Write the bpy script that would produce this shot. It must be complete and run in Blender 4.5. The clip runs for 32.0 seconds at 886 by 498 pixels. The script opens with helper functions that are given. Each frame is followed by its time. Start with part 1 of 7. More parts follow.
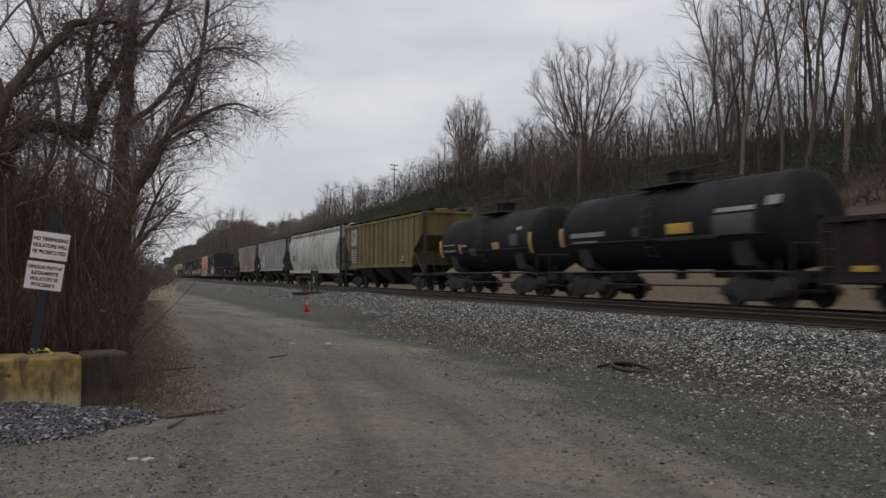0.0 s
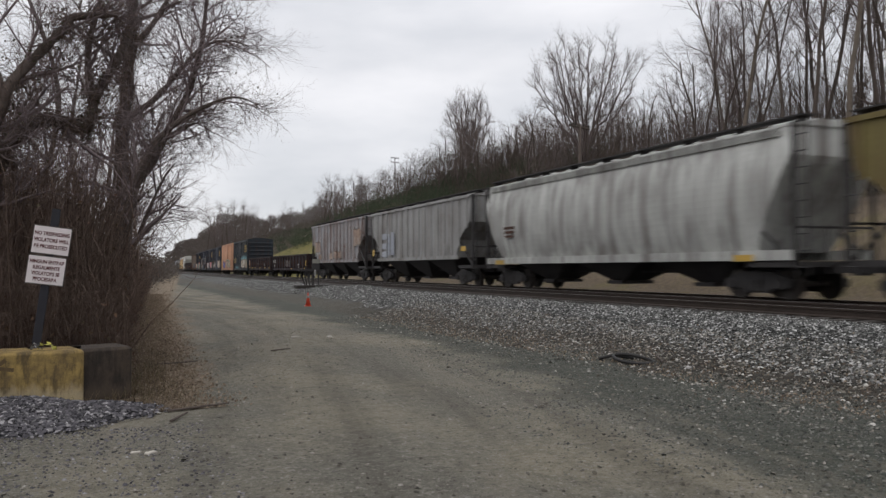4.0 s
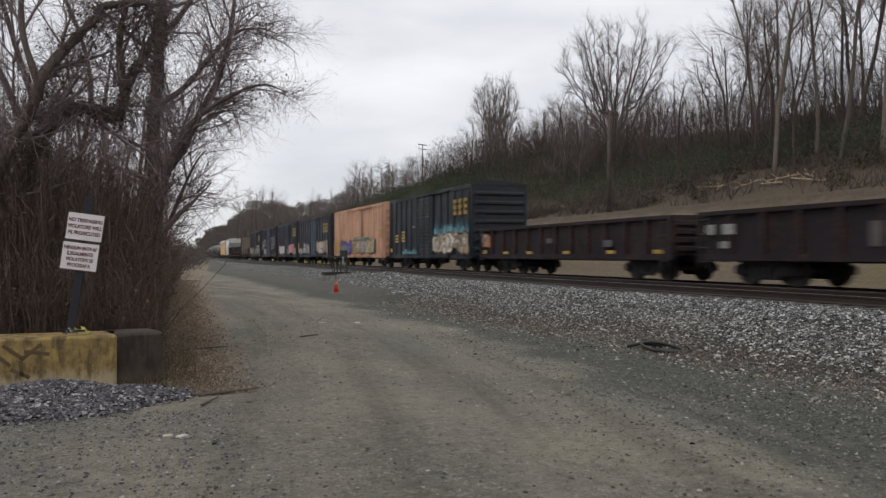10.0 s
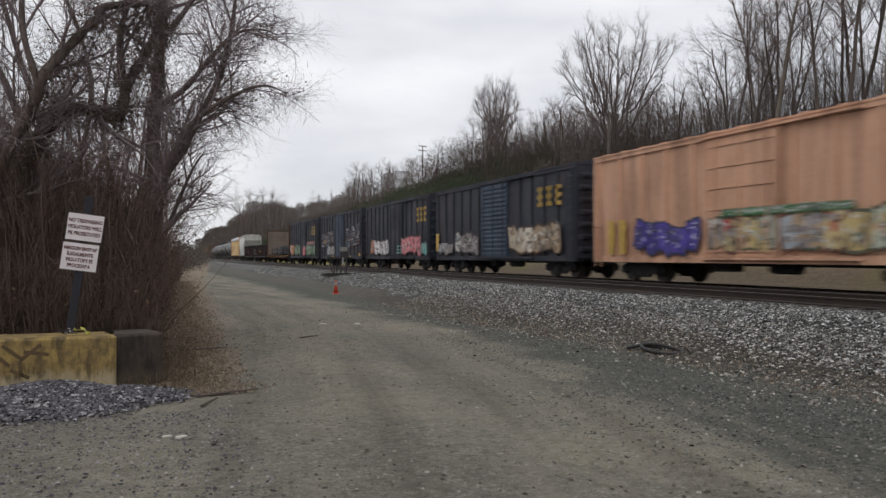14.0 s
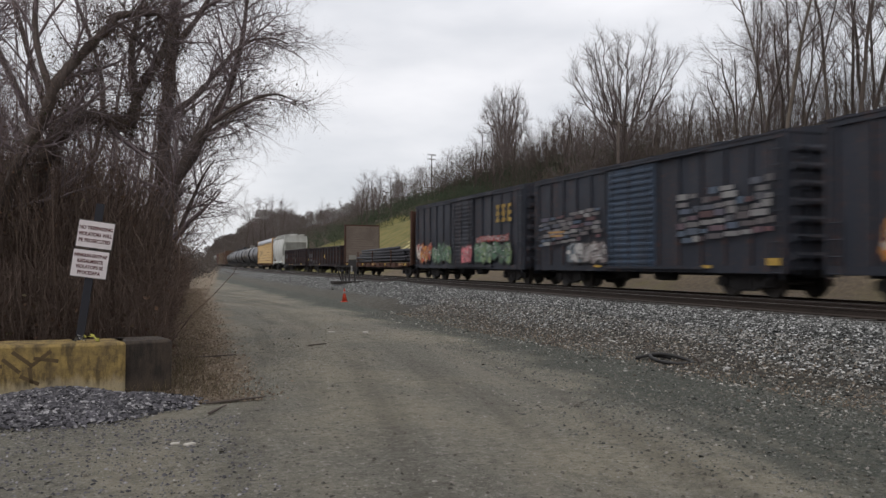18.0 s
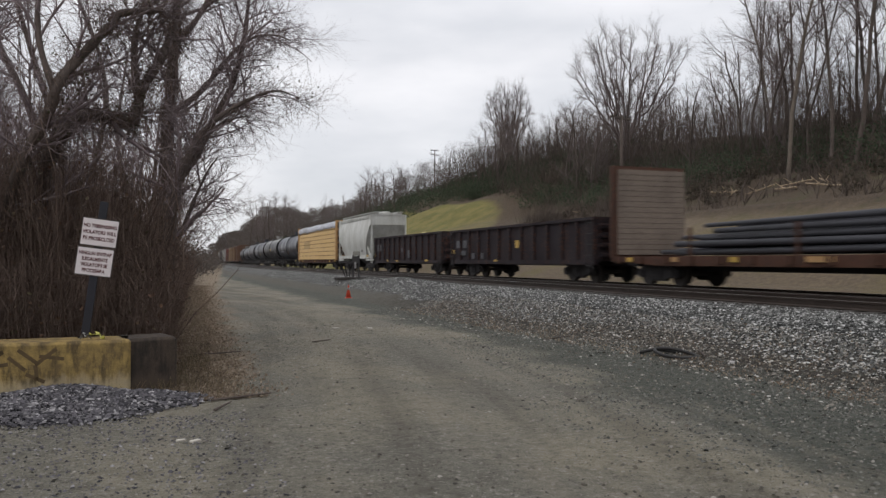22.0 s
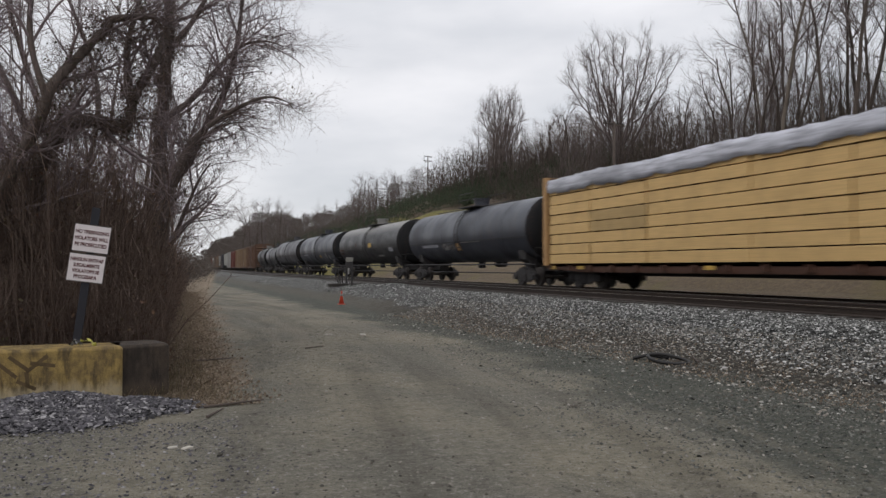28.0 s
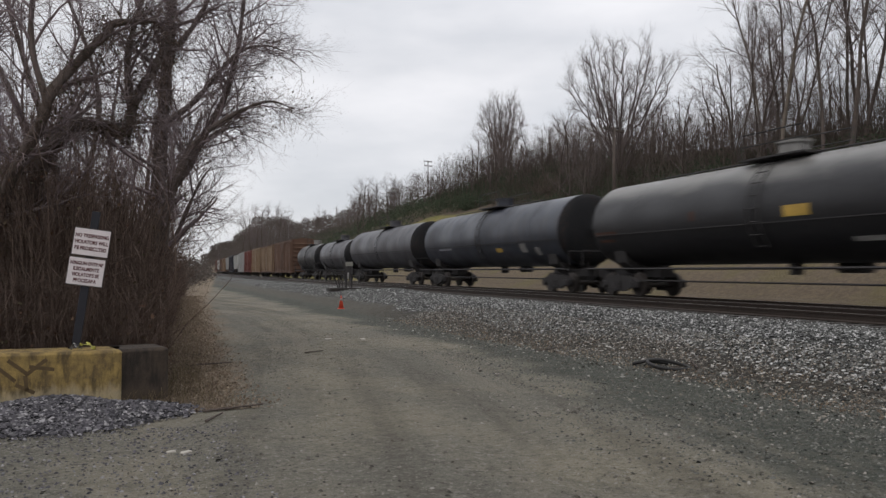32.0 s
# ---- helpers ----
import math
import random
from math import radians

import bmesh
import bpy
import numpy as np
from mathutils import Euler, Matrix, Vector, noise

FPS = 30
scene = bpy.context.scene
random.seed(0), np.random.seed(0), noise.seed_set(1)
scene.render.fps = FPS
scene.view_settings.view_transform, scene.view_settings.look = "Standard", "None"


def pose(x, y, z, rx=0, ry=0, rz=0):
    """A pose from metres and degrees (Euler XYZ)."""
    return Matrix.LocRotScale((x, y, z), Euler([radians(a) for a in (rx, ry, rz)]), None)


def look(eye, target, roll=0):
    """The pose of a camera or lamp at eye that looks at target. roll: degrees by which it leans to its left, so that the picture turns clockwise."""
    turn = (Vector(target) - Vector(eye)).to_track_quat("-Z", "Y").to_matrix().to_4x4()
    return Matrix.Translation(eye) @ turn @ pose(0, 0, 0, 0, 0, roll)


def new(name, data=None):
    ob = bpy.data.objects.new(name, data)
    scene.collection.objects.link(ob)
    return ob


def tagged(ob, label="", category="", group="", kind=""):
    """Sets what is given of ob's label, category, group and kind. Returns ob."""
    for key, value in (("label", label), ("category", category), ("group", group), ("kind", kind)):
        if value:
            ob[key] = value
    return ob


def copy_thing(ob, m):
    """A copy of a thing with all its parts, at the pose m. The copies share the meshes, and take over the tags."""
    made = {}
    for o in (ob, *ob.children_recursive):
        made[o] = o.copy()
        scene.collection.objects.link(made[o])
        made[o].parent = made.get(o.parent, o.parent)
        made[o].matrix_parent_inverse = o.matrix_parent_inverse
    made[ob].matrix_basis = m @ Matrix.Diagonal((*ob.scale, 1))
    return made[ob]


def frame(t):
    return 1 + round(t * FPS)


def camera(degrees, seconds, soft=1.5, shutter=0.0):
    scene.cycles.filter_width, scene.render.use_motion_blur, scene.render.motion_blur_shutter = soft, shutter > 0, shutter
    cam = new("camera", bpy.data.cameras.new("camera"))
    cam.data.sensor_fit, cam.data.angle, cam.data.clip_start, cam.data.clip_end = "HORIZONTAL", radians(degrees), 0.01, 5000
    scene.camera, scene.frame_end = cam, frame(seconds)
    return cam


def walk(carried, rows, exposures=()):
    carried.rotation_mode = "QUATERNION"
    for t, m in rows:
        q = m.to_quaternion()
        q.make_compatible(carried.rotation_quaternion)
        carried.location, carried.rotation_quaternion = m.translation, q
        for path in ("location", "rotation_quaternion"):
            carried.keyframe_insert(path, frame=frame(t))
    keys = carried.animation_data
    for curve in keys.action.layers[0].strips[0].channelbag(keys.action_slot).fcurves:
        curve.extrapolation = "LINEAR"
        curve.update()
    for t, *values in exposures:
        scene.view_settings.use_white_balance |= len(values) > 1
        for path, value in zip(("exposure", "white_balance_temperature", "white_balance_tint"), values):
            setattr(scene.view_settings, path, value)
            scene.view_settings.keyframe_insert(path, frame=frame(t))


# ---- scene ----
# ---- camera: held in the hand, it turns and does not walk ----
EYE = (0.0, 0.0, 1.6)
cam = camera(58.5, 32.0, soft=1.4, shutter=0.85)
walk(cam, [(t, pose(*EYE, rx, ry, rz)) for t, rx, ry, rz in (
    (0, 91.86, 0.04, -22.97), (0.5, 91.76, 0.11, -23.09), (1, 91.69, 0.15, -23.04),
    (1.5, 91.63, 0.16, -23.06), (2, 91.53, 0.16, -23.00), (2.5, 91.46, 0.22, -22.94),
    (3, 91.41, 0.30, -22.96), (3.5, 91.38, 0.33, -22.94), (5.5, 91.12, 0.03, -22.57),
    (6, 91.03, 0.07, -22.48), (6.5, 90.86, 0.31, -22.48), (7, 90.58, 0.38, -22.39),
    (7.5, 90.30, 0.37, -22.16), (8, 90.20, 0.27, -21.89), (8.5, 90.22, 0.22, -21.70),
    (9, 90.22, 0.28, -21.41), (9.5, 90.31, 0.26, -21.13), (10, 90.40, 0.16, -20.90),
    (10.5, 90.45, 0.10, -20.75), (11, 90.42, 0.07, -20.85), (11.5, 90.43, -0.01, -20.87),
    (12, 90.41, -0.07, -20.93), (12.5, 90.37, -0.01, -21.03), (13, 90.37, 0.00, -21.02),
    (13.5, 90.42, -0.02, -20.96), (14, 90.50, 0.02, -20.91), (14.5, 90.67, 0.02, -20.92),
    (16.5, 91.11, -0.11, -20.46), (17, 91.25, -0.20, -20.41), (17.5, 91.26, -0.26, -20.29),
    (18, 91.12, -0.23, -20.29), (18.5, 90.89, -0.09, -20.37), (19, 90.70, -0.10, -20.67),
    (19.5, 90.60, -0.10, -20.67), (20, 90.62, -0.15, -20.54), (20.5, 90.77, -0.18, -20.49),
    (21, 90.78, -0.15, -20.21), (21.5, 90.77, -0.00, -20.12), (22, 90.80, 0.14, -20.02),
    (22.5, 90.86, 0.19, -20.03), (23, 90.94, 0.22, -20.03), (23.5, 90.96, 0.29, -20.03),
    (24, 90.85, 0.29, -20.11), (24.5, 90.77, 0.34, -20.12), (25, 90.81, 0.37, -20.16),
    (25.5, 90.96, 0.43, -20.26), (27.5, 91.29, 0.17, -20.54), (28, 91.24, 0.17, -20.51),
    (28.5, 91.24, 0.12, -20.49), (29, 91.25, 0.10, -20.51), (29.5, 91.33, 0.01, -20.78),
    (30, 91.41, 0.01, -20.86), (30.5, 91.53, -0.03, -20.69), (31, 91.59, -0.11, -20.59),
    (31.5, 91.61, -0.09, -20.57), (32, 91.59, -0.01, -20.53),
)], exposures=((0, -0.38), (2, -0.12), (5.5, -0.02), (8, 0.0), (25, 0.0), (28, -0.07), (32, -0.07)))

# ---- sky and light: a thin overcast, the sun behind it ----
def make_world():
    w = bpy.data.worlds.new("overcast_sky")
    scene.world = w
    w.use_nodes = True
    nt = w.node_tree
    nt.nodes.clear()
    out = nt.nodes.new("ShaderNodeOutputWorld")
    bg = nt.nodes.new("ShaderNodeBackground")
    sky = nt.nodes.new("ShaderNodeTexSky")
    sky.sky_type, sky.sun_disc = "NISHITA", False
    sky.sun_elevation, sky.sun_rotation = radians(38), radians(239)
    tc = nt.nodes.new("ShaderNodeTexCoord")
    mp = nt.nodes.new("ShaderNodeMapping")
    mp.inputs["Scale"].default_value = (1.6, 1.6, 5.0)
    mp.inputs["Rotation"].default_value = (0.0, 0.12, 0.3)
    n1 = nt.nodes.new("ShaderNodeTexNoise")
    n1.inputs["Scale"].default_value, n1.inputs["Detail"].default_value = 1.6, 5
    n1.inputs["Roughness"].default_value = 0.5
    ramp = nt.nodes.new("ShaderNodeValToRGB")
    ramp.color_ramp.elements[0].position, ramp.color_ramp.elements[0].color = 0.3, (0.50, 0.515, 0.55, 1)
    ramp.color_ramp.elements[1].position, ramp.color_ramp.elements[1].color = 0.68, (0.79, 0.78, 0.80, 1)
    mix = nt.nodes.new("ShaderNodeMix")
    mix.data_type = "RGBA"
    mix.inputs[0].default_value = 0.93
    skyamp = nt.nodes.new("ShaderNodeVectorMath")
    skyamp.operation = "SCALE"
    skyamp.inputs[3].default_value = 0.1
    nt.links.new(tc.outputs["Generated"], mp.inputs[0])
    nt.links.new(mp.outputs[0], n1.inputs["Vector"])
    nt.links.new(n1.outputs["Fac"], ramp.inputs[0])
    nt.links.new(sky.outputs[0], skyamp.inputs[0])
    nt.links.new(skyamp.outputs[0], mix.inputs[6])
    nt.links.new(ramp.outputs[0], mix.inputs[7])
    # an overcast sky is brightest overhead
    sep = nt.nodes.new("ShaderNodeSeparateXYZ")
    nt.links.new(tc.outputs["Generated"], sep.inputs[0])
    high = nt.nodes.new("ShaderNodeMapRange")
    high.inputs[1].default_value, high.inputs[2].default_value, high.inputs[3].default_value, high.inputs[4].default_value = 0.25, 1.0, 1.0, 1.5
    nt.links.new(sep.outputs[2], high.inputs[0])
    amp = nt.nodes.new("ShaderNodeVectorMath")
    amp.operation = "SCALE"
    nt.links.new(mix.outputs[2], amp.inputs[0])
    nt.links.new(high.outputs[0], amp.inputs[3])
    nt.links.new(amp.outputs[0], bg.inputs[0])
    bg.inputs[1].default_value = 1.3
    nt.links.new(bg.outputs[0], out.inputs[0])


make_world()
sun = new("sun", bpy.data.lights.new("sun", "SUN"))
sun.data.energy, sun.data.angle, sun.data.color = 0.6, radians(25), (1.0, 0.96, 0.9)
sun.matrix_world = look((-50, -30, 80), (0, 10, 0))

# ---- mesh tools ----
class Mesh:
    """Collects vertices and faces of one part."""

    def __init__(self):
        self.v, self.f = [], []

    def add(self, verts, faces):
        n = len(self.v)
        self.v.extend(verts)
        self.f.extend([tuple(i + n for i in f) for f in faces])
        return self

    def box(self, x0, x1, y0, y1, z0, z1):
        return self.add([(x0, y0, z0), (x1, y0, z0), (x1, y1, z0), (x0, y1, z0), (x0, y0, z1), (x1, y0, z1), (x1, y1, z1), (x0, y1, z1)],
                        [(0, 3, 2, 1), (4, 5, 6, 7), (0, 1, 5, 4), (1, 2, 6, 5), (2, 3, 7, 6), (3, 0, 4, 7)])

    def chamfer(self, x0, x1, y0, y1, z0, z1, b=0.01):
        """A box with its upright and upper edges taken off."""
        ring = lambda d, z: [(x0 + d + b, y0 + d, z), (x1 - d - b, y0 + d, z), (x1 - d, y0 + d + b, z), (x1 - d, y1 - d - b, z),
                             (x1 - d - b, y1 - d, z), (x0 + d + b, y1 - d, z), (x0 + d, y1 - d - b, z), (x0 + d, y0 + d + b, z)]
        vs = ring(0, z0) + ring(0, z1 - b) + ring(b, z1)
        fs = [tuple(range(7, -1, -1)), tuple(range(16, 24))]
        for k in (0, 8):
            fs += [(k + i, k + (i + 1) % 8, k + 8 + (i + 1) % 8, k + 8 + i) for i in range(8)]
        return self.add(vs, fs)

    def prism(self, outline, y0, y1):
        """An outline in x, z drawn out along y."""
        n = len(outline)
        vs = [(x, y0, z) for x, z in outline] + [(x, y1, z) for x, z in outline]
        fs = [tuple(range(n - 1, -1, -1)), tuple(range(n, 2 * n))] + [(i, (i + 1) % n, n + (i + 1) % n, n + i) for i in range(n)]
        return self.add(vs, fs)

    def slab(self, outline, x0, x1):
        """An outline in y, z drawn out along x."""
        n = len(outline)
        vs = [(x0, y, z) for y, z in outline] + [(x1, y, z) for y, z in outline]
        fs = [tuple(range(n)), tuple(range(2 * n - 1, n - 1, -1))] + [(i, n + i, n + (i + 1) % n, (i + 1) % n) for i in range(n)]
        return self.add(vs, fs)

    def loft(self, rings, caps=True):
        n = len(rings[0])
        vs = [p for r in rings for p in r]
        fs = []
        for k in range(len(rings) - 1):
            fs += [(k * n + i, k * n + (i + 1) % n, (k + 1) * n + (i + 1) % n, (k + 1) * n + i) for i in range(n)]
        if caps:
            fs += [tuple(range(n - 1, -1, -1)), tuple(range((len(rings) - 1) * n, len(rings) * n))]
        return self.add(vs, fs)

    def rod(self, a, b, r, n=6, r2=None):
        a, b = Vector(a), Vector(b)
        d = (b - a).normalized()
        u = d.orthogonal().normalized()
        w = d.cross(u)
        ring = lambda c, q: [tuple(c + q * (math.cos(t) * u + math.sin(t) * w)) for t in (2 * math.pi * i / n for i in range(n))]
        return self.loft([ring(a, r), ring(b, r if r2 is None else r2)])

    def disc(self, x0, x1, y, z, r, n=20):
        return self.rod((x0, y, z), (x1, y, z), r, n)


def mesh_of(name, m, material, smooth=False):
    me = bpy.data.meshes.new(name)
    me.from_pydata(m.v, [], m.f)
    me.materials.append(material)
    if smooth:
        me.polygons.foreach_set("use_smooth", [True] * len(me.polygons))
    me.update()
    return me


def part(name, m, material, parent=None, label="", smooth=False):
    """Links m (a Mesh, or a mesh shared with others) as one object under parent."""
    ob = new(name, m if isinstance(m, bpy.types.Mesh) else mesh_of(name, m, material, smooth))
    if parent is not None:
        ob.parent = parent
    return tagged(ob, label)


def soft_edges(ob, width=0.01, segments=2):
    b = ob.modifiers.new("bevel", "BEVEL")
    b.width, b.segments, b.limit_method = width, segments, "ANGLE"
    return ob


def thing(name, m=None, label="", category="", group="", kind=""):
    ob = new(name)
    if m is not None:
        ob.matrix_basis = m
    return tagged(ob, label, category, group, kind)


def tubes(lines, sides=(6, 4, 3)):
    """Tapered round branches as vertices and faces: each line is points, radii, level."""
    groups = {}
    for pts, rad, lev in lines:
        groups.setdefault((len(pts), sides[min(lev, len(sides) - 1)]), []).append((pts, rad))
    V, F, base = [], [], 0
    for (n, k), g in groups.items():
        p = np.array([q[0] for q in g], float)
        r = np.array([q[1] for q in g], float)
        d = np.gradient(p, axis=1)
        d /= np.linalg.norm(d, axis=2)[..., None] + 1e-9
        ref = np.where(np.abs(d[:, :1, 2:3]) > 0.7, np.array([[[0.31, 0.95, 0.05]]]), np.array([[[0.05, 0.1, 0.99]]]))
        u = np.cross(d, np.broadcast_to(ref, d.shape))
        u /= np.linalg.norm(u, axis=2)[..., None] + 1e-9
        w = np.cross(d, u)
        a = np.arange(k) * 2 * np.pi / k
        ring = p[:, :, None] + r[:, :, None, None] * (np.cos(a)[:, None] * u[:, :, None] + np.sin(a)[:, None] * w[:, :, None])
        V.append(ring.reshape(-1, 3))
        last = n - 2 if k == 3 else n - 1
        i = np.arange(last)[:, None] * k
        j = np.arange(k)[None]
        j2 = (j + 1) % k
        f = np.concatenate([np.stack([i + j, i + j2, i + k + j2], -1).reshape(-1, 3), np.stack([i + j, i + k + j2, i + k + j], -1).reshape(-1, 3)])
        if k == 3:
            # twigs run out to a point
            e = (n - 2) * k
            f = np.concatenate([f, [(e, e + 1, e + 3), (e + 1, e + 2, e + 3), (e + 2, e, e + 3)]]).astype(int)
        F.append((np.arange(len(g))[:, None, None] * n * k + f[None]).reshape(-1, 3) + base)
        base += len(g) * n * k
    return np.concatenate(V), np.concatenate(F)


def quick_mesh(name, V, F, material, smooth=False):
    """A mesh from arrays of vertices and of faces with one count of corners."""
    me = bpy.data.meshes.new(name)
    n, k = F.shape
    me.vertices.add(len(V))
    me.vertices.foreach_set("co", np.ascontiguousarray(V, dtype=np.float32).ravel())
    me.loops.add(n * k)
    me.loops.foreach_set("vertex_index", np.ascontiguousarray(F, dtype=np.int32).ravel())
    me.polygons.add(n)
    me.polygons.foreach_set("loop_start", np.arange(0, n * k, k, dtype=np.int32))
    me.polygons.foreach_set("loop_total", np.full(n, k, dtype=np.int32))
    if smooth:
        me.polygons.foreach_set("use_smooth", np.ones(n, dtype=bool))
    me.materials.append(material)
    me.update(calc_edges=True)
    me.validate()
    return me

# ---- materials ----
def lin(r, g, b):
    """A linear colour from 0..255 values."""
    return tuple(((c / 255 + 0.055) / 1.055) ** 2.4 if c > 10 else c / 255 / 12.92 for c in (r, g, b)) + (1.0,)


class Nodes:
    """A small hand for node trees."""

    def __init__(self, name):
        self.mat = bpy.data.materials.new(name)
        self.mat.use_nodes = True
        self.nt = self.mat.node_tree
        self.bsdf = self.nt.nodes["Principled BSDF"]
        self.tc = self.nt.nodes.new("ShaderNodeTexCoord")

    def link(self, a, b):
        self.nt.links.new(a, b)

    def put(self, value, socket):
        if isinstance(value, bpy.types.NodeSocket):
            self.link(value, socket)
        elif isinstance(value, (tuple, list)):
            socket.default_value = tuple(value)
        else:
            socket.default_value = value

    def noise(self, scale, detail=4, rough=0.55, stretch=(1, 1, 1), shift=(0, 0, 0)):
        mp = self.nt.nodes.new("ShaderNodeMapping")
        mp.inputs["Scale"].default_value, mp.inputs["Location"].default_value = stretch, shift
        self.link(self.tc.outputs["Object"], mp.inputs[0])
        n = self.nt.nodes.new("ShaderNodeTexNoise")
        n.inputs["Scale"].default_value, n.inputs["Detail"].default_value, n.inputs["Roughness"].default_value = scale, detail, rough
        self.link(mp.outputs[0], n.inputs["Vector"])
        return n.outputs["Fac"]

    def cells(self, scale, stretch=(1, 1, 1), feature="F1", out="Color"):
        mp = self.nt.nodes.new("ShaderNodeMapping")
        mp.inputs["Scale"].default_value = stretch
        self.link(self.tc.outputs["Object"], mp.inputs[0])
        n = self.nt.nodes.new("ShaderNodeTexVoronoi")
        n.feature = feature
        n.inputs["Scale"].default_value = scale
        self.link(mp.outputs[0], n.inputs["Vector"])
        return n.outputs[out]

    def ramp(self, fac, *stops):
        r = self.nt.nodes.new("ShaderNodeValToRGB")
        e = r.color_ramp.elements
        while len(e) < len(stops):
            e.new(0.5)
        for el, (pos, col) in zip(e, stops):
            el.position = pos
            el.color = col if isinstance(col, tuple) else (col, col, col, 1)
        self.put(fac, r.inputs[0])
        return r.outputs[0]

    def mix(self, fac, a, b, how="MIX"):
        m = self.nt.nodes.new("ShaderNodeMix")
        m.data_type, m.blend_type = "RGBA", how
        self.put(fac, m.inputs[0])
        self.put(a, m.inputs[6])
        self.put(b, m.inputs[7])
        return m.outputs[2]

    def math(self, op, a, b=0.0, c=0.0):
        m = self.nt.nodes.new("ShaderNodeMath")
        m.operation = op
        self.put(a, m.inputs[0])
        self.put(b, m.inputs[1])
        if op in ("SMOOTH_MIN", "MULTIPLY_ADD"):
            self.put(c, m.inputs[2])
        return m.outputs[0]

    def span(self, v, lo, hi):
        """0 below lo, 1 above hi."""
        m = self.nt.nodes.new("ShaderNodeMapRange")
        m.interpolation_type = "SMOOTHSTEP"
        self.put(v, m.inputs[0])
        m.inputs[1].default_value, m.inputs[2].default_value = lo, hi
        return m.outputs[0]

    def axes(self):
        s = self.nt.nodes.new("ShaderNodeSeparateXYZ")
        self.link(self.tc.outputs["Object"], s.inputs[0])
        return s.outputs

    def bump(self, height, strength=0.3, dist=0.02):
        b = self.nt.nodes.new("ShaderNodeBump")
        b.inputs["Strength"].default_value, b.inputs["Distance"].default_value = strength, dist
        self.put(height, b.inputs["Height"])
        self.link(b.outputs[0], self.bsdf.inputs["Normal"])

    def done(self, colour, rough=0.7, metal=0.0, spec=None):
        self.put(colour, self.bsdf.inputs["Base Color"])
        self.put(rough, self.bsdf.inputs["Roughness"])
        self.put(metal, self.bsdf.inputs["Metallic"])
        if spec is not None:
            self.bsdf.inputs["Specular IOR Level"].default_value = spec
        return self.mat


def paint(name, colour, dirt=(70, 62, 52), amount=0.5, rough=0.55, rust=0.15, streak=0.25, seed=0):
    """Old railway paint: streaks down the side, grime, rust spots."""
    n = Nodes(name)
    base, grime, rusty = lin(*colour), lin(*dirt), lin(88, 52, 34)
    st = n.noise(1.6, 5, 0.6, (1.6, 1.6, streak), (seed, 0, 0))
    bl = n.noise(0.5, 3, 0.5, (1, 1, 1), (0, seed, 3))
    fine = n.noise(14, 4, 0.65, (1, 1, 0.6), (seed, 2, 0))
    c = n.mix(n.math("MULTIPLY", n.span(st, 0.36, 0.75), amount), base, grime)
    c = n.mix(n.math("MULTIPLY", n.span(bl, 0.42, 0.72), amount * 0.6), c, grime)
    spots = n.math("MULTIPLY", n.span(n.math("MULTIPLY", fine, n.math("ADD", st, 0.5)), 0.56, 0.68), min(1, rust * 3))
    c = n.mix(spots, c, rusty)
    c = n.mix(0.16, c, n.ramp(fine, (0.3, 0.1), (0.7, 0.9)), "OVERLAY")
    n.bump(fine, 0.12, 0.01)
    return n.done(c, n.ramp(bl, (0.3, rough - 0.08), (0.7, rough + 0.2)), 0.0, 0.35)


def plain(name, colour, rough=0.7, metal=0.0, grain=20, amount=0.25, stretch=(1, 1, 1), bump=0.2, dark=0.45):
    n = Nodes(name)
    a = n.noise(grain, 5, 0.6, stretch)
    b = n.noise(grain / 9, 3, 0.5)
    base = lin(*colour)
    low = tuple(c * dark for c in base[:3]) + (1,)
    c = n.mix(n.math("MULTIPLY", n.span(a, 0.35, 0.7), amount), base, low)
    c = n.mix(n.math("MULTIPLY", n.span(b, 0.4, 0.7), amount), c, low)
    n.bump(a, bump, 0.01)
    return n.done(c, rough, metal)


def leafy(name, *cols):
    n = Nodes(name)
    geo = n.nt.nodes.new("ShaderNodeNewGeometry")
    c = n.ramp(geo.outputs["Random Per Island"], *[(i / (len(cols) - 1), lin(*c)) for i, c in enumerate(cols)])
    thin = n.nt.nodes.new("ShaderNodeBsdfTranslucent")
    n.link(c, thin.inputs[0])
    both = n.nt.nodes.new("ShaderNodeMixShader")
    both.inputs[0].default_value = 0.45
    mat = n.done(c, 0.85, 0.0, 0.2)
    n.link(n.bsdf.outputs[0], both.inputs[1])
    n.link(thin.outputs[0], both.inputs[2])
    n.link(both.outputs[0], n.nt.nodes["Material Output"].inputs[0])
    return mat


STEEL_DARK = plain("grimy_black_steel", (52, 49, 49), 0.75, 0.0, 8, 0.5)
WHEEL = plain("worn_wheel_steel", (74, 68, 65), 0.6, 0.3, 12, 0.5)
RAIL = plain("rusty_rail_steel", (62, 52, 46), 0.6, 0.3, 20, 0.4)
RAIL_TOP = plain("polished_rail_head", (150, 146, 142), 0.3, 0.9, 30, 0.2)
TIE = plain("weathered_tie_wood", (55, 50, 46), 0.9, 0.0, 6, 0.6, (8, 1, 1))
BARK = plain("grey_brown_bark", (86, 76, 70), 0.95, 0.0, 9, 0.6, (3, 3, 0.6), 0.6)
BARK_DARK = plain("dark_vine_covered_bark", (102, 91, 86), 0.95, 0.0, 9, 0.6, (3, 3, 0.6), 0.6)
BARK_PALE = plain("pale_trunk_bark", (112, 102, 92), 0.95, 0.0, 9, 0.5, (3, 3, 0.6), 0.5)
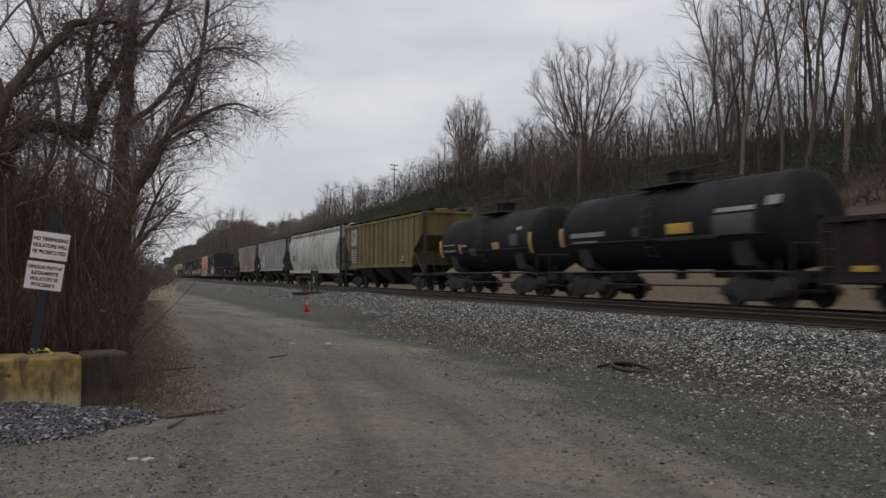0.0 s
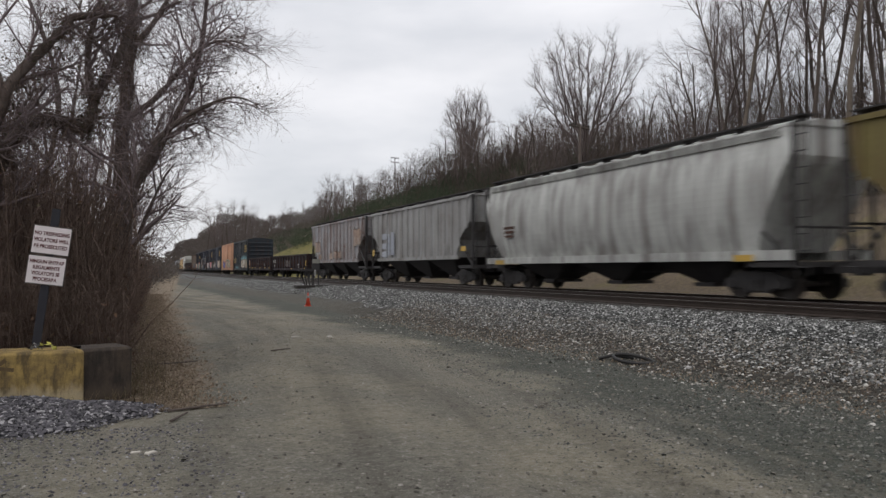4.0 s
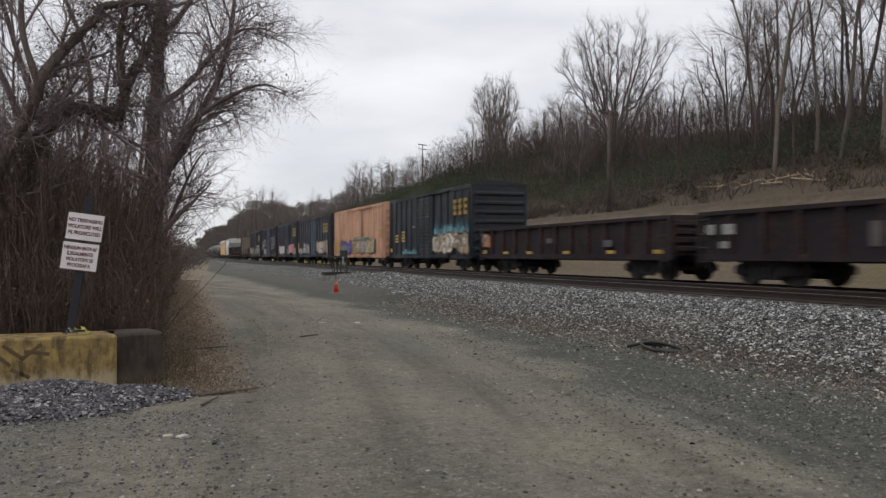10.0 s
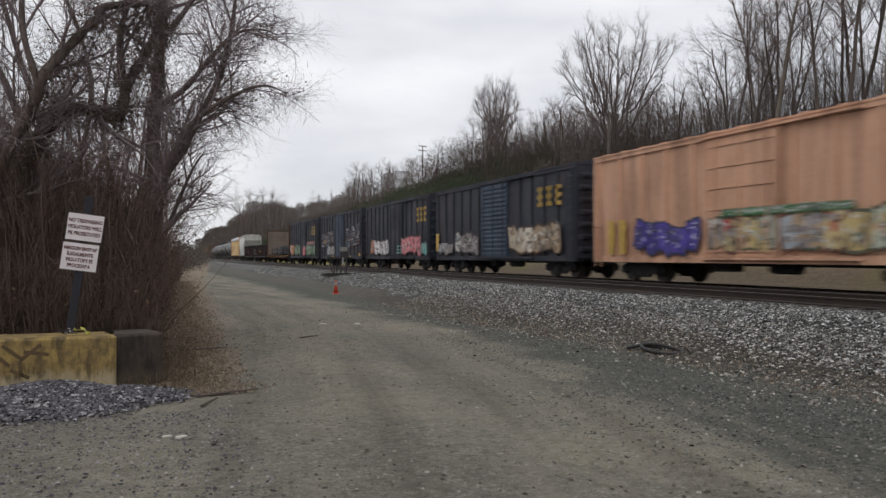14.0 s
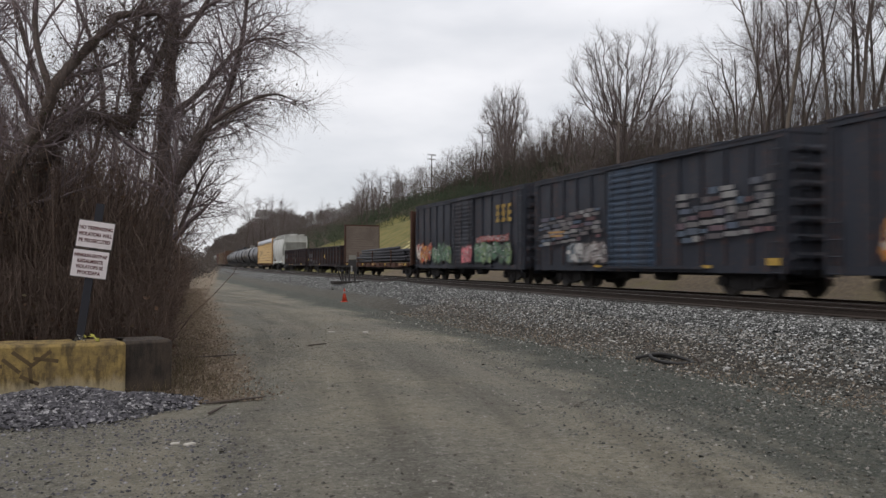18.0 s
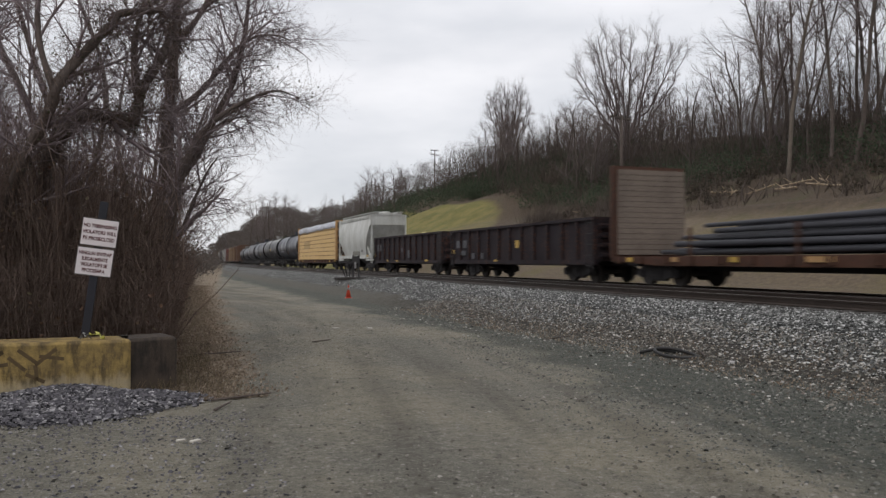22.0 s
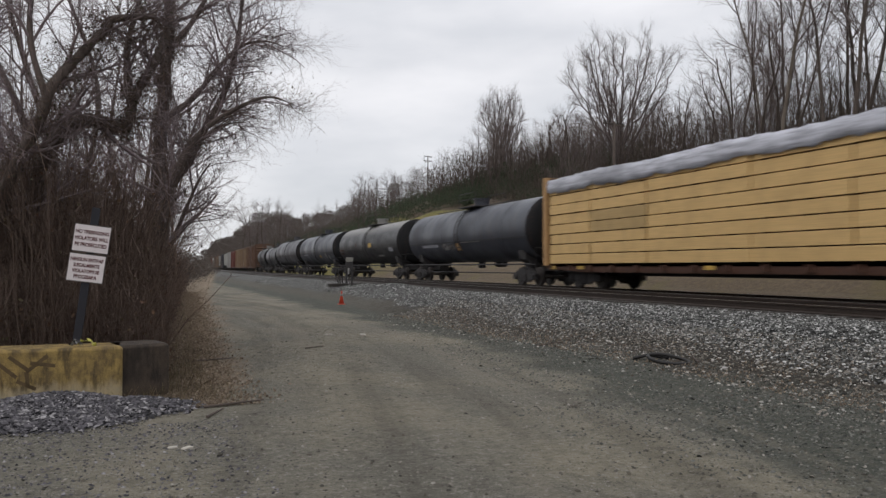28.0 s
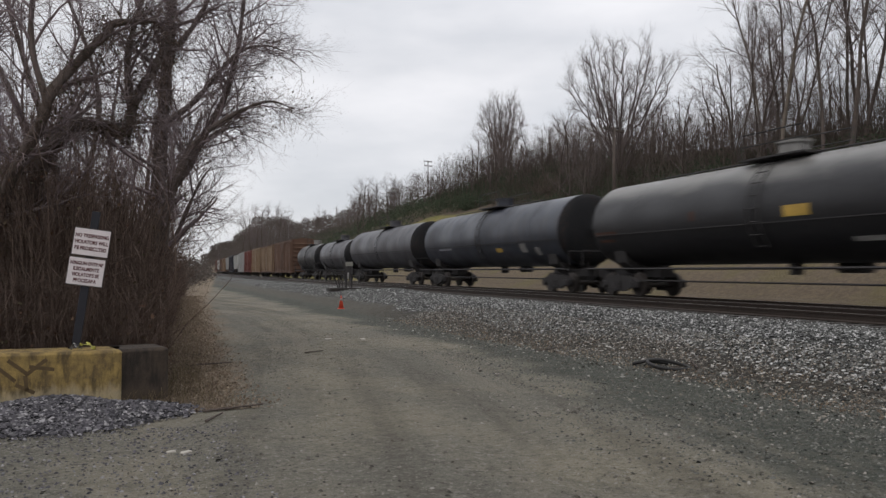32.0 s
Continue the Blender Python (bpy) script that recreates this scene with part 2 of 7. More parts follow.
TWIG = plain("brown_twig_bark", (136, 122, 124), 0.95, 0.0, 5, 0.5)
TWIG_FAR = plain("grey_brown_far_twigs", (102, 91, 88), 0.95, 0.0, 1, 0.4)
BLACK_PAINT = paint("sooty_black_tank_paint", (14, 14, 17), (26, 25, 25), 0.5, 0.8, 0.05)

# ---- the ground ----
RAIL_Z, RAIL_FAR = 0.80, 0.66
NEAR_TRACK, FAR_TRACK = 13.2, 17.5


def ease(t):
    t = np.clip(t, 0, 1)
    return t * t * (3 - 2 * t)


def bow(y):
    """How far the line swings to the right of straight ahead, beyond the near stretch."""
    k = np.clip(np.asarray(y, float) - 75, 0, 60)
    return 0.0003 * k * k + 0.036 * np.maximum(np.asarray(y, float) - 135, 0)


def bow_slope(y):
    return 0.0006 * min(max(y - 75, 0), 60)


def ground_z(x, y):
    """Height of the land: a flat lane, a ballast bank, two tracks, an earth bank and the wooded hill."""
    x, y = np.asarray(x, float), np.asarray(y, float)
    left = 0.25 * ease((-1.0 - x) / 3) + 0.02 * np.clip(-4 - x, 0, 60)
    x = x - bow(y)
    bed = 0.60 * ease((x - 7.6) / 3.4) - 0.14 * ease((x - 14.7) / 1.2)
    far = ease((y - 75) / 34)
    low = np.interp(x, [20, 22, 30, 33, 42, 50, 60, 80, 140, 400], [0, 0.15, 4.0, 4.3, 6.9, 9.3, 12.5, 17, 23, 28])
    high = np.interp(x, [20, 22.5, 38, 44, 55, 70, 100, 400], [0, 0.2, 8.6, 11.2, 15.5, 19, 22, 28])
    hill = low * (1 - far) + high * far
    z = bed + hill + left
    # a hump of spare ballast beside the track
    z += 0.2 * np.exp(-(((x - 10.9) / 0.7) ** 2) - ((y - 35.5) / 2.6) ** 2)
    z += 0.035 * np.sin(x * 0.9 + 0.4 * y) * np.sin(y * 0.23 + 1.0) * (np.abs(x - 3) < 60)
    wood = ease((x - 34) / 8)
    z += wood * (0.5 * np.sin(x * 0.21 + 0.13 * y) + 0.35 * np.sin(y * 0.31 - x * 0.1 + 2))
    z += np.where((x > 11) & (x < 20.2), -0.035 * np.sin(x * 0.9 + 0.4 * y) * np.sin(y * 0.23 + 1.0), 0)
    return z


def steps(*spans):
    out = []
    for a, b, n in spans:
        out += list(np.linspace(a, b, n, endpoint=False))
    return np.array(out + [spans[-1][1]])


def ground_material():
    n = Nodes("gravel_lane_and_hillside")
    ax = n.axes()
    wob = n.noise(0.55, 4, 0.6)
    wob2 = n.noise(0.12, 3, 0.5)
    fine = n.noise(20, 6, 0.8)
    grit = n.noise(60, 3, 0.7)
    mid = n.noise(5, 5, 0.65)
    big = n.noise(0.55, 4, 0.6, (1, 0.5, 1))
    ragged = n.math("ADD", n.math("MULTIPLY", n.math("SUBTRACT", wob, 0.5), 2.6), n.math("MULTIPLY", n.math("SUBTRACT", mid, 0.5), 0.9))
    near_x = n.math("ADD", ax[0], ragged)
    # the bands follow the line's slow bend
    k = n.math("MINIMUM", n.math("MAXIMUM", n.math("SUBTRACT", ax[1], 75.0), 0.0), 60.0)
    swing = n.math("ADD", n.math("MULTIPLY", n.math("MULTIPLY", k, k), 0.0003), n.math("MULTIPLY", n.math("MAXIMUM", n.math("SUBTRACT", ax[1], 135.0), 0.0), 0.036))
    x = n.math("SUBTRACT", near_x, swing)
    # packed lane: grey stone dust with browner, drier stretches
    lane = n.mix(n.span(big, 0.38, 0.66), lin(108, 105, 95), lin(131, 125, 109))
    lane = n.mix(n.math("MULTIPLY", n.span(mid, 0.45, 0.72), 0.55), lane, lin(72, 67, 58))
    lane = n.mix(n.math("MULTIPLY", n.span(fine, 0.52, 0.66), 0.75), lane, lin(156, 152, 145))
    lane = n.mix(n.math("MULTIPLY", n.span(fine, 0.48, 0.34), 0.75), lane, lin(52, 49, 44))
    lane = n.mix(n.math("MULTIPLY", n.span(grit, 0.56, 0.68), 0.5), lane, lin(60, 57, 50))
    lane = n.mix(n.math("MULTIPLY", n.span(grit, 0.44, 0.33), 0.4), lane, lin(150, 146, 136))
    # damp greenish strip along the foot of the ballast
    moss = n.mix(n.span(mid, 0.35, 0.7), lin(64, 67, 60), lin(82, 82, 74))
    moss = n.mix(n.math("MULTIPLY", n.span(fine, 0.52, 0.7), 0.5), moss, lin(140, 138, 132))
    damp = n.math("SUBTRACT", x, n.math("MULTIPLY", n.span(ax[1], 3, 15), 1.7))
    col = n.mix(n.span(damp, 4.0, 5.0), lane, moss)
    # fines and old leaves low in the ballast, stone above, darkened for gap shade
    fines = n.mix(n.span(mid, 0.4, 0.65), lin(50, 46, 40), lin(70, 65, 58))
    stone = n.mix(n.span(fine, 0.35, 0.7), lin(34, 34, 33), lin(66, 65, 64))
    # further on the bank is paler, without the shade painted between the stones
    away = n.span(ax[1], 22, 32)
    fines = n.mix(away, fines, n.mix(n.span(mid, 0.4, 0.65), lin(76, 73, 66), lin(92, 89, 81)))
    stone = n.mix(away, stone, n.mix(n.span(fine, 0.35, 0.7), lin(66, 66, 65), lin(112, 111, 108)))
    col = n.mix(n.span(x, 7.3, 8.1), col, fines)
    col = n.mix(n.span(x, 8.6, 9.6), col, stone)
    # tan earth bank behind the tracks, sown grass on the far mound, leaf litter in the woods
    tan = n.mix(n.span(mid, 0.35, 0.7), lin(92, 81, 68), lin(110, 97, 79))
    tan = n.mix(n.math("MULTIPLY", n.span(wob, 0.45, 0.65), 0.6), tan, lin(100, 92, 62))
    grass = n.mix(n.span(wob, 0.35, 0.65), lin(92, 90, 48), lin(116, 106, 62))
    grass = n.mix(n.math("MULTIPLY", n.span(mid, 0.45, 0.75), 0.5), grass, lin(74, 78, 40))
    bank = n.mix(n.span(n.math("ADD", ax[1], n.math("MULTIPLY", wob2, 30)), 88, 112), tan, grass)
    bank = n.mix(n.span(ax[1], 150, 190), bank, tan)
    col = n.mix(n.span(x, 20.0, 20.8), col, bank)
    litter = n.mix(n.span(mid, 0.35, 0.65), lin(62, 53, 44), lin(84, 71, 57))
    litter = n.mix(n.math("MULTIPLY", n.span(wob, 0.5, 0.7), 0.5), litter, lin(70, 72, 46))
    edge = n.math("SUBTRACT", x, n.math("MULTIPLY", n.math("MULTIPLY", n.span(ax[1], 66, 92), n.span(ax[1], 175, 125)), 11.0))
    col = n.mix(n.span(edge, 28.2, 29.6), col, litter)
    # weedy verge and leaf litter on the brush side
    verge = n.mix(n.span(mid, 0.35, 0.68), lin(104, 92, 79), lin(146, 131, 112))
    verge = n.mix(n.math("MULTIPLY", n.span(wob, 0.5, 0.68), 0.4), verge, lin(86, 88, 52))
    # wheel ruts along the lane
    bow = n.math("MULTIPLY", n.math("POWER", n.math("SUBTRACT", 24.0, ax[1]), 2.0), 0.006)
    turn = n.nt.nodes.new("ShaderNodeCombineXYZ")
    n.put(n.math("MULTIPLY", n.math("ADD", ax[0], bow), 1.5), turn.inputs[0])
    n.put(n.math("MULTIPLY", ax[1], 0.08), turn.inputs[1])
    wheel = n.nt.nodes.new("ShaderNodeTexNoise")
    wheel.inputs["Scale"].default_value, wheel.inputs["Detail"].default_value = 0.9, 4
    n.link(turn.outputs[0], wheel.inputs["Vector"])
    rut = wheel.outputs["Fac"]
    col = n.mix(n.math("MULTIPLY", n.math("MULTIPLY", n.span(rut, 0.5, 0.64), 0.34), n.span(x, 6.2, 5.4)), col, lin(66, 61, 53))
    col = n.mix(n.math("MULTIPLY", n.math("MULTIPLY", n.span(rut, 0.46, 0.35), 0.3), n.span(x, 6.2, 5.4)), col, lin(136, 128, 114))
    lx = n.math("SUBTRACT", near_x, n.math("ADD", n.math("MULTIPLY", ax[1], 0.055), n.math("MULTIPLY", n.math("MAXIMUM", n.math("SUBTRACT", ax[1], 40.0), 0.0), 0.025)))
    lx = n.math("ADD", lx, n.math("MULTIPLY", n.span(ax[1], 10.5, 8.6), 6.0))
    col = n.mix(n.span(lx, 0.9, 0.3), col, verge)
    n.bump(n.math("ADD", n.math("MULTIPLY", fine, 0.5), mid), 1.0, 0.06)
    return n.done(col, 0.95, 0.0, 0.25)


GROUND = ground_material()


def build_ground():
    xs = steps((-2500, -200, 8), (-200, -30, 18), (-30, -8, 18), (-8, 24, 110), (24, 60, 50), (60, 140, 30), (140, 400, 14), (400, 2500, 8))
    ys = steps((-400, -40, 8), (-40, 0, 16), (0, 30, 110), (30, 90, 90), (90, 240, 80), (240, 700, 40), (700, 3500, 14))
    X, Y = np.meshgrid(xs, ys, indexing="ij")
    Z = ground_z(X, Y)
    V = np.stack([X, Y, Z], -1).reshape(-1, 3)
    nx, ny = len(xs), len(ys)
    i = np.arange(nx - 1)[:, None] * ny
    j = np.arange(ny - 1)[None]
    F = np.stack([i + j, i + ny + j, i + ny + j + 1, i + j + 1], -1).reshape(-1, 4)
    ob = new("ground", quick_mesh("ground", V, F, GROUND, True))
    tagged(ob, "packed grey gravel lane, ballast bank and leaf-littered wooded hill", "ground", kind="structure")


build_ground()


def build_track(cx, near):
    label = "empty railway track nearest the lane, rusty rails on ties" if near else "railway track that carries the moving freight train"
    tr = thing("railway_track", pose(cx, 0, 0), label, "railway track", kind="structure")
    top = RAIL_Z if near else RAIL_FAR
    prof = [(-0.07, 0), (0.07, 0), (0.07, 0.015), (0.012, 0.04), (0.012, 0.125), (0.036, 0.135), (0.036, 0.165), (-0.036, 0.165), (-0.036, 0.135), (-0.012, 0.125), (-0.012, 0.04), (-0.07, 0.015)]
    ys = [-60.0, 0.0, 40.0, 75.0] + [75.0 + 10 * i for i in range(1, 36)] + [520.0, 700.0, 900.0]
    for side in (-1, 1):
        line = lambda outline: Mesh().loft([[(side * 0.755 + px + float(bow(y)), y, top + pz) for px, pz in outline] for y in ys])
        rail = part("rail", line([(px, pz - 0.168) for px, pz in prof[::-1]]), RAIL, tr)
        part("rail_head", line([(-0.03, -0.003), (-0.03, 0.001), (0.03, 0.001), (0.03, -0.003)]), RAIL_TOP, rail, "worn bright running surface")
    me = mesh_of("tie", Mesh().chamfer(-1.3, 1.3, -0.115, 0.115, 0, 0.17, 0.012), TIE)
    rnd = random.Random(4)
    n = 150 if near else 60
    for k in range(n):
        ob = part("tie", me, None, tr)
        ob.matrix_basis = pose(rnd.uniform(-0.05, 0.05), 2.0 + k * 0.52 + rnd.uniform(-0.03, 0.03), top - 0.168 - 0.172, 0, 0, rnd.uniform(-1, 1))
    rest = Mesh()
    for k in range(n, 500):
        yy = 2.0 + k * 0.52
        dx = float(bow(yy))
        rest.box(dx - 1.3, dx + 1.3, yy - 0.115, yy + 0.115, top - 0.34, top - 0.17)
    part("far_ties", rest, TIE, tr)
    tagged(tr.children[-1], kind="stuff")


build_track(NEAR_TRACK, True)
build_track(FAR_TRACK, False)

# ---- the freight train ----
SPEED = 10.65
TRAIN = []          # each car's Empty and the place of its middle along the track at 0 s
HALF = 1.6


def truck_meshes():
    f = Mesh()
    for sx in (-1, 1):
        x0, x1 = sorted((sx * 0.93, sx * 1.08))
        f.slab([(-1.2, 0.56), (-1.2, 0.36), (-0.95, 0.30), (-0.62, 0.34), (-0.42, 0.2), (0.42, 0.2), (0.62, 0.34), (0.95, 0.30), (1.2, 0.36), (1.2, 0.56), (0.95, 0.66), (0.5, 0.78), (-0.5, 0.78), (-0.95, 0.66)], x0, x1)
        for yy in (-0.89, 0.89):
            f.disc(min(sx * 1.08, sx * 1.16), max(sx * 1.08, sx * 1.16), yy, 0.45, 0.14, 10)
        for yy in (-0.16, 0, 0.16):
            f.rod((sx * 1.1, yy, 0.26), (sx * 1.1, yy, 0.56), 0.07, 8)
    f.box(-1.1, 1.1, -0.22, 0.22, 0.55, 0.8)
    w = Mesh()
    for sx in (-1, 1):
        w.disc(sx * 0.755 - 0.065, sx * 0.755 + 0.065, 0, 0.45, 0.42, 24)
        w.disc(*sorted((sx * 0.69, sx * 0.665)), 0, 0.45, 0.45, 24)
        w.disc(*sorted((sx * 0.82, sx * 0.86)), 0, 0.45, 0.17, 12)
    w.rod((-0.95, 0, 0.45), (0.95, 0, 0.45), 0.08, 8)
    return mesh_of("truck", f, STEEL_DARK), mesh_of("wheelset", w, WHEEL)


TRUCK_ME, WHEELS_ME = truck_meshes()


def knuckle_mesh():
    m = Mesh()
    m.box(-0.12, 0.12, -0.5, 0.35, 0.74, 0.98)
    m.chamfer(-0.2, 0.16, -0.72, -0.45, 0.68, 1.04, 0.04)
    return mesh_of("coupler", m, STEEL_DARK)


COUPLER_ME = knuckle_mesh()


def running_gear(car, length, inset=2.2):
    for sy in (-1, 1):
        t = part("truck", TRUCK_ME, None, car)
        t.location = (0, sy * (length / 2 - inset), 0)
        for dy in (-0.89, 0.89):
            w = part("wheelset", WHEELS_ME, None, t)
            w.location = (0, dy, 0)
        c = part("coupler", COUPLER_ME, None, car)
        c.matrix_basis = pose(0, sy * (length / 2 + 0.12), 0, 0, 0, 0 if sy < 0 else 180)


def new_car(name, front, rear, label, category="freight car"):
    car = thing(name, pose(FAR_TRACK, (front + rear) / 2, RAIL_FAR), label, category, "cars of the freight train")
    TRAIN.append((car, (front + rear) / 2))
    return car, rear - front


RUNGS = {}


def ladder(car, x, y, z0, z1, mat, width=0.42, along=True):
    m = Mesh()
    for s in (0, width):
        p = (x, y + s) if along else (x + s, y)
        m.rod((*p, z0), (*p, z1), 0.022, 5)
    lad = part("ladder", m, mat, car)
    key = (mat.name, round(width, 3), along)
    if key not in RUNGS:
        RUNGS[key] = mesh_of("rung", Mesh().rod((0, 0, 0), (0, width, 0) if along else (width, 0, 0), 0.016, 5), mat)
    k = z0 + 0.2
    while k < z1:
        part("rung", RUNGS[key], None, lad).location = (x, y, k)
        k += 0.42


def letters(car, bars, mat, x=-HALF - 0.012, label="painted lettering"):
    """Markings that cannot be read or shown: plain bars, y, z, width, height."""
    for y, z, w, h in bars:
        part("lettering", Mesh().box(x - 0.004, x, y - w / 2, y + w / 2, z, z + h), mat, car, label)


def spray(car, seed, y0, y1, z0, z1, mat, x, label):
    """A weathered patch on the side, ragged at its edge."""
    return part("graffiti", Mesh().box(x - 0.003, x, y0, y1, z0, z1), mat, car, label)


def sprayed(name, *cols):
    """Spray paint: one colour a shape, faded in streaks by weather."""
    n = Nodes(name)
    geo = n.nt.nodes.new("ShaderNodeNewGeometry")
    c = n.ramp(geo.outputs["Random Per Island"], *[((i + 0.5) / len(cols), lin(*q)) for i, q in enumerate(cols)])
    fade = n.noise(3.2, 4, 0.6, (1, 1, 0.4))
    c = n.mix(n.math("MULTIPLY", n.span(fade, 0.4, 0.7), 0.65), c, lin(66, 63, 63))
    return n.done(c, 0.6, 0.0, 0.3)


def blob(rnd, cy, cz, w, h, n=16, rough=0.12, tilt=0.0):
    """A fat rounded shape in y, z with an uneven rim."""
    out = []
    for i in range(n):
        t = 2 * math.pi * i / n
        c, q = math.cos(t), math.sin(t)
        k = 1 + rnd.uniform(-rough, rough)
        py = math.copysign(abs(c) ** 0.55, c) * w / 2 * k
        pz = math.copysign(abs(q) ** 0.55, q) * h / 2 * k
        out.append((cy + py + tilt * pz, cz + pz))
    return out


def flat(m, outline, x):
    return m.add([(x, y, z) for y, z in outline], [tuple(range(len(outline)))])


def stroke(m, y0, z0, y1, z1, w, x):
    d = math.hypot(y1 - y0, z1 - z0) + 1e-6
    py, pz = -(z1 - z0) / d * w, (y1 - y0) / d * w
    return m.add([(x, y0 - py, z0 - pz), (x, y1 - py * 0.5, z1 - pz * 0.5), (x, y1 + py * 0.5, z1 + pz * 0.5), (x, y0 + py, z0 + pz)], [(0, 1, 2, 3)])


def tag_piece(car, seed, y0, y1, z0, z1, paints, x, label):
    """A sprayed piece: fat overlapping letter shapes with rim, inner marks, bright strokes; or tongues of flame."""
    rnd = random.Random(seed * 31 + int(y0 * 100) + int(z0 * 10))
    fill, rim, bright, style = paints
    W, H = y1 - y0, z1 - z0
    back, front, marks, shine = Mesh(), Mesh(), Mesh(), Mesh()
    if style == "flames":
        k = max(6, int(W / 0.2))
        for i in range(k):
            c = y0 + W * (i + 0.5) / k + rnd.uniform(-0.08, 0.08)
            hh, w = H * rnd.uniform(0.4, 1.0), W / k * rnd.uniform(1.2, 2.0)
            for m, q, dx in ((back, 1.0, 0), (front, 0.66, 0.003)):
                lean = rnd.uniform(-0.12, 0.12)
                flat(m, [(c - w * q / 2, z0), (c + w * q / 2, z0), (c + w * q * 0.42, z0 + hh * q * 0.45), (c + w * q * 0.12 + lean, z0 + hh * q * 0.8), (c + lean * 1.3, z0 + hh * q), (c - w * q * 0.2 + lean, z0 + hh * q * 0.7), (c - w * q * 0.45, z0 + hh * q * 0.4)], x - dx - 0.0002 * i)
    else:
        k = max(2, round(W / (H * 0.62)))
        for i in range(k):
            c = y0 + W * (i + 0.5) / k
            hh = H * rnd.uniform(0.78, 1.0)
            cz, w, tilt = z0 + hh / 2 + rnd.uniform(0, H - hh), W / k * rnd.uniform(1.0, 1.2), rnd.uniform(-0.2, 0.2)
            st = rnd.getstate()
            flat(back, blob(rnd, c, cz, w * 1.1, hh * 1.06, 16, 0.2, tilt), x - 0.0002 * i)
            rnd.setstate(st)
            flat(front, blob(rnd, c, cz, w * 0.92, hh * 0.9, 16, 0.2, tilt), x - 0.003 - 0.0002 * i)
            for j in range(rnd.randint(5, 8)):
                flat(marks, blob(rnd, c + rnd.uniform(-0.25, 0.25) * w, cz + rnd.uniform(-0.3, 0.3) * hh, w * rnd.uniform(0.06, 0.24), hh * rnd.uniform(0.05, 0.22), 8, 0.4), x - 0.006 - 0.0002 * j)
            for j in range(4):
                flat(front, blob(rnd, c + rnd.uniform(-0.3, 0.3) * w, cz + rnd.uniform(-0.35, 0.35) * hh, w * rnd.uniform(0.2, 0.55), hh * rnd.uniform(0.12, 0.34), 10, 0.35), x - 0.0042 - 0.0002 * j)
            for j in range(7):
                py, pz = c + rnd.uniform(-0.4, 0.4) * w, cz + rnd.uniform(-0.3, 0.42) * hh
                stroke(shine, py, pz, py + rnd.uniform(-0.3, 0.3) * w, pz + rnd.uniform(-0.2, 0.25) * hh, rnd.uniform(0.015, 0.035), x - 0.008 - 0.0002 * j)
    piece = tagged(part("graffiti", back, rim, car), label, kind="stuff")
    for name, m, mat in (("fill", front, fill), ("inner_mark", marks, rim), ("bright_stroke", shine, bright)):
        if m.v:
            tagged(part(name, m, mat, piece), kind="stuff")
    return piece


def graffiti_mat(name, cols, width=0.5, line=(34, 32, 36)):
    """Fat outlined letters side by side, ragged at top and foot, thinned by weather."""
    n = Nodes(name)
    rough = n.noise(2.6, 5, 0.7)
    warp = n.nt.nodes.new("ShaderNodeVectorMath")
    warp.operation = "MULTIPLY_ADD"
    comb = n.nt.nodes.new("ShaderNodeCombineXYZ")
    n.put(n.noise(1.3, 2, 0.5), comb.inputs[1])
    n.put(n.noise(1.1, 2, 0.5, shift=(3, 1, 0)), comb.inputs[2])
    n.link(comb.outputs[0], warp.inputs[0])
    warp.inputs[1].default_value = (0, 0.9, 0.7)
    n.link(n.tc.outputs["Object"], warp.inputs[2])
    mp = n.nt.nodes.new("ShaderNodeMapping")
    mp.inputs["Scale"].default_value = (0.0, 1 / width, 0.9)
    n.link(warp.outputs[0], mp.inputs[0])
    cell = n.nt.nodes.new("ShaderNodeTexVoronoi")
    edge = n.nt.nodes.new("ShaderNodeTexVoronoi")
    edge.feature = "DISTANCE_TO_EDGE"
    for v in (cell, edge):
        v.inputs["Scale"].default_value = 1.0
        n.link(mp.outputs[0], v.inputs["Vector"])
    sep = n.nt.nodes.new("ShaderNodeSeparateColor")
    n.link(cell.outputs["Color"], sep.inputs[0])
    v = n.math("ADD", n.math("MULTIPLY", rough, 0.8), n.math("MULTIPLY", sep.outputs[0], 0.35))
    c = n.ramp(v, *[(0.34 + 0.38 * i / (len(cols) - 1), lin(*q)) for i, q in enumerate(cols)])
    c = n.mix(n.math("MULTIPLY", n.span(edge.outputs["Distance"], 0.08, 0.03), 0.6), c, lin(*line))
    streak = n.noise(5, 4, 0.6, (1, 1, 0.25))
    c = n.mix(n.math("MULTIPLY", n.span(streak, 0.45, 0.7), 0.55), c, lin(56, 52, 50))
    # ragged edge of the paint
    g = n.nt.nodes.new("ShaderNodeSeparateXYZ")
    n.link(n.tc.outputs["Generated"], g.inputs[0])
    top = n.math("MULTIPLY", n.math("SUBTRACT", 1.0, g.outputs[2]), 1.0)
    side = n.math("MINIMUM", g.outputs[1], n.math("SUBTRACT", 1.0, g.outputs[1]))
    inside = n.math("MINIMUM", n.math("MULTIPLY", side, 4.0), n.math("MINIMUM", top, n.math("MULTIPLY", g.outputs[2], 3.0)))
    inside = n.math("ADD", inside, n.math("MULTIPLY", n.math("SUBTRACT", n.noise(2.1, 5, 0.65), 0.5), 0.55))
    inside = n.math("ADD", inside, n.math("MULTIPLY", n.math("SUBTRACT", sep.outputs[1], 0.5), 0.3))
    alpha = n.math("MULTIPLY", n.span(inside, 0.1, 0.22), n.span(streak, 0.76, 0.6))
    n.put(n.math("MULTIPLY", alpha, 0.92), n.bsdf.inputs["Alpha"])
    return n.done(c, 0.6)


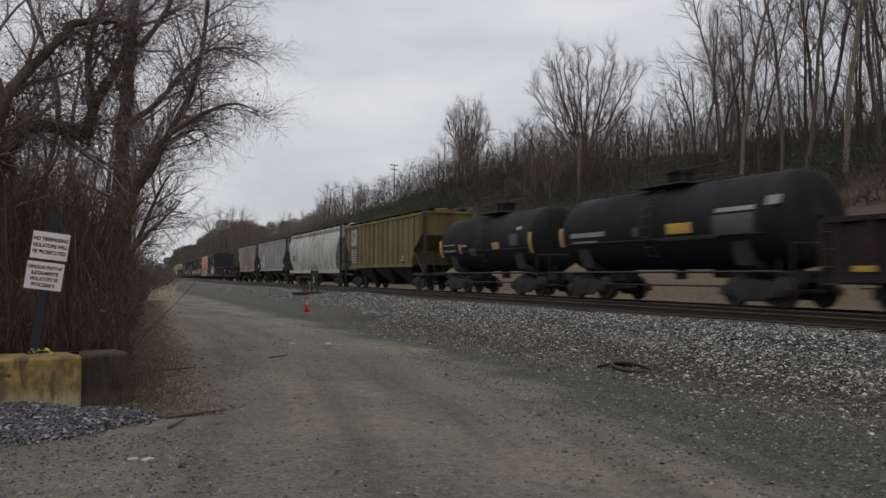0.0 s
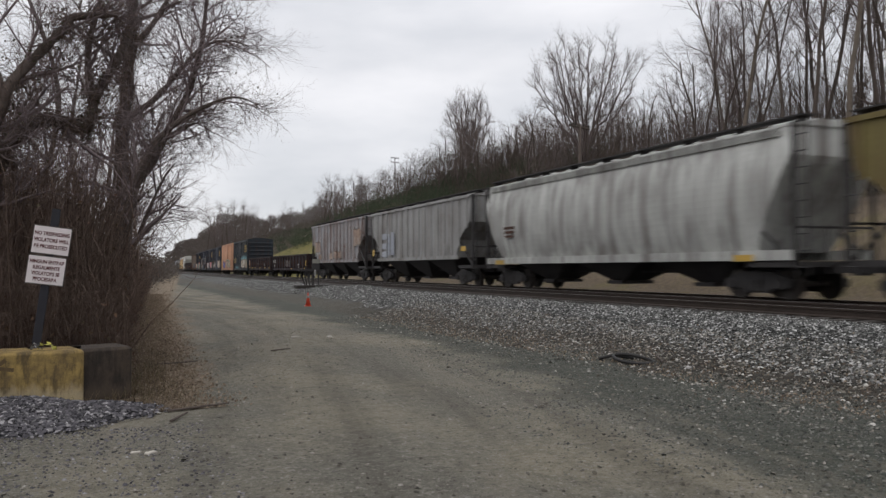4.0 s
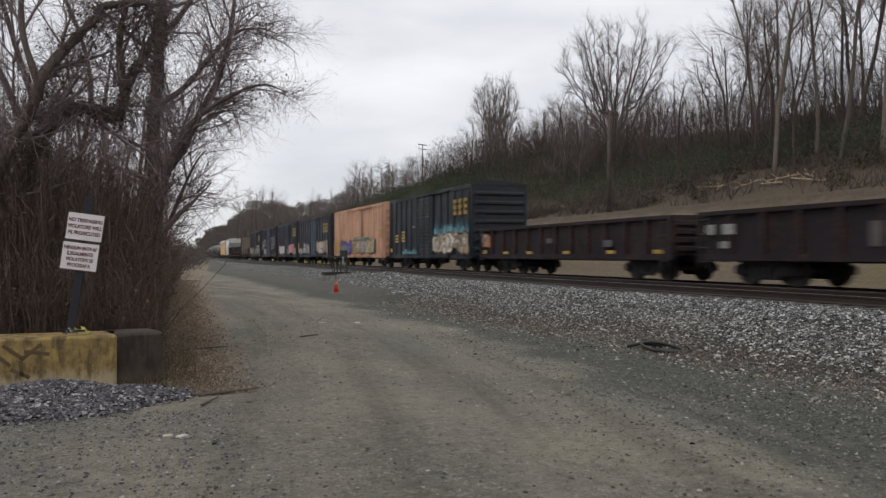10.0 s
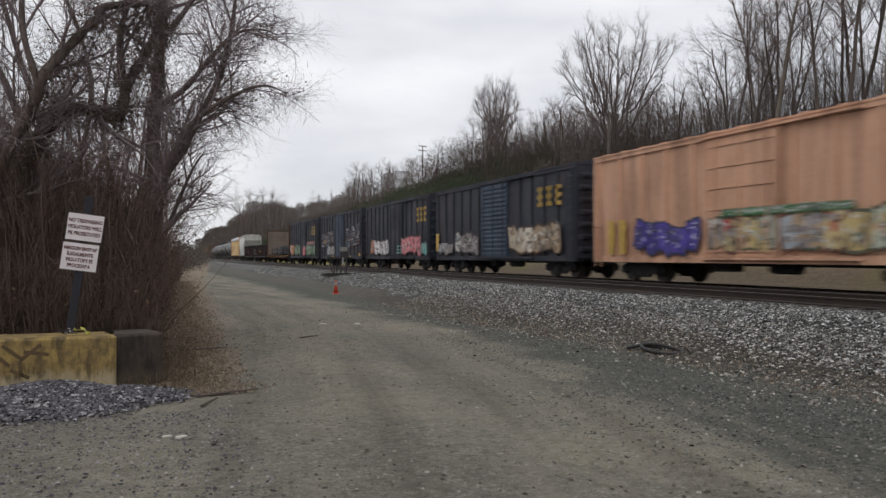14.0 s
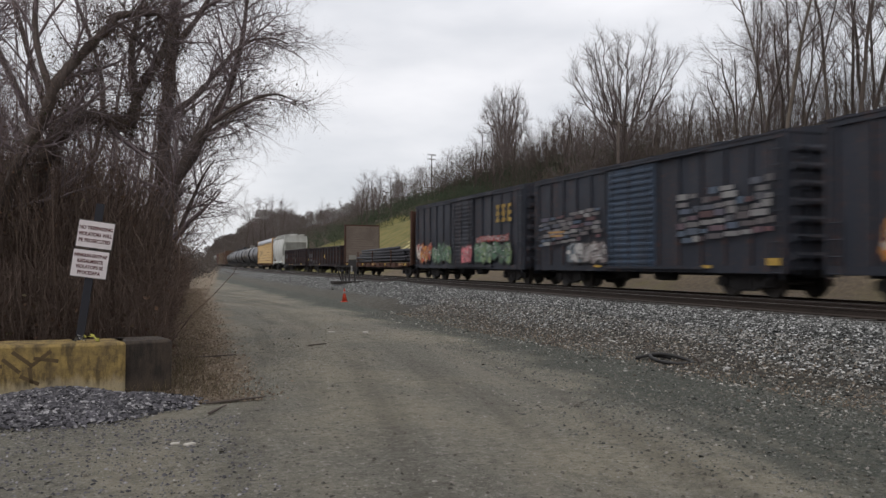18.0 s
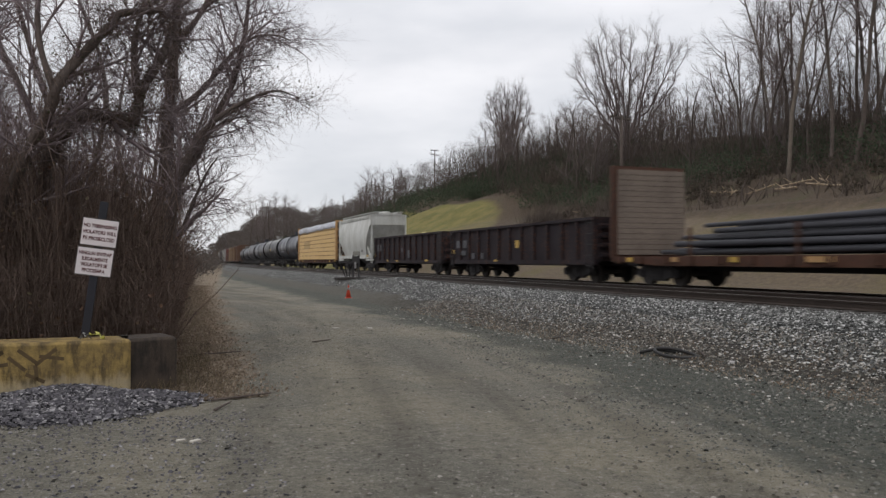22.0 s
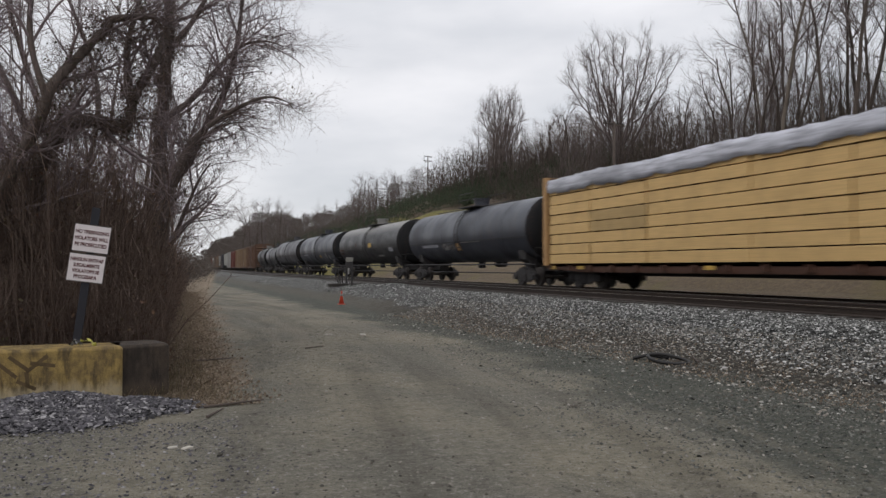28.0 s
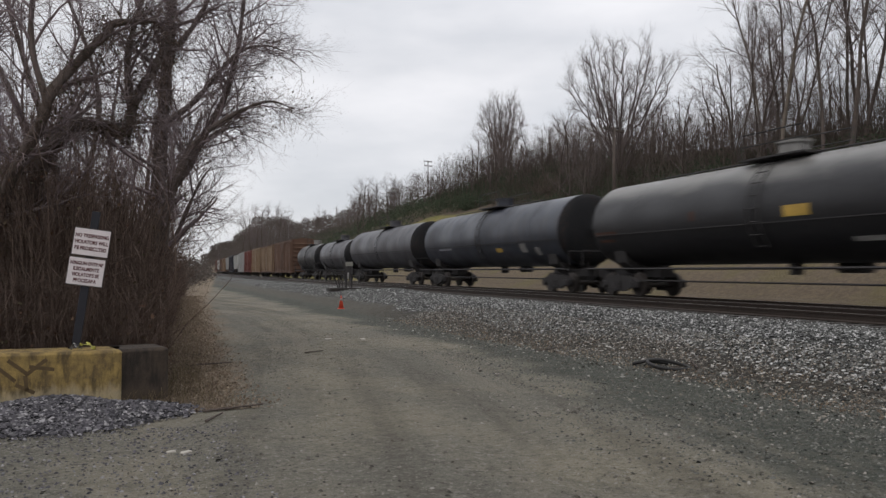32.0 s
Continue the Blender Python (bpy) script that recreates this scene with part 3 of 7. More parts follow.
def boxcar(front, rear, label, body, trim, door="louver", door_at=0.0, door_w=3.0, ribs=14, eave=4.55, ladder_mat=None, door_mat=None, door_split=0):
    car, L = new_car("boxcar", front, rear, label)
    h, sill, hw = L / 2, 0.84, HALF
    d0, d1 = door_at - door_w / 2, door_at + door_w / 2
    for s in (-1, 1):
        xa, xb = sorted((s * (hw - 0.06), s * (hw - 0.1)))
        m = Mesh().box(xa, xb, -h, h, sill, eave)
        wall = part("side_wall", m, body, car)
        rib = mesh_of("rib", Mesh().chamfer(-0.05, 0.05, -0.06, 0.06, sill + 0.1, eave - 0.1, 0.012), body)
        for k in range(ribs):
            y = -h + 0.3 + (L - 0.6) * k / (ribs - 1)
            if d0 - 0.1 < y < d1 + 0.1:
                continue
            ob = part("rib", rib, None, wall)
            ob.location = (s * (hw - 0.04), y, 0)
        m = Mesh()
        for z0, z1, q in ((sill - 0.12, sill + 0.1, 0.0), (eave - 0.14, eave, 0.0)):
            m.box(*sorted((s * (hw - 0.1), s * (hw + 0.005))), -h, h, z0, z1)
        part("side_sill", m, trim, car)
        # door with its tracks
        m = Mesh()
        xo = s * (hw + 0.03)
        m.box(*sorted((s * (hw - 0.04), xo)), d0, d1, sill + 0.06, eave - 0.16)
        dm = door_mat or body
        dr = part("door", m, dm, car, "ribbed sliding door" if door == "louver" else "plain sliding door")
        m = Mesh()
        if door == "louver":
            z = sill + 0.16
            while z < eave - 0.3:
                m.chamfer(*sorted((xo - s * 0.01, xo + s * 0.05)), d0 + 0.08, d1 - 0.08, z, z + 0.1, 0.02)
                z += 0.21
        else:
            for z in np.linspace(sill + 0.2, eave - 0.4, 6):
                m.box(*sorted((xo - s * 0.01, xo + s * 0.03)), d0 + 0.05, d1 - 0.05, z, z + 0.06)
            for y in (d0, d1 - 0.08) + ((d0 + d1) / 2,) * door_split:
                m.box(*sorted((xo - s * 0.01, xo + s * 0.04)), y, y + 0.08, sill + 0.08, eave - 0.18)
        part("door_ribs", m, dm, dr)
        for z0, z1 in ((eave - 0.12, eave - 0.06), (sill - 0.02, sill + 0.05)):
            part("door_track", Mesh().box(*sorted((xo, xo + s * 0.08)), d0 - 2.6, d1 + 0.2, z0, z1), trim, car)
        for y in np.linspace(d0 + 0.4, d1 - 0.4, 3):
            part("locking_rod", Mesh().rod((xo + s * 0.06, y, sill + 0.05), (xo + s * 0.06, y, eave - 0.12), 0.022, 5), trim, dr)
    for s in (-1, 1):
        m = Mesh().box(-hw + 0.1, hw - 0.1, *sorted((s * (h - 0.05), s * h)), sill, eave + 0.1)
        end = part("end_wall", m, body, car, "corrugated steel end")
        m = Mesh()
        for k in range(7):
            z = sill + 0.22 + k * (eave - sill - 0.3) / 7
            ring = lambda y, e: [(-hw + 0.14 + e, y, z + e), (hw - 0.14 - e, y, z + e), (hw - 0.14 - e, y, z + 0.26 - e), (-hw + 0.14 + e, y, z + 0.26 - e)]
            r = [ring(s * h, 0.0), ring(s * (h + 0.05), 0.05), ring(s * (h + 0.09), 0.09)]
            m.loft(r if s > 0 else [q[::-1] for q in r])
        part("end_corrugation", m, body, end)
        for sx in (-1, 1):
            m = Mesh().box(*sorted((sx * (hw - 0.1), sx * (hw - 0.0))), *sorted((s * (h - 0.12), s * (h + 0.03))), sill - 0.1, eave + 0.04)
            part("corner_post", m, body, car)
    roof = [(-hw - 0.03, eave), (hw + 0.03, eave), (hw + 0.03, eave + 0.06), (0.4, eave + 0.24), (-0.4, eave + 0.24), (-hw - 0.03, eave + 0.06)]
    r = part("roof", Mesh().prism(roof, -h - 0.03, h + 0.03), trim, car)
    m = Mesh()
    for k in range(13):
        y = -h + 0.6 + (L - 1.2) * k / 12
        for s in (-1, 1):
            m.loft([[(s * 0.4, y - 0.04, eave + 0.25), (s * 0.4, y + 0.04, eave + 0.25), (s * 0.4, y + 0.04, eave + 0.285), (s * 0.4, y - 0.04, eave + 0.285)],
                    [(s * (hw), y - 0.04, eave + 0.06), (s * (hw), y + 0.04, eave + 0.06), (s * (hw), y + 0.04, eave + 0.10), (s * (hw), y - 0.04, eave + 0.10)]])
    part("roof_ribs", m, trim, r)
    part("centre_sill", Mesh().box(-0.3, 0.3, -h + 0.1, h - 0.1, 0.62, 0.9), STEEL_DARK, car)
    bearer = mesh_of("crossbearer", Mesh().chamfer(-hw + 0.12, hw - 0.12, -0.06, 0.06, 0.72, 0.86, 0.01), STEEL_DARK)
    for k in range(7):
        part("crossbearer", bearer, None, car).location = (0, -h + 1 + (L - 2) * k / 6, 0)
    part("brake_box", Mesh().chamfer(-0.9, -0.31, 1.2, 1.9, 0.45, 0.8, 0.02), STEEL_DARK, car)
    part("air_reservoir", Mesh().rod((-0.7, -1.4, 0.6), (-0.7, -0.4, 0.6), 0.18, 10), STEEL_DARK, car)
    lm = ladder_mat or trim
    ladder(car, -hw - 0.05, -h + 0.12, 0.55, eave - 0.1, lm)
    ladder(car, -hw - 0.05, h - 0.55, 0.55, 2.1, lm)
    ladder(car, -hw + 0.25, -h - 0.12, 0.7, eave - 0.1, lm, along=False)
    running_gear(car, L)
    return car


def chutes(car, ys, w, z_top, z_low, mat, half_len=1.9):
    for y in ys:
        ring = lambda hx, hy, z: [(-hx, y - hy, z), (hx, y - hy, z), (hx, y + hy, z), (-hx, y + hy, z)]
        m = Mesh().loft([ring(0.5, 0.35, z_low), ring(w * 0.97, half_len, z_top)])
        m.box(-0.7, 0.7, y - 0.45, y + 0.45, z_low - 0.1, z_low + 0.02)
        part("discharge_chute", m, mat, car)


def end_frame(car, L, mat, top, hw=1.5):
    for s in (-1, 1):
        m = Mesh()
        y = s * (L / 2 - 0.06)
        for sx in (-1, 1):
            m.box(*sorted((sx * (hw - 0.1), sx * hw)), y - 0.05, y + 0.05, 0.95, top)
            m.rod((sx * (hw - 0.05), y, 1.0), (sx * (hw - 0.05), s * (L / 2 - 2.2), 2.7), 0.05, 5)
        m.box(-hw, hw, *sorted((s * (L / 2 - 1.7), s * (L / 2))), 0.9, 1.05)
        m.rod((-0.3, y, 1.0), (-0.3, y, 2.0), 0.03, 5)
        m.box(-hw, hw, y - 0.03, y + 0.03, 1.9, 1.96)
        part("end_platform", m, mat, car)
        ladder(car, -hw - 0.02, min(y, y + s * 0.1 - 0.4), 0.7, top, mat, 0.4)


def covered_hopper(front, rear, label, body, trim, under, ribs=15, top=4.25, low=1.5, curved=False, frame_mat=None, chutes_n=3, cut=1.9):
    car, L = new_car("covered_hopper", front, rear, label)
    top += 0.12
    h = L / 2
    if curved:
        # bellied sides; the ends slope in under an upright top panel
        levels = [(z, 1.6 - 0.24 * ((z - 2.85) / 1.5) ** 2, h - 0.1 - (cut - 0.1) * min(max((3.75 - z) / (3.75 - low), 0), 1)) for z in (float(q) for q in np.linspace(low, top, 18))]
    else:
        levels = [(low, 1.52, h - cut), (2.3, 1.52, h - cut * 0.8), (3.15, 1.52, h - 0.3), (top, 1.52, h - 0.12)]
    rings = [[(-w, -l, z), (w, -l, z), (w, l, z), (-w, l, z)] for z, w, l in levels]
    hull = part("hull", Mesh().loft(rings), body, car, smooth=False)
    if not curved:
        for s in (-1, 1):
            for k in range(ribs):
                y = -h + 0.5 + (L - 1.0) * k / (ribs - 1)
                zb = low
                if abs(y) > h - cut:
                    zb = low + (abs(y) - (h - cut)) / cut * 1.9
                m = Mesh().chamfer(*sorted((s * 1.52, s * 1.585)), y - 0.05, y + 0.05, zb, top - 0.03, 0.01)
                if s < 0:
                    part("rib", m, body, hull)
                elif k == 0:
                    rest = m
                else:
                    rest.v, rest.f = rest.add(m.v, m.f).v, rest.f
            if s > 0:
                part("far_ribs", rest, body, hull)
        for s in (-1, 1):
            part("side_sill", Mesh().box(*sorted((s * 1.5, s * 1.6)), -h + cut - 0.4, h - cut + 0.4, low - 0.1, low + 0.08), trim, car)
            part("side_rail", Mesh().box(*sorted((s * 1.5, s * 1.6)), -h + 0.12, h - 0.12, top - 0.1, top + 0.03), trim, car)
    else:
        for s in (-1, 1):
            part("side_sill", Mesh().box(*sorted((s * 1.28, s * 1.5)), -h + 0.1, h - 0.1, low - 0.22, low + 0.05), trim, car)
            rail = part("side_rail", Mesh().box(*sorted((s * 1.36, s * 1.42)), -h + 0.5, h - 0.5, top - 0.25, top - 0.055), trim, car)
            for k in range(7):
                part("bead", Mesh().box(*sorted((s * 1.418, s * 1.44)), -h + 0.5, h - 0.5, top - 0.25 + 0.03 * k, top - 0.235 + 0.03 * k), trim, rail)
    w = levels[-1][1]
    r = part("roof", Mesh().prism([(-w - 0.02, top), (w + 0.02, top), (w, top + 0.05), (0.3, top + 0.2), (-0.3, top + 0.2), (-w, top + 0.05)], -h + 0.05, h - 0.05), trim, car)
    hatch = mesh_of("hatch_cover", Mesh().chamfer(-0.3, 0.3, -0.62, 0.62, top + 0.2, top + 0.34, 0.04), trim)
    for k in range(8):
        ob = part("hatch_cover", hatch, None, r)
        ob.location = (0, -h + 1.3 + (L - 2.6) * k / 7, 0)
    m = Mesh()
    for s in (-1, 1):
        m.box(*sorted((s * 0.72, s * 1.18)), -h - 0.05, h + 0.05, top + 0.24, top + 0.28)
        for k in range(9):
            y = -h + 0.2 + (L - 0.4) * k / 8
            m.box(*sorted((s * 0.75, s * 1.15)), y - 0.02, y + 0.02, top + 0.06, top + 0.24)
    part("running_board", m, STEEL_DARK if frame_mat is None else frame_mat, car)
    span = L - 2 * cut - 1.0
    hl = span / chutes_n / 2 + 0.12
    chutes(car, [(-span / 2 + span * (k + 0.5) / chutes_n) for k in range(chutes_n)], levels[0][1], low + 0.02, 0.42, under, hl)
    part("centre_sill", Mesh().box(-0.28, 0.28, -h + 0.1, h - 0.1, 0.72, 1.0), STEEL_DARK, car)
    end_frame(car, L, frame_mat or STEEL_DARK, top + 0.05, 1.46)
    running_gear(car, L, 1.75)
    return car


def gondola(front, rear, label, body, top=2.1, ribs=13, low=0.95):
    car, L = new_car("gondola_car", front, rear, label)
    top += 0.1
    low -= 0.06
    h, hw = L / 2, 1.52
    for s in (-1, 1):
        wall = part("side_wall", Mesh().box(*sorted((s * hw, s * (hw - 0.05))), -h, h, low, top), body, car)
        rib = mesh_of("rib", Mesh().chamfer(-0.06, 0.06, -0.09, 0.09, low, top - 0.1, 0.02), body)
        for k in range(ribs):
            ob = part("rib", rib, None, wall)
            ob.location = (s * (hw + 0.05), -h + 0.12 + (L - 0.24) * k / (ribs - 1), 0)
        m = Mesh().box(*sorted((s * (hw - 0.06), s * (hw + 0.12))), -h, h, top - 0.12, top)
        m.box(*sorted((s * (hw - 0.06), s * (hw + 0.1))), -h, h, low - 0.15, low + 0.05)
        part("top_rail", m, body, wall)
        e = Mesh().box(-hw + 0.05, hw - 0.05, *sorted((s * (h - 0.05), s * h)), low, top)
        for k in range(4):
            z = low + 0.15 + k * (top - low - 0.2) / 4
            e.chamfer(-hw + 0.1, hw - 0.1, *sorted((s * h, s * (h + 0.08))), z, z + 0.16, 0.03)
        part("end_wall", e, body, car)
    part("floor_plate", Mesh().box(-hw + 0.05, hw - 0.05, -h + 0.05, h - 0.05, low, low + 0.06), body, car)
    m = Mesh().box(-0.3, 0.3, -h + 0.1, h - 0.1, 0.68, low)
    for k in range(9):
        y = -h + 1 + (L - 2) * k / 8
        m.box(-hw, hw, y - 0.06, y + 0.06, low - 0.16, low)
    part("underframe", m, STEEL_DARK, car)
    ladder(car, -hw - 0.13, -h + 0.1, 0.5, top - 0.1, STEEL_DARK)
    ladder(car, -hw - 0.13, h - 0.5, 0.5, top - 0.1, STEEL_DARK)
    running_gear(car, L)
    return car


def tank_car(front, rear, label, body, top=4.1, dia=3.0, platform=True):
    car, L = new_car("tank_car", front, rear, label)
    top += 0.1
    h, r = L / 2, dia / 2
    zc = top - r
    lt = h - 0.5
    n = 40

    def ring(y, q):
        return [(q * math.cos(2 * math.pi * i / n), y, zc + q * math.sin(2 * math.pi * i / n)) for i in range(n)]

    prof = [(-lt, 0.05), (-lt + 0.02, 0.4), (-lt + 0.07, 0.68), (-lt + 0.16, 0.87), (-lt + 0.27, 0.96), (-lt + 0.42, 1.0)]
    rings = [ring(-lt + 0.42 + (2 * lt - 0.84) * k / 8, r) for k in range(9)]
    shell = part("tank_shell", Mesh().loft([q[::-1] for q in rings], False), body, car, smooth=True)
    for s in (-1, 1):
        dish = [ring(y, q * r) for y, q in prof]
        head = Mesh().loft([q[::-1] for q in dish] if s < 0 else [[(x, -y, z) for x, y, z in q] for q in dish], False)
        head.f.append(tuple(range(n)) if s < 0 else tuple(range(n - 1, -1, -1)))
        part("tank_head", head, BLACK_PAINT, car, "sooty black dished tank end", smooth=True)
    for k in (0.17, 0.36, 0.5, 0.64, 0.83):
        y = -lt + 2 * lt * k
        m = Mesh()
        m.loft([ring(y - 0.03, r + 0.003)[::-1], ring(y - 0.02, r + 0.008)[::-1], ring(y + 0.02, r + 0.008)[::-1], ring(y + 0.03, r + 0.003)[::-1]], False)
        part("weld_seam", m, body, shell, smooth=True)
    # manway, platform with rails, walkway
    m = Mesh()
    m.rod((0, 0, top - 0.1), (0, 0, top + 0.42), 0.42, 16)
    m.rod((0, 0, top + 0.42), (0, 0, top + 0.5), 0.48, 16)
    part("manway", m, body, car, "domed manway with bolted lid", smooth=False)
    if platform:
        m = Mesh()
        m.box(-0.95, 0.95, -1.25, 1.25, top - 0.02, top + 0.03)
        for a in (-1.2, 1.2):
            for b in (-0.9, 0.9):
                m.rod((b, a, top), (b, a, top + 0.75), 0.022, 5)
        for b in (-0.9, 0.9):
            m.rod((b, -1.2, top + 0.75), (b, 1.2, top + 0.75), 0.022, 5)
            m.rod((b, -1.2, top + 0.4), (b, 1.2, top + 0.4), 0.018, 5)
        part("platform", m, STEEL_DARK, car, "manway platform with safety rails")
        m = Mesh()
        for s in (-1, 1):
            m.rod((s * 0.55, -lt * 0.62, top - 0.02), (s * 0.55, lt * 0.62, top - 0.02), 0.025, 5)
        for k in range(9):
            y = -lt * 0.62 + 1.24 * lt * k / 8
            m.rod((-0.6, y, top - 0.18), (0.6, y, top - 0.18), 0.02, 4)
            for s in (-1, 1):
                m.rod((s * 0.55, y, top - 0.2), (s * 0.55, y, top), 0.018, 4)
        part("top_rail", m, STEEL_DARK, car)
        lines = []
        for s in (-0.22, 0.22):
            lines.append((np.array([(-(r + 0.08) * math.cos(a), s, zc + (r + 0.08) * math.sin(a)) for a in np.linspace(-0.75, 1.3, 9)]), np.full(9, 0.022), 0))
        lad = part("ladder", quick_mesh("ladder", *tubes(lines, (5,)), STEEL_DARK), None, car)
        for a in np.linspace(-0.7, 1.2, 9):
            p = (-(r + 0.08) * math.cos(a), -0.22, zc + (r + 0.08) * math.sin(a))
            m = Mesh()
            m.rod(p, (p[0], 0.22, p[2]), 0.018, 5)
            part("rung", m, STEEL_DARK, lad)
    # saddles, stub sills, side handrail, end platforms
    for s in (-1, 1):
        y = s * (h - 2.1)
        m = Mesh()
        sad = [(-1.25, zc - 0.55), (-1.05, zc - r + 0.1), (-0.5, 0.85), (0.5, 0.85), (1.05, zc - r + 0.1), (1.25, zc - 0.55), (0.95, zc - r * 0.8), (0, zc - r - 0.02), (-0.95, zc - r * 0.8)]
        m.prism(sad, y - 0.35, y + 0.35)
        m.box(-0.32, 0.32, *sorted((s * (h - 3.4), s * h)), 0.72, 1.02)
        part("saddle", m, STEEL_DARK, car)
        m = Mesh()
        m.box(-1.5, 1.5, *sorted((s * (h - 0.5), s * h)), 0.98, 1.03)
        for sx in (-1, 1):
            m.rod((sx * 1.48, s * (h - 0.03), 0.5), (sx * 1.48, s * (h - 0.03), 1.75), 0.022, 5)
            m.rod((sx * 1.48, s * (h - 0.5), 0.5), (sx * 1.48, s * (h - 0.5), 1.3), 0.022, 5)
            m.rod((sx * 1.48, s * (h - 0.5), 0.55), (sx * 1.48, s * (h - 0.03), 0.55), 0.022, 5)
        m.rod((-1.48, s * (h - 0.03), 1.75), (1.48, s * (h - 0.03), 1.75), 0.022, 5)
        part("end_platform", m, STEEL_DARK, car)
    m = Mesh()
    for sx in (-1, 1):
        m.rod((sx * 1.5, -h + 0.4, 1.02), (sx * 1.5, h - 0.4, 1.02), 0.035, 5)
        m.rod((sx * (r * 0.96 + 0.06), -lt + 0.6, zc + 0.1 - 0.5), (sx * (r * 0.96 + 0.06), lt - 0.6, zc + 0.1 - 0.5), 0.02, 4)
    part("handrail", m, STEEL_DARK, car)
    m = Mesh()
    m.rod((0, 0, zc - r - 0.32), (0, 0, zc - r + 0.05), 0.2, 10)
    part("bottom_valve", m, STEEL_DARK, car)
    part("air_tank", Mesh().rod((0.4, -2.2, zc - r - 0.1), (0.4, -1.2, zc - r - 0.1), 0.17, 10), STEEL_DARK, car)
    part("brake_rod", Mesh().rod((-0.9, -h + 3, 0.6), (-0.9, h - 3, 0.6), 0.03, 5), STEEL_DARK, car)
    running_gear(car, L, 1.9)
    return car


def dashes(car, y0, y1, z0, z1, mat, x, label):
    """Worn sprayed letters on ribbed steel: short bars in rows, many rubbed away."""
    rnd = random.Random(int(y0 * 10) + 77)
    m = Mesh()
    for i in range(7):
        zz = z0 + (z1 - z0) * i / 7
        y = y0 + rnd.uniform(0, 0.3)
        while y < y1 - 0.2:
            w = rnd.uniform(0.2, 0.7)
            rise = 0.3 * (y1 - y) / (y1 - y0)
            if rnd.random() < 0.9:
                m.box(x - 0.003, x, y, min(y1, y + w), zz + rise, zz + rise + (z1 - z0) / 7 * rnd.uniform(0.55, 0.88))
            y += w + rnd.uniform(0.03, 0.15)
    tagged(part("worn_lettering", m, mat, car), label, kind="stuff")


def on_side(car, mats, items, x=-HALF - 0.012):
    """Markings and sprayed patches on the side that faces the lane: kind, y0, y1, z0, z1, material."""
    for k, (kind, y0, y1, z0, z1, mat, label) in enumerate(items):
        if kind == "spray" and mat in TAGS:
            tag_piece(car, k, y0, y1, z0, z1, TAGS[mat], x - 0.052 - 0.012 * (k % 3), label)
        elif kind == "spray":
            spray(car, k, y0 - 0.15, y1 + 0.15, z0, z1 + 0.12, mats[mat], x - 0.052 - 0.004 * (k % 3), label)
        else:
            if kind == "dashes":
                dashes(car, y0, y1, z0, z1, mats[mat], x - 0.06, label)
                continue
            bars = []
            if kind == "three":
                w = (y1 - y0) / 3
                for i in range(3):
                    c = y0 + w * (i + 0.5)
                    for dz in (0, 0.4, 0.8):
                        bars.append((c, z0 + (z1 - z0) * dz, w * 0.56, (z1 - z0) * 0.2))
                    bars.append((c + w * (0.2 if i == 0 else 0.0), z0 + 0.004, w * 0.2, z1 - z0 - 0.008))
            elif kind == "rows":
                m = max(2, int((z1 - z0) / 0.16))
                for i in range(m):
                    q = 0.75 + 0.25 * ((i * 7 + k) % 3) / 2
                    bars.append(((y0 + y1) / 2, z0 + (z1 - z0) * i / m, (y1 - y0) * q, (z1 - z0) / m * 0.6))
            else:
                bars.append(((y0 + y1) / 2, z0, y1 - y0, z1 - z0))
            letters(car, bars, mats[mat], x - 0.06, label)


def round_mark(car, r, zc, items, mats):
    """Markings that follow the curve of a tank."""
    zc += 0.1
    for y0, y1, z0, z1, mat, label in items:
        m = Mesh()
        a0, a1 = (math.asin(max(-0.95, min(0.95, (z + 0.1 - zc) / r))) for z in (z0, z1))
        q = r + 0.012
        pts = [(q * math.cos(a), zc + q * math.sin(a)) for a in np.linspace(a0, a1, 6)]
        vs = [(-c, y0, z) for c, z in pts] + [(-c, y1, z) for c, z in pts]
        m.add(vs, [(i, i + 1, 7 + i, 6 + i) for i in range(5)])
        part("lettering", m, mats[mat], car, label)


def flat_deck(car, L, mat, z0=0.78, z1=1.05, hw=1.55):
    h = L / 2
    part("deck", Mesh().box(-hw, hw, -h, h, z1 - 0.08, z1), mat, car, "worn plank and steel deck")
    m = Mesh()
    for s in (-1, 1):
        m.slab([(-h, z1), (-h, z0 + 0.1), (-h + 3, z0 - 0.05), (h - 3, z0 - 0.05), (h, z0 + 0.1), (h, z1)], *sorted((s * hw, s * (hw - 0.1))))
    part("side_sill", m, mat, car)
    part("centre_sill", Mesh().box(-0.3, 0.3, -h + 0.1, h - 0.1, 0.55, z1 - 0.08), STEEL_DARK, car)
    pk = mesh_of("stake_pocket", Mesh().box(-0.05, 0.05, -0.08, 0.08, z0 + 0.02, z1 - 0.02), mat)
    for k in range(14):
        for s in (-1, 1):
            ob = part("stake_pocket", pk, None, car)
            ob.location = (s * (hw + 0.05), -h + 0.6 + (L - 1.2) * k / 13, 0)


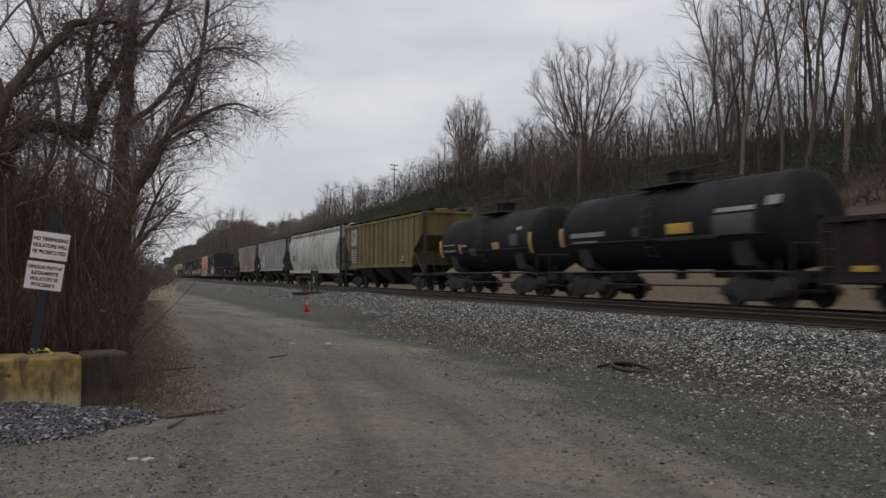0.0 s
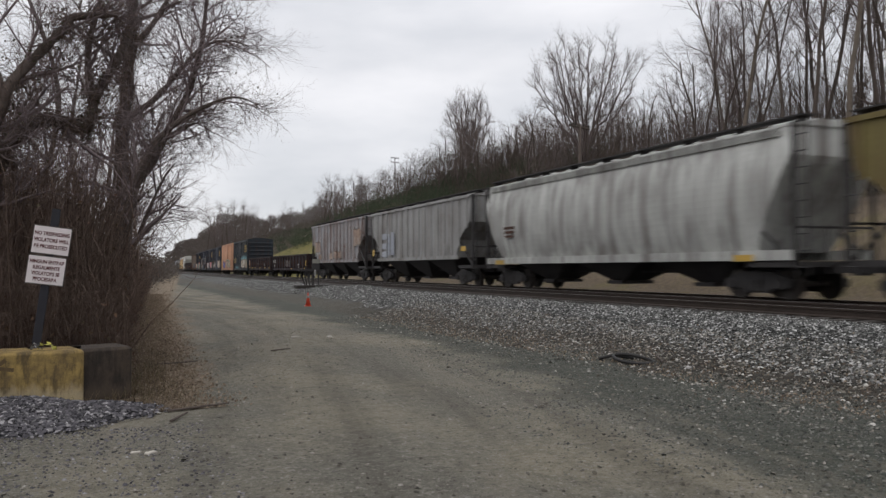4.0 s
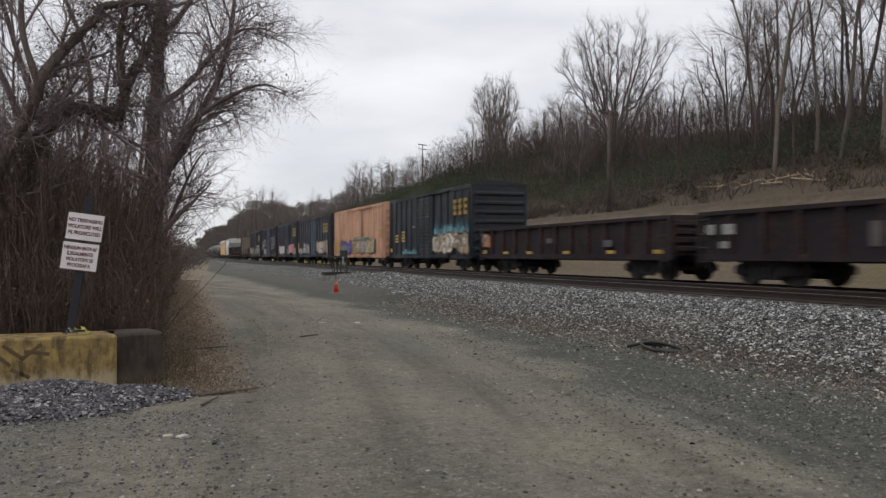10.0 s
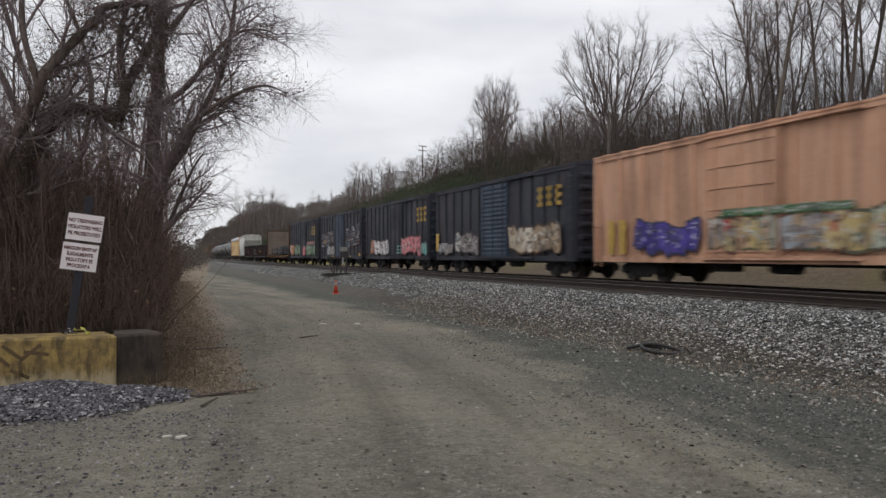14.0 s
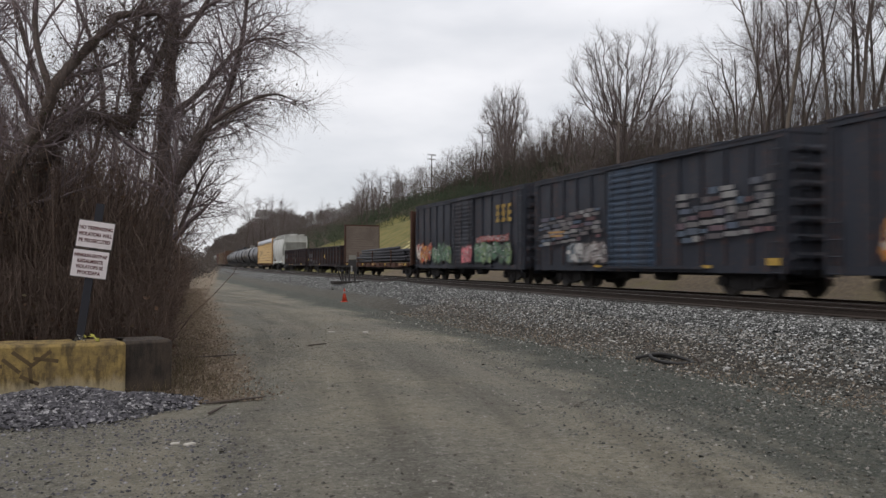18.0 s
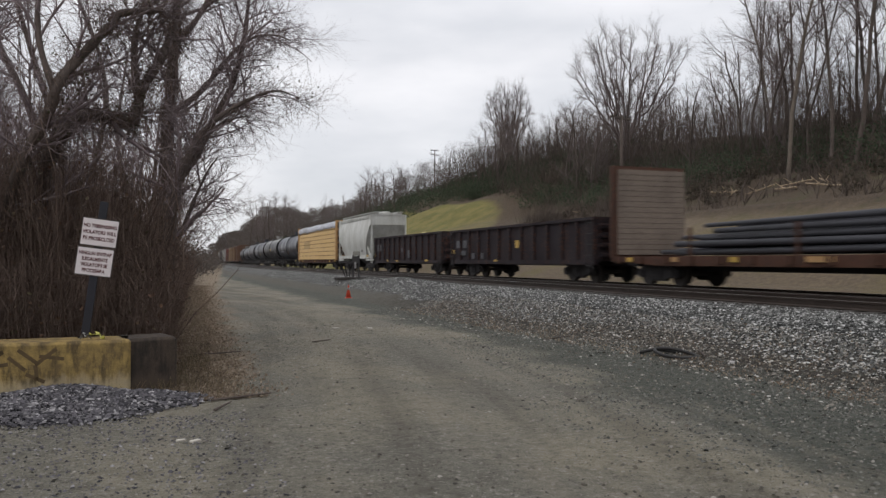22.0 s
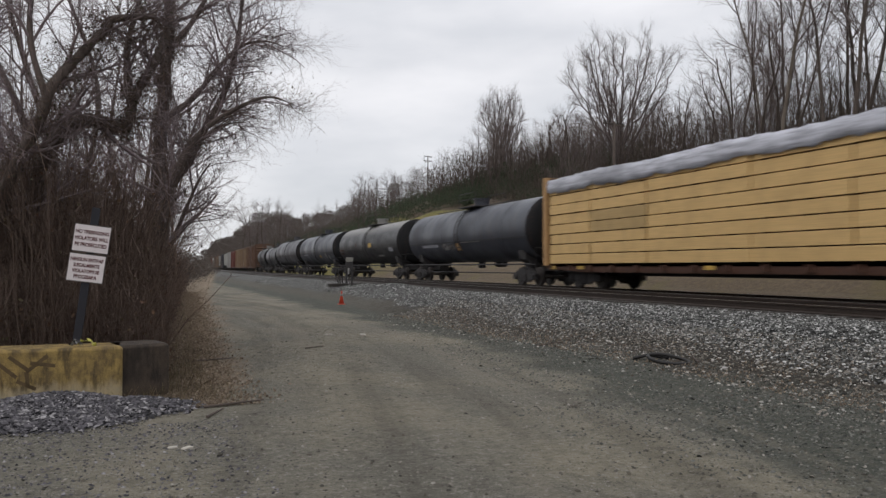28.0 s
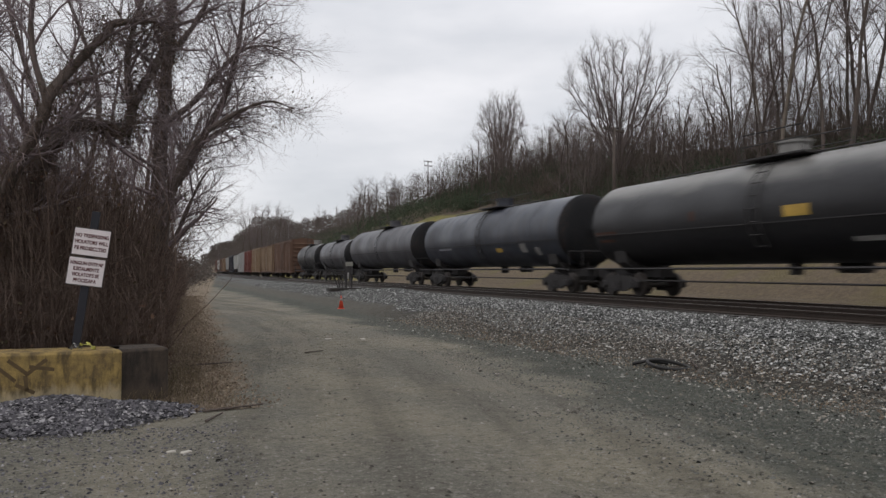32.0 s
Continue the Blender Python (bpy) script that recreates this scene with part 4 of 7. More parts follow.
def bulkhead_flat(front, rear, label, mats):
    car, L = new_car("bulkhead_flatcar", front, rear, label)
    h, hw = L / 2, 1.5
    flat_deck(car, L, mats["rust"])
    for s in (-1, 1):
        y = s * (h - 0.25)
        bh = part("bulkhead", Mesh().box(-hw, hw, y - 0.04, y + 0.04, 1.05, 4.4), mats["rust"], car, "tall end bulkhead")
        for x in (-hw, -0.75, 0, 0.75, hw):
            part("post", Mesh().chamfer(x - 0.08, x + 0.08, *sorted((y + s * 0.045, y + s * 0.28)), 1.0, 4.42, 0.01), mats["rust"], bh)
        inner = y - s * 0.05
        for k in range(16):
            z = 1.12 + k * 0.198
            part("plank", Mesh().chamfer(-hw + 0.03, hw - 0.03, *sorted((inner, inner - s * 0.06)), z, z + 0.185, 0.012), mats["plank"], bh)
    pipe_rows = [(1.2, 11), (1.41, 11), (1.62, 10), (1.82, 7), (2.0, 3)]
    rnd = random.Random(3)
    for z, n in pipe_rows:
        for k in range(n):
            x = -1.3 + 2.6 * k / (n - 1) if n > 1 else 0
            x += rnd.uniform(-0.06, 0.06)
            a, b = -h + (1.2 if z < 1.5 else 2.2) + rnd.uniform(0, 1.3), h - 3.2 - 2.5 * (z - 1.2) + rnd.uniform(-1.2, 0.8)
            m = Mesh().rod((x, a, z + rnd.uniform(0, 0.1)), (x + rnd.uniform(-0.08, 0.08), b, z + rnd.uniform(-0.05, 0.04)), rnd.uniform(0.085, 0.115), 10, rnd.uniform(0.07, 0.1))
            part("pole", m, mats["pole"], car, "dark treated pole in the load", smooth=True)
    for y in (-4.5, 0.5, 5):
        for s in (-1, 1):
            part("stake", Mesh().chamfer(*sorted((s * 1.42, s * 1.5)), y - 0.05, y + 0.05, 1.0, 1.95, 0.01), mats["rust"], car)
    for k, y in enumerate((-8.4, -7.4, -3.6, -0.4, 2.8, 5.6, 8.2)):
        letters(car, [(y, 0.86, 0.9 if k in (1, 3) else 0.35, 0.15)], mats["yellow"] if k % 2 == 0 else mats["tan"], -1.62, "reflective patch")
    running_gear(car, L)
    return car


def lumber_car(front, rear, label, mats):
    car, L = new_car("lumber_flatcar", front, rear, label)
    h = L / 2
    flat_deck(car, L, mats["rust"], 0.74, 0.98, 1.5)
    part("centre_beam", Mesh().box(-0.06, 0.06, -h + 0.3, h - 0.3, 0.98, 4.3), mats["rust"], car)
    for s in (-1, 1):
        y = s * (h - 0.15)
        bh = part("bulkhead", Mesh().box(-1.5, 1.5, y - 0.05, y + 0.05, 0.98, 4.65), mats["rust"], car, "yellowish end bulkhead")
        for x in (-1.5, 1.5):
            part("post", Mesh().chamfer(x - 0.09, x + 0.09, *sorted((y - s * 0.06, y + s * 0.22)), 0.95, 4.7, 0.01), mats["tan"], bh)
        part("top_beam", Mesh().box(-1.4, 1.4, *sorted((y + s * 0.055, y + s * 0.2)), 4.55, 4.69), mats["tan"], bh)
        for k in range(5):
            part("crossbar", Mesh().box(-1.4, 1.4, *sorted((y + s * 0.055, y + s * 0.12)), 1.3 + k * 0.62, 1.42 + k * 0.62), mats["tan"], bh)
    rnd = random.Random(6)
    cuts = [-h + 0.35, -h + 5.4, -h + 8.9, -h + 13.9, -h + 17.6, h - 0.35]
    layers = 8
    dz = 3.28 / layers
    strip = {s: mesh_of("spacer", Mesh().box(*sorted((s * 0.1, s * 1.46)), -0.05, 0.05, 0, 0.036), mats["rust"]) for s in (-1, 1)}
    for s in (-1, 1):
        for j in range(layers):
            z = 1.0 + j * dz
            for a, b in zip(cuts, cuts[1:]):
                dy = rnd.uniform(-0.05, 0.05)
                m = Mesh().chamfer(*sorted((s * 0.09, s * (1.5 + rnd.uniform(-0.02, 0.02)))), a + 0.03 + dy, b - 0.03 + dy, z + 0.035, z + dz - 0.005, 0.012)
                odd = (s < 0 and j in (3, 4) and a == cuts[3])
                part("board_pack", m, mats["lumber_grey"] if odd else mats["lumber"], car, "greyer bundle of boards" if odd else "")
            for y in np.linspace(-h + 1, h - 1, 14):
                part("spacer", strip[s], None, car).location = (0, y, z)
    # crumpled wrapping over the top bundles
    nx, ny = 19, 230
    rng = np.random.default_rng(2)
    u = np.linspace(-1, 1, nx)
    yy = np.linspace(-h + 0.25, h - 0.25, ny)
    U, Y = np.meshgrid(u, yy, indexing="ij")
    edge = np.clip((np.abs(U) - 0.66) / 0.34, 0, 1)
    drop = 0.34 + 0.08 * np.abs(np.sin(Y * 0.8 + 1)) + 0.06 * np.abs(np.sin(Y * 2.3 + U * 3)) * np.sin(Y * 0.31) + rng.normal(0, 0.02, U.shape)
    fold = 0.05 * np.abs(np.sin(Y * 2.7 + 4 * U)) * np.sin(Y * 0.9 + 2) + 0.035 * np.abs(np.sin(Y * 6.1 - 5 * U)) + rng.normal(0, 0.016, U.shape)
    X = np.sign(U) * (np.minimum(np.abs(U) / 0.66, 1) * 1.5 + 0.05 * np.minimum(edge * 4, 1) + (0.03 * np.abs(np.sin(Y * 4.2 + 3 * edge)) + rng.normal(0, 0.012, U.shape)) * edge)
    Z = 4.44 + 0.16 * (1 - np.abs(U) ** 4) + fold * (1 - 0.5 * edge) - edge * (0.06 + drop)
    V = np.stack([X, Y, Z], -1).reshape(-1, 3)
    i = np.arange(nx - 1)[:, None] * ny
    j = np.arange(ny - 1)[None]
    F = np.stack([i + j, i + ny + j, i + ny + j + 1, i + j + 1], -1).reshape(-1, 4)
    me = quick_mesh("wrapping", V, F, mats["wrap"])
    ob = part("wrapping", me, None, car, "crumpled grey-white wrapping over the top bundles")
    sol = ob.modifiers.new("thick", "SOLIDIFY")
    sol.thickness = 0.012
    for k, y in enumerate((-h + 0.6, -h + 3, 0, h - 3, h - 0.7)):
        letters(car, [(y, 0.8, 0.5, 0.13)], mats["yellow"], -1.56, "yellow reflective patch")
    running_gear(car, L, 2.4)
    return car

WHITE_MARK = plain("faded_white_paint", (156, 153, 150), 0.6, 0, 8, 0.6)
YELLOW_MARK = plain("yellow_stencil_paint", (196, 160, 74), 0.6, 0, 8, 0.5)
P_GREEN = paint("mustard_green_hopper_paint", (108, 99, 58), (84, 66, 46), 0.85, 0.6, 0.2, 0.06)
P_WHITE = paint("dirty_white_hopper_paint", (182, 183, 179), (98, 95, 92), 0.8, 0.6, 0.1, 0.07, 3)
P_GREY = paint("weathered_grey_hopper_paint", (150, 150, 149), (100, 95, 91), 0.7, 0.6, 0.15, 0.06, 5)
P_GREY2 = paint("patched_rusty_grey_paint", (148, 149, 152), (108, 88, 78), 0.8, 0.6, 0.5, 0.06, 8)
P_MAROON = paint("dark_maroon_gondola_paint", (33, 25, 30), (30, 25, 27), 0.6, 0.75, 0.2, 0.2, 2)
P_TEAL = paint("dark_blue_green_boxcar_paint", (30, 39, 47), (36, 36, 38), 0.75, 0.55, 0.08, 0.15, 4)
P_ORANGE = paint("faded_peach_boxcar_paint", (202, 158, 130), (138, 106, 86), 0.7, 0.6, 0.12, 0.1, 6)
P_BLACKISH = paint("soot_dark_blue_boxcar_paint", (40, 44, 54), (48, 49, 55), 0.75, 0.6, 0.15, 0.15, 1)
P_NAVY = paint("dark_blue_door_paint", (56, 72, 92), (48, 52, 58), 0.6, 0.55, 0.08, 0.15, 9)
P_PALE = paint("pale_grey_covered_hopper_paint", (190, 191, 187), (146, 144, 134), 0.65, 0.5, 0.03, 0.1, 7)
P_BROWN = paint("brown_freight_car_paint", (94, 70, 56), (66, 54, 46), 0.6, 0.65, 0.3, 0.2, 11)
P_RED = paint("dark_red_freight_car_paint", (104, 56, 50), (70, 50, 46), 0.6, 0.65, 0.2, 0.2, 15)
P_TAN = paint("tan_freight_car_paint", (130, 110, 88), (96, 80, 66), 0.6, 0.65, 0.2, 0.2, 16)
P_BLUEGREY = paint("blue_grey_tank_paint", (54, 58, 68), (46, 45, 47), 0.6, 0.36, 0.04, 0.3, 12)
P_SILVER = paint("greyish_tank_paint", (72, 73, 79), (64, 60, 58), 0.6, 0.4, 0.05, 0.3, 13)
P_RUST = paint("rusty_flatcar_steel", (74, 48, 36), (48, 37, 32), 0.7, 0.75, 0.4, 0.3, 14)


def pale_top_tank():
    """Black tank paint that turns paler towards the top, with a wavering edge."""
    n = Nodes("black_tank_paint_with_pale_top")
    ax = n.axes()
    wob = n.noise(1.2, 4, 0.6, (1, 0.4, 1))
    fine = n.noise(16, 4, 0.6)
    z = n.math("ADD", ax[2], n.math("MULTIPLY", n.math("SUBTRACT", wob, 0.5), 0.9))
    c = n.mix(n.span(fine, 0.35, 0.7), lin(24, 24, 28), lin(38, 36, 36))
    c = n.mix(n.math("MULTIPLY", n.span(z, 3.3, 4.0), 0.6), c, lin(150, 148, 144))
    return n.done(c, n.ramp(wob, (0.3, 0.35), (0.7, 0.6)))


P_PALE_TOP = pale_top_tank()
MARKS = {
    "white": WHITE_MARK, "grey": plain("rubbed_grey_marking", (84, 84, 88), 0.7, 0, 8, 0.6), "yellow": YELLOW_MARK, "rust": P_RUST,
    "tan": plain("tan_wood_and_paint", (176, 138, 92), 0.75, 0, 8, 0.4),
    "plank": plain("weathered_grey_planks", (116, 104, 94), 0.9, 0, 5, 0.6, (1, 6, 6)),
    "pole": plain("dark_treated_poles", (58, 58, 64), 0.7, 0, 6, 0.5, (6, 0.4, 6)),
    "lumber": plain("fresh_yellow_lumber", (206, 171, 114), 0.7, 0, 14, 0.45, (1, 0.06, 2.2), 0.3, 0.7),
    "lumber_grey": plain("weathered_lumber", (176, 148, 100), 0.75, 0, 14, 0.4, (1, 0.06, 2.2), 0.3, 0.7),
    "wrap": plain("grey_white_lumber_wrap", (190, 191, 200), 0.4, 0, 2.6, 0.7, (1, 0.35, 3), 0.6, 0.32),
    "red": graffiti_mat("red_spray", [(130, 52, 48), (172, 78, 66), (196, 150, 80), (112, 50, 50), (204, 190, 176), (160, 70, 62)]),
    "pale": graffiti_mat("white_and_grey_spray", [(56, 55, 58), (104, 102, 102), (150, 147, 146), (96, 92, 92), (130, 124, 118), (66, 64, 66)]),
    "worn": leafy("worn_pale_letters", (172, 170, 170), (124, 116, 116), (112, 128, 146), (148, 110, 110), (98, 94, 96), (190, 188, 186)),
    "bloom": graffiti_mat("rust_blooms", [(146, 118, 100), (158, 138, 122), (132, 102, 84), (164, 150, 138)], 0.6, (138, 110, 94)),
}

SOOT_LINE = sprayed("dark_spray_line", (30, 28, 32), (44, 40, 44))
CHALK_LINE = sprayed("white_spray_line", (206, 204, 202), (180, 178, 178))
# each: colours of the letters, of their rim, of the thin strokes, and the manner
TAGS = {
    "cyan": (sprayed("pale_teal_spray", (84, 150, 160), (60, 120, 134), (128, 176, 178)), sprayed("deep_teal_spray", (34, 66, 80), (40, 92, 108), (30, 54, 68)), CHALK_LINE, "flames"),
    "bone": (sprayed("tan_and_white_spray", (196, 182, 158), (150, 126, 100), (172, 150, 120), (214, 206, 190)), sprayed("brown_spray", (88, 62, 46), (70, 52, 42)), CHALK_LINE, "letters"),
    "purple": (sprayed("purple_spray", (72, 58, 148), (90, 76, 168), (58, 48, 124)), sprayed("navy_spray", (40, 44, 78), (46, 52, 84)), sprayed("lilac_spray", (178, 172, 212), (206, 204, 222)), "letters"),
    "multi": (sprayed("many_coloured_spray", (168, 62, 58), (196, 186, 164), (186, 164, 112), (84, 122, 92), (206, 202, 190), (96, 128, 160), (176, 150, 120)), sprayed("dull_brown_spray", (104, 74, 62), (84, 88, 70)), CHALK_LINE, "letters"),
    "green": (sprayed("green_spray", (92, 128, 98), (74, 106, 84), (124, 144, 96), (110, 132, 110)), sprayed("dark_green_spray", (38, 52, 42), (46, 62, 48)), CHALK_LINE, "letters"),
    "leaf": (sprayed("bright_green_spray", (62, 112, 66), (52, 96, 56), (80, 128, 78)), sprayed("mid_green_spray", (48, 84, 52), (56, 92, 58)), CHALK_LINE, "letters"),
    "pink": (sprayed("pink_spray", (212, 122, 128), (200, 108, 116), (222, 142, 144)), sprayed("dark_red_spray", (104, 52, 56), (70, 48, 52)), sprayed("mint_stroke", (128, 186, 174), (206, 206, 200)), "letters"),
    "red": (sprayed("red_spray", (164, 66, 62), (140, 52, 50), (182, 96, 84), (120, 56, 54)), sprayed("maroon_spray", (96, 40, 40), (120, 48, 46)), CHALK_LINE, "letters"),
    "pale": (sprayed("white_and_grey_spray", (170, 166, 164), (130, 126, 124), (150, 128, 120), (104, 116, 124), (188, 184, 180)), SOOT_LINE, CHALK_LINE, "letters"),
    "fire": (sprayed("red_orange_spray", (196, 84, 50), (206, 142, 60), (168, 56, 48), (196, 182, 170)), sprayed("dark_orange_spray", (110, 48, 38), (84, 44, 40)), CHALK_LINE, "letters"),
    "chalk": (sprayed("chalk_white_spray", (216, 214, 212), (196, 194, 194), (226, 224, 222)), SOOT_LINE, sprayed("rusty_stroke", (130, 92, 72), (110, 106, 104)), "letters"),
    "mint": (sprayed("mint_spray", (122, 182, 172), (98, 160, 154)), sprayed("dark_mint_spray", (52, 84, 86), (60, 100, 98)), CHALK_LINE, "letters"),
}

c = gondola(-1.6, 14.1, "dark maroon gondola ahead of the black tank cars", P_MAROON, 2.2)
letters(c, [(6.6, 1.0, 0.6, 0.14)], YELLOW_MARK, -1.64, "yellow mark")
c = tank_car(15.0, 27.1, "black tank car with white and yellow markings", BLACK_PAINT, 3.75, 2.75)
round_mark(c, 1.375, 2.375, [(2.4, 4.6, 2.2, 2.36, "white", "white lettering"), (2.9, 4.5, 1.98, 2.06, "white", "white lettering"), (-2.1, -0.95, 2.1, 2.42, "yellow", "yellow stencil"), (-4.6, -3.1, 2.62, 2.74, "white", "white lettering"), (-4.6, -3.0, 2.0, 2.55, "grey", "faded grey panel"), (-3.1, -0.4, 1.9, 2.0, "grey", "faded lettering"), (0.5, 0.75, 2.1, 2.4, "grey", "small mark"), (5.15, 5.4, 1.9, 2.6, "tan", "orange end bar"), (-5.5, -5.0, 2.7, 2.95, "white", "white placard")], MARKS)
c = tank_car(28.0, 39.1, "black tank car with yellow bars and white lettering", BLACK_PAINT, 3.75, 2.75)
round_mark(c, 1.375, 2.375, [(4.65, 4.95, 1.75, 2.6, "yellow", "yellow end bar"), (2.25, 2.5, 1.88, 2.34, "yellow", "yellow bar"), (2.95, 4.4, 2.3, 2.36, "white", "white lettering"), (2.95, 4.4, 1.98, 2.08, "white", "white lettering"), (1.55, 2.15, 2.2, 2.3, "white", "white lettering"), (0.65, 1.35, 1.75, 2.1, "grey", "faded patch"), (-4.85, -4.6, 1.75, 2.6, "yellow", "yellow end bar"), (-1.9, -1.2, 2.0, 2.3, "tan", "orange stencil"), (-3.6, -2.9, 2.1, 2.6, "grey", "faded lettering"), (-3.9, -3.5, 2.75, 2.9, "white", "white placard")], MARKS)

c = covered_hopper(40.5, 56.1, "mustard-green ribbed covered hopper, sooty at its ends", P_GREEN, P_GREEN, STEEL_DARK, 17, 4.25, 1.5)
on_side(c, MARKS, [("one", 4.5, 5.9, 2.95, 4.05, "white", "white square emblem"), ("rows", 4.5, 5.9, 1.75, 2.75, "white", "white stencil rows"), ("rows", -5.0, -4.4, 1.74, 2.14, "white", "white stencil rows")], -1.53)
letters(c, [(5.2, 3.55, 0.5, 0.3), (5.5, 3.3, 0.4, 0.12)], P_GREEN, -1.605, "green shape on the emblem")
c = covered_hopper(57.6, 75.4, "dirty white curved-side covered hopper", P_WHITE, P_WHITE, STEEL_DARK, 15, 4.45, 1.3, True, cut=1.4)
on_side(c, MARKS, [("rows", 5.9, 6.9, 2.2, 2.75, "rust", "faded stencil rows"), ("one", 6.9, 7.7, 1.06, 1.24, "yellow", "yellow mark"), ("one", -7.6, -6.9, 1.06, 1.24, "yellow", "orange mark")], -1.55)
c = covered_hopper(76.9, 92.6, "weathered grey ribbed covered hopper", P_GREY, P_GREY, STEEL_DARK, 17, 4.3, 1.45)
BLUISH = plain("faded_blue_white_letters", (162, 166, 176), 0.6, 0, 6, 0.4)
letters(c, [(4.9, 2.7, 0.9, 0.35), (4.9, 2.1, 0.9, 0.35), (4.9, 1.6, 0.9, 0.35), (3.4, 1.7, 0.6, 1.4), (4.1, 1.7, 0.35, 1.3)], BLUISH, -1.605, "faded pale blue letter shapes")
on_side(c, MARKS, [("rows", -5.2, -4.6, 1.72, 2.22, "white", "white data panel"), ("one", -7.3, -6.7, 1.74, 1.97, "yellow", "yellow mark"), ("one", 7.0, 7.4, 1.72, 2.1, "yellow", "yellow mark")], -1.53)
c = covered_hopper(94.0, 109.2, "patchy grey and rusty covered hopper", P_GREY2, P_GREY2, STEEL_DARK, 16, 4.3, 1.45)
on_side(c, MARKS, [("spray", a, b, e, f, "bloom", "rusty patch") for a, b, e, f in ((4.5, 5.9, 2.2, 3.0), (-0.5, 0.2, 1.6, 2.3), (0.7, 1.4, 1.6, 2.1), (-1.8, -1.0, 1.65, 2.15), (-6.8, -5.2, 2.4, 3.6), (4.1, 4.8, 1.6, 2.0))], -1.545)
on_side(c, MARKS, [("rows", 4.7, 5.6, 1.99, 2.25, "white", "white stencil rows")], -1.54)
c = gondola(110.7, 126.3, "low dark maroon gondola with dents and grime", P_MAROON, 2.1)
letters(c, [(0.6, 1.1, 2.2, 0.6)], plain("faded_grey_patch", (92, 84, 82), 0.7, 0, 5, 0.5), -1.575, "faded grey patch")
letters(c, [(-4.5, 0.98, 0.4, 0.12), (-4.5, 1.2, 0.5, 0.12), (6.4, 1.5, 0.5, 0.3), (7.2, 1.5, 0.4, 0.3), (6.6, 1.1, 0.4, 0.2)], WHITE_MARK, -1.64, "white stencil marks")
letters(c, [(-7.0, 0.86, 0.5, 0.1), (-7.4, 1.1, 0.3, 0.5), (-1.5, 0.86, 0.4, 0.08)], YELLOW_MARK, -1.64, "yellow marks")
c = gondola(127.6, 142.9, "low dark maroon gondola with faded markings", P_MAROON, 2.1)
letters(c, [(0.4, 1.4, 0.5, 0.2), (-4, 1.2, 0.6, 0.25)], MARKS["grey"], -1.64, "white stencil marks")
letters(c, [(-7.0, 0.95, 0.5, 0.13), (-4.2, 0.95, 0.5, 0.12), (-1.0, 0.95, 0.5, 0.12)], YELLOW_MARK, -1.64, "yellow marks")
letters(c, [(7.0, 0.98, 0.5, 0.16), (4.6, 0.95, 0.5, 0.12), (2.2, 0.95, 0.5, 0.12)], YELLOW_MARK, -1.64, "yellow marks")
letters(c, [(6.85, 1.25, 1.0, 0.8)], MARKS["red"], -1.64, "red spray patch")

c = boxcar(144.1, 158.3, "dark blue-green boxcar with teal and tan graffiti", P_TEAL, P_TEAL, "louver", -0.1, 2.8)
on_side(c, MARKS, [("spray", -6.95, -1.7, 2.1, 3.05, "cyan", "teal sprayed flames"), ("spray", -6.95, -1.6, 0.98, 2.2, "bone", "tan and white sprayed letters"), ("three", -6.9, -4.7, 3.06, 3.9, "yellow", "yellow railroad letter shapes"), ("spray", 1.4, 4.1, 0.98, 1.6, "cyan", "teal sprayed flames"),
                   ("rows", 3.6, 4.3, 1.75, 2.5, "yellow", "yellow stencil rows"), ("rows", 4.9, 5.7, 1.75, 2.3, "yellow", "yellow stencil rows"), ("one", 6.3, 6.7, 1.1, 1.35, "yellow", "yellow mark"), ("one", 1.7, 2.1, 2.6, 2.72, "white", "white mark"), ("one", -1.0, -0.1, 3.1, 3.2, "white", "white mark")])
c = boxcar(159.5, 174.8, "faded peach boxcar with graffiti along its foot", P_ORANGE, P_ORANGE, "plain", -0.15, 2.9, 12)
on_side(c, MARKS, [("spray", 1.6, 5.0, 0.95, 2.15, "purple", "purple sprayed letters"), ("two", 5.5, 5.9, 1.0, 2.2, "yellow", "dull yellow letters"), ("two", 6.2, 6.6, 1.0, 2.2, "yellow", "dull yellow letters"), ("spray", -1.55, 1.2, 1.0, 2.1, "multi", "many-coloured sprayed letters"), ("spray", -5.2, -1.7, 1.0, 2.15, "multi", "many-coloured sprayed letters"), ("spray", -4.0, 0.6, 2.05, 2.3, "leaf", "green sprayed band"), ("rows", -7.1, -6.3, 2.2, 2.8, "tan", "worn stencil rows")])
c = boxcar(176.2, 191.8, "sooty dark blue boxcar with pale graffiti", P_BLACKISH, P_BLACKISH, "louver", -0.2, 3.0, door_mat=P_NAVY)
on_side(c, MARKS, [("three", -7.0, -4.6, 3.02, 3.85, "yellow", "yellow railroad letter shapes"), ("spray", -6.8, -2.0, 1.0, 2.35, "bone", "beige sprayed letters"), ("spray", 1.5, 4.6, 0.98, 2.2, "pale", "grey sprayed letters"), ("one", 7.2, 7.6, 1.2, 2.2, "yellow", "yellow mark"), ("spray", 5.0, 7.2, 1.0, 1.7, "pale", "grey sprayed letters")])
c = boxcar(193.0, 207.0, "dark boxcar with pink and white graffiti", P_BLACKISH, P_BLACKISH, "louver", -0.5, 2.8)
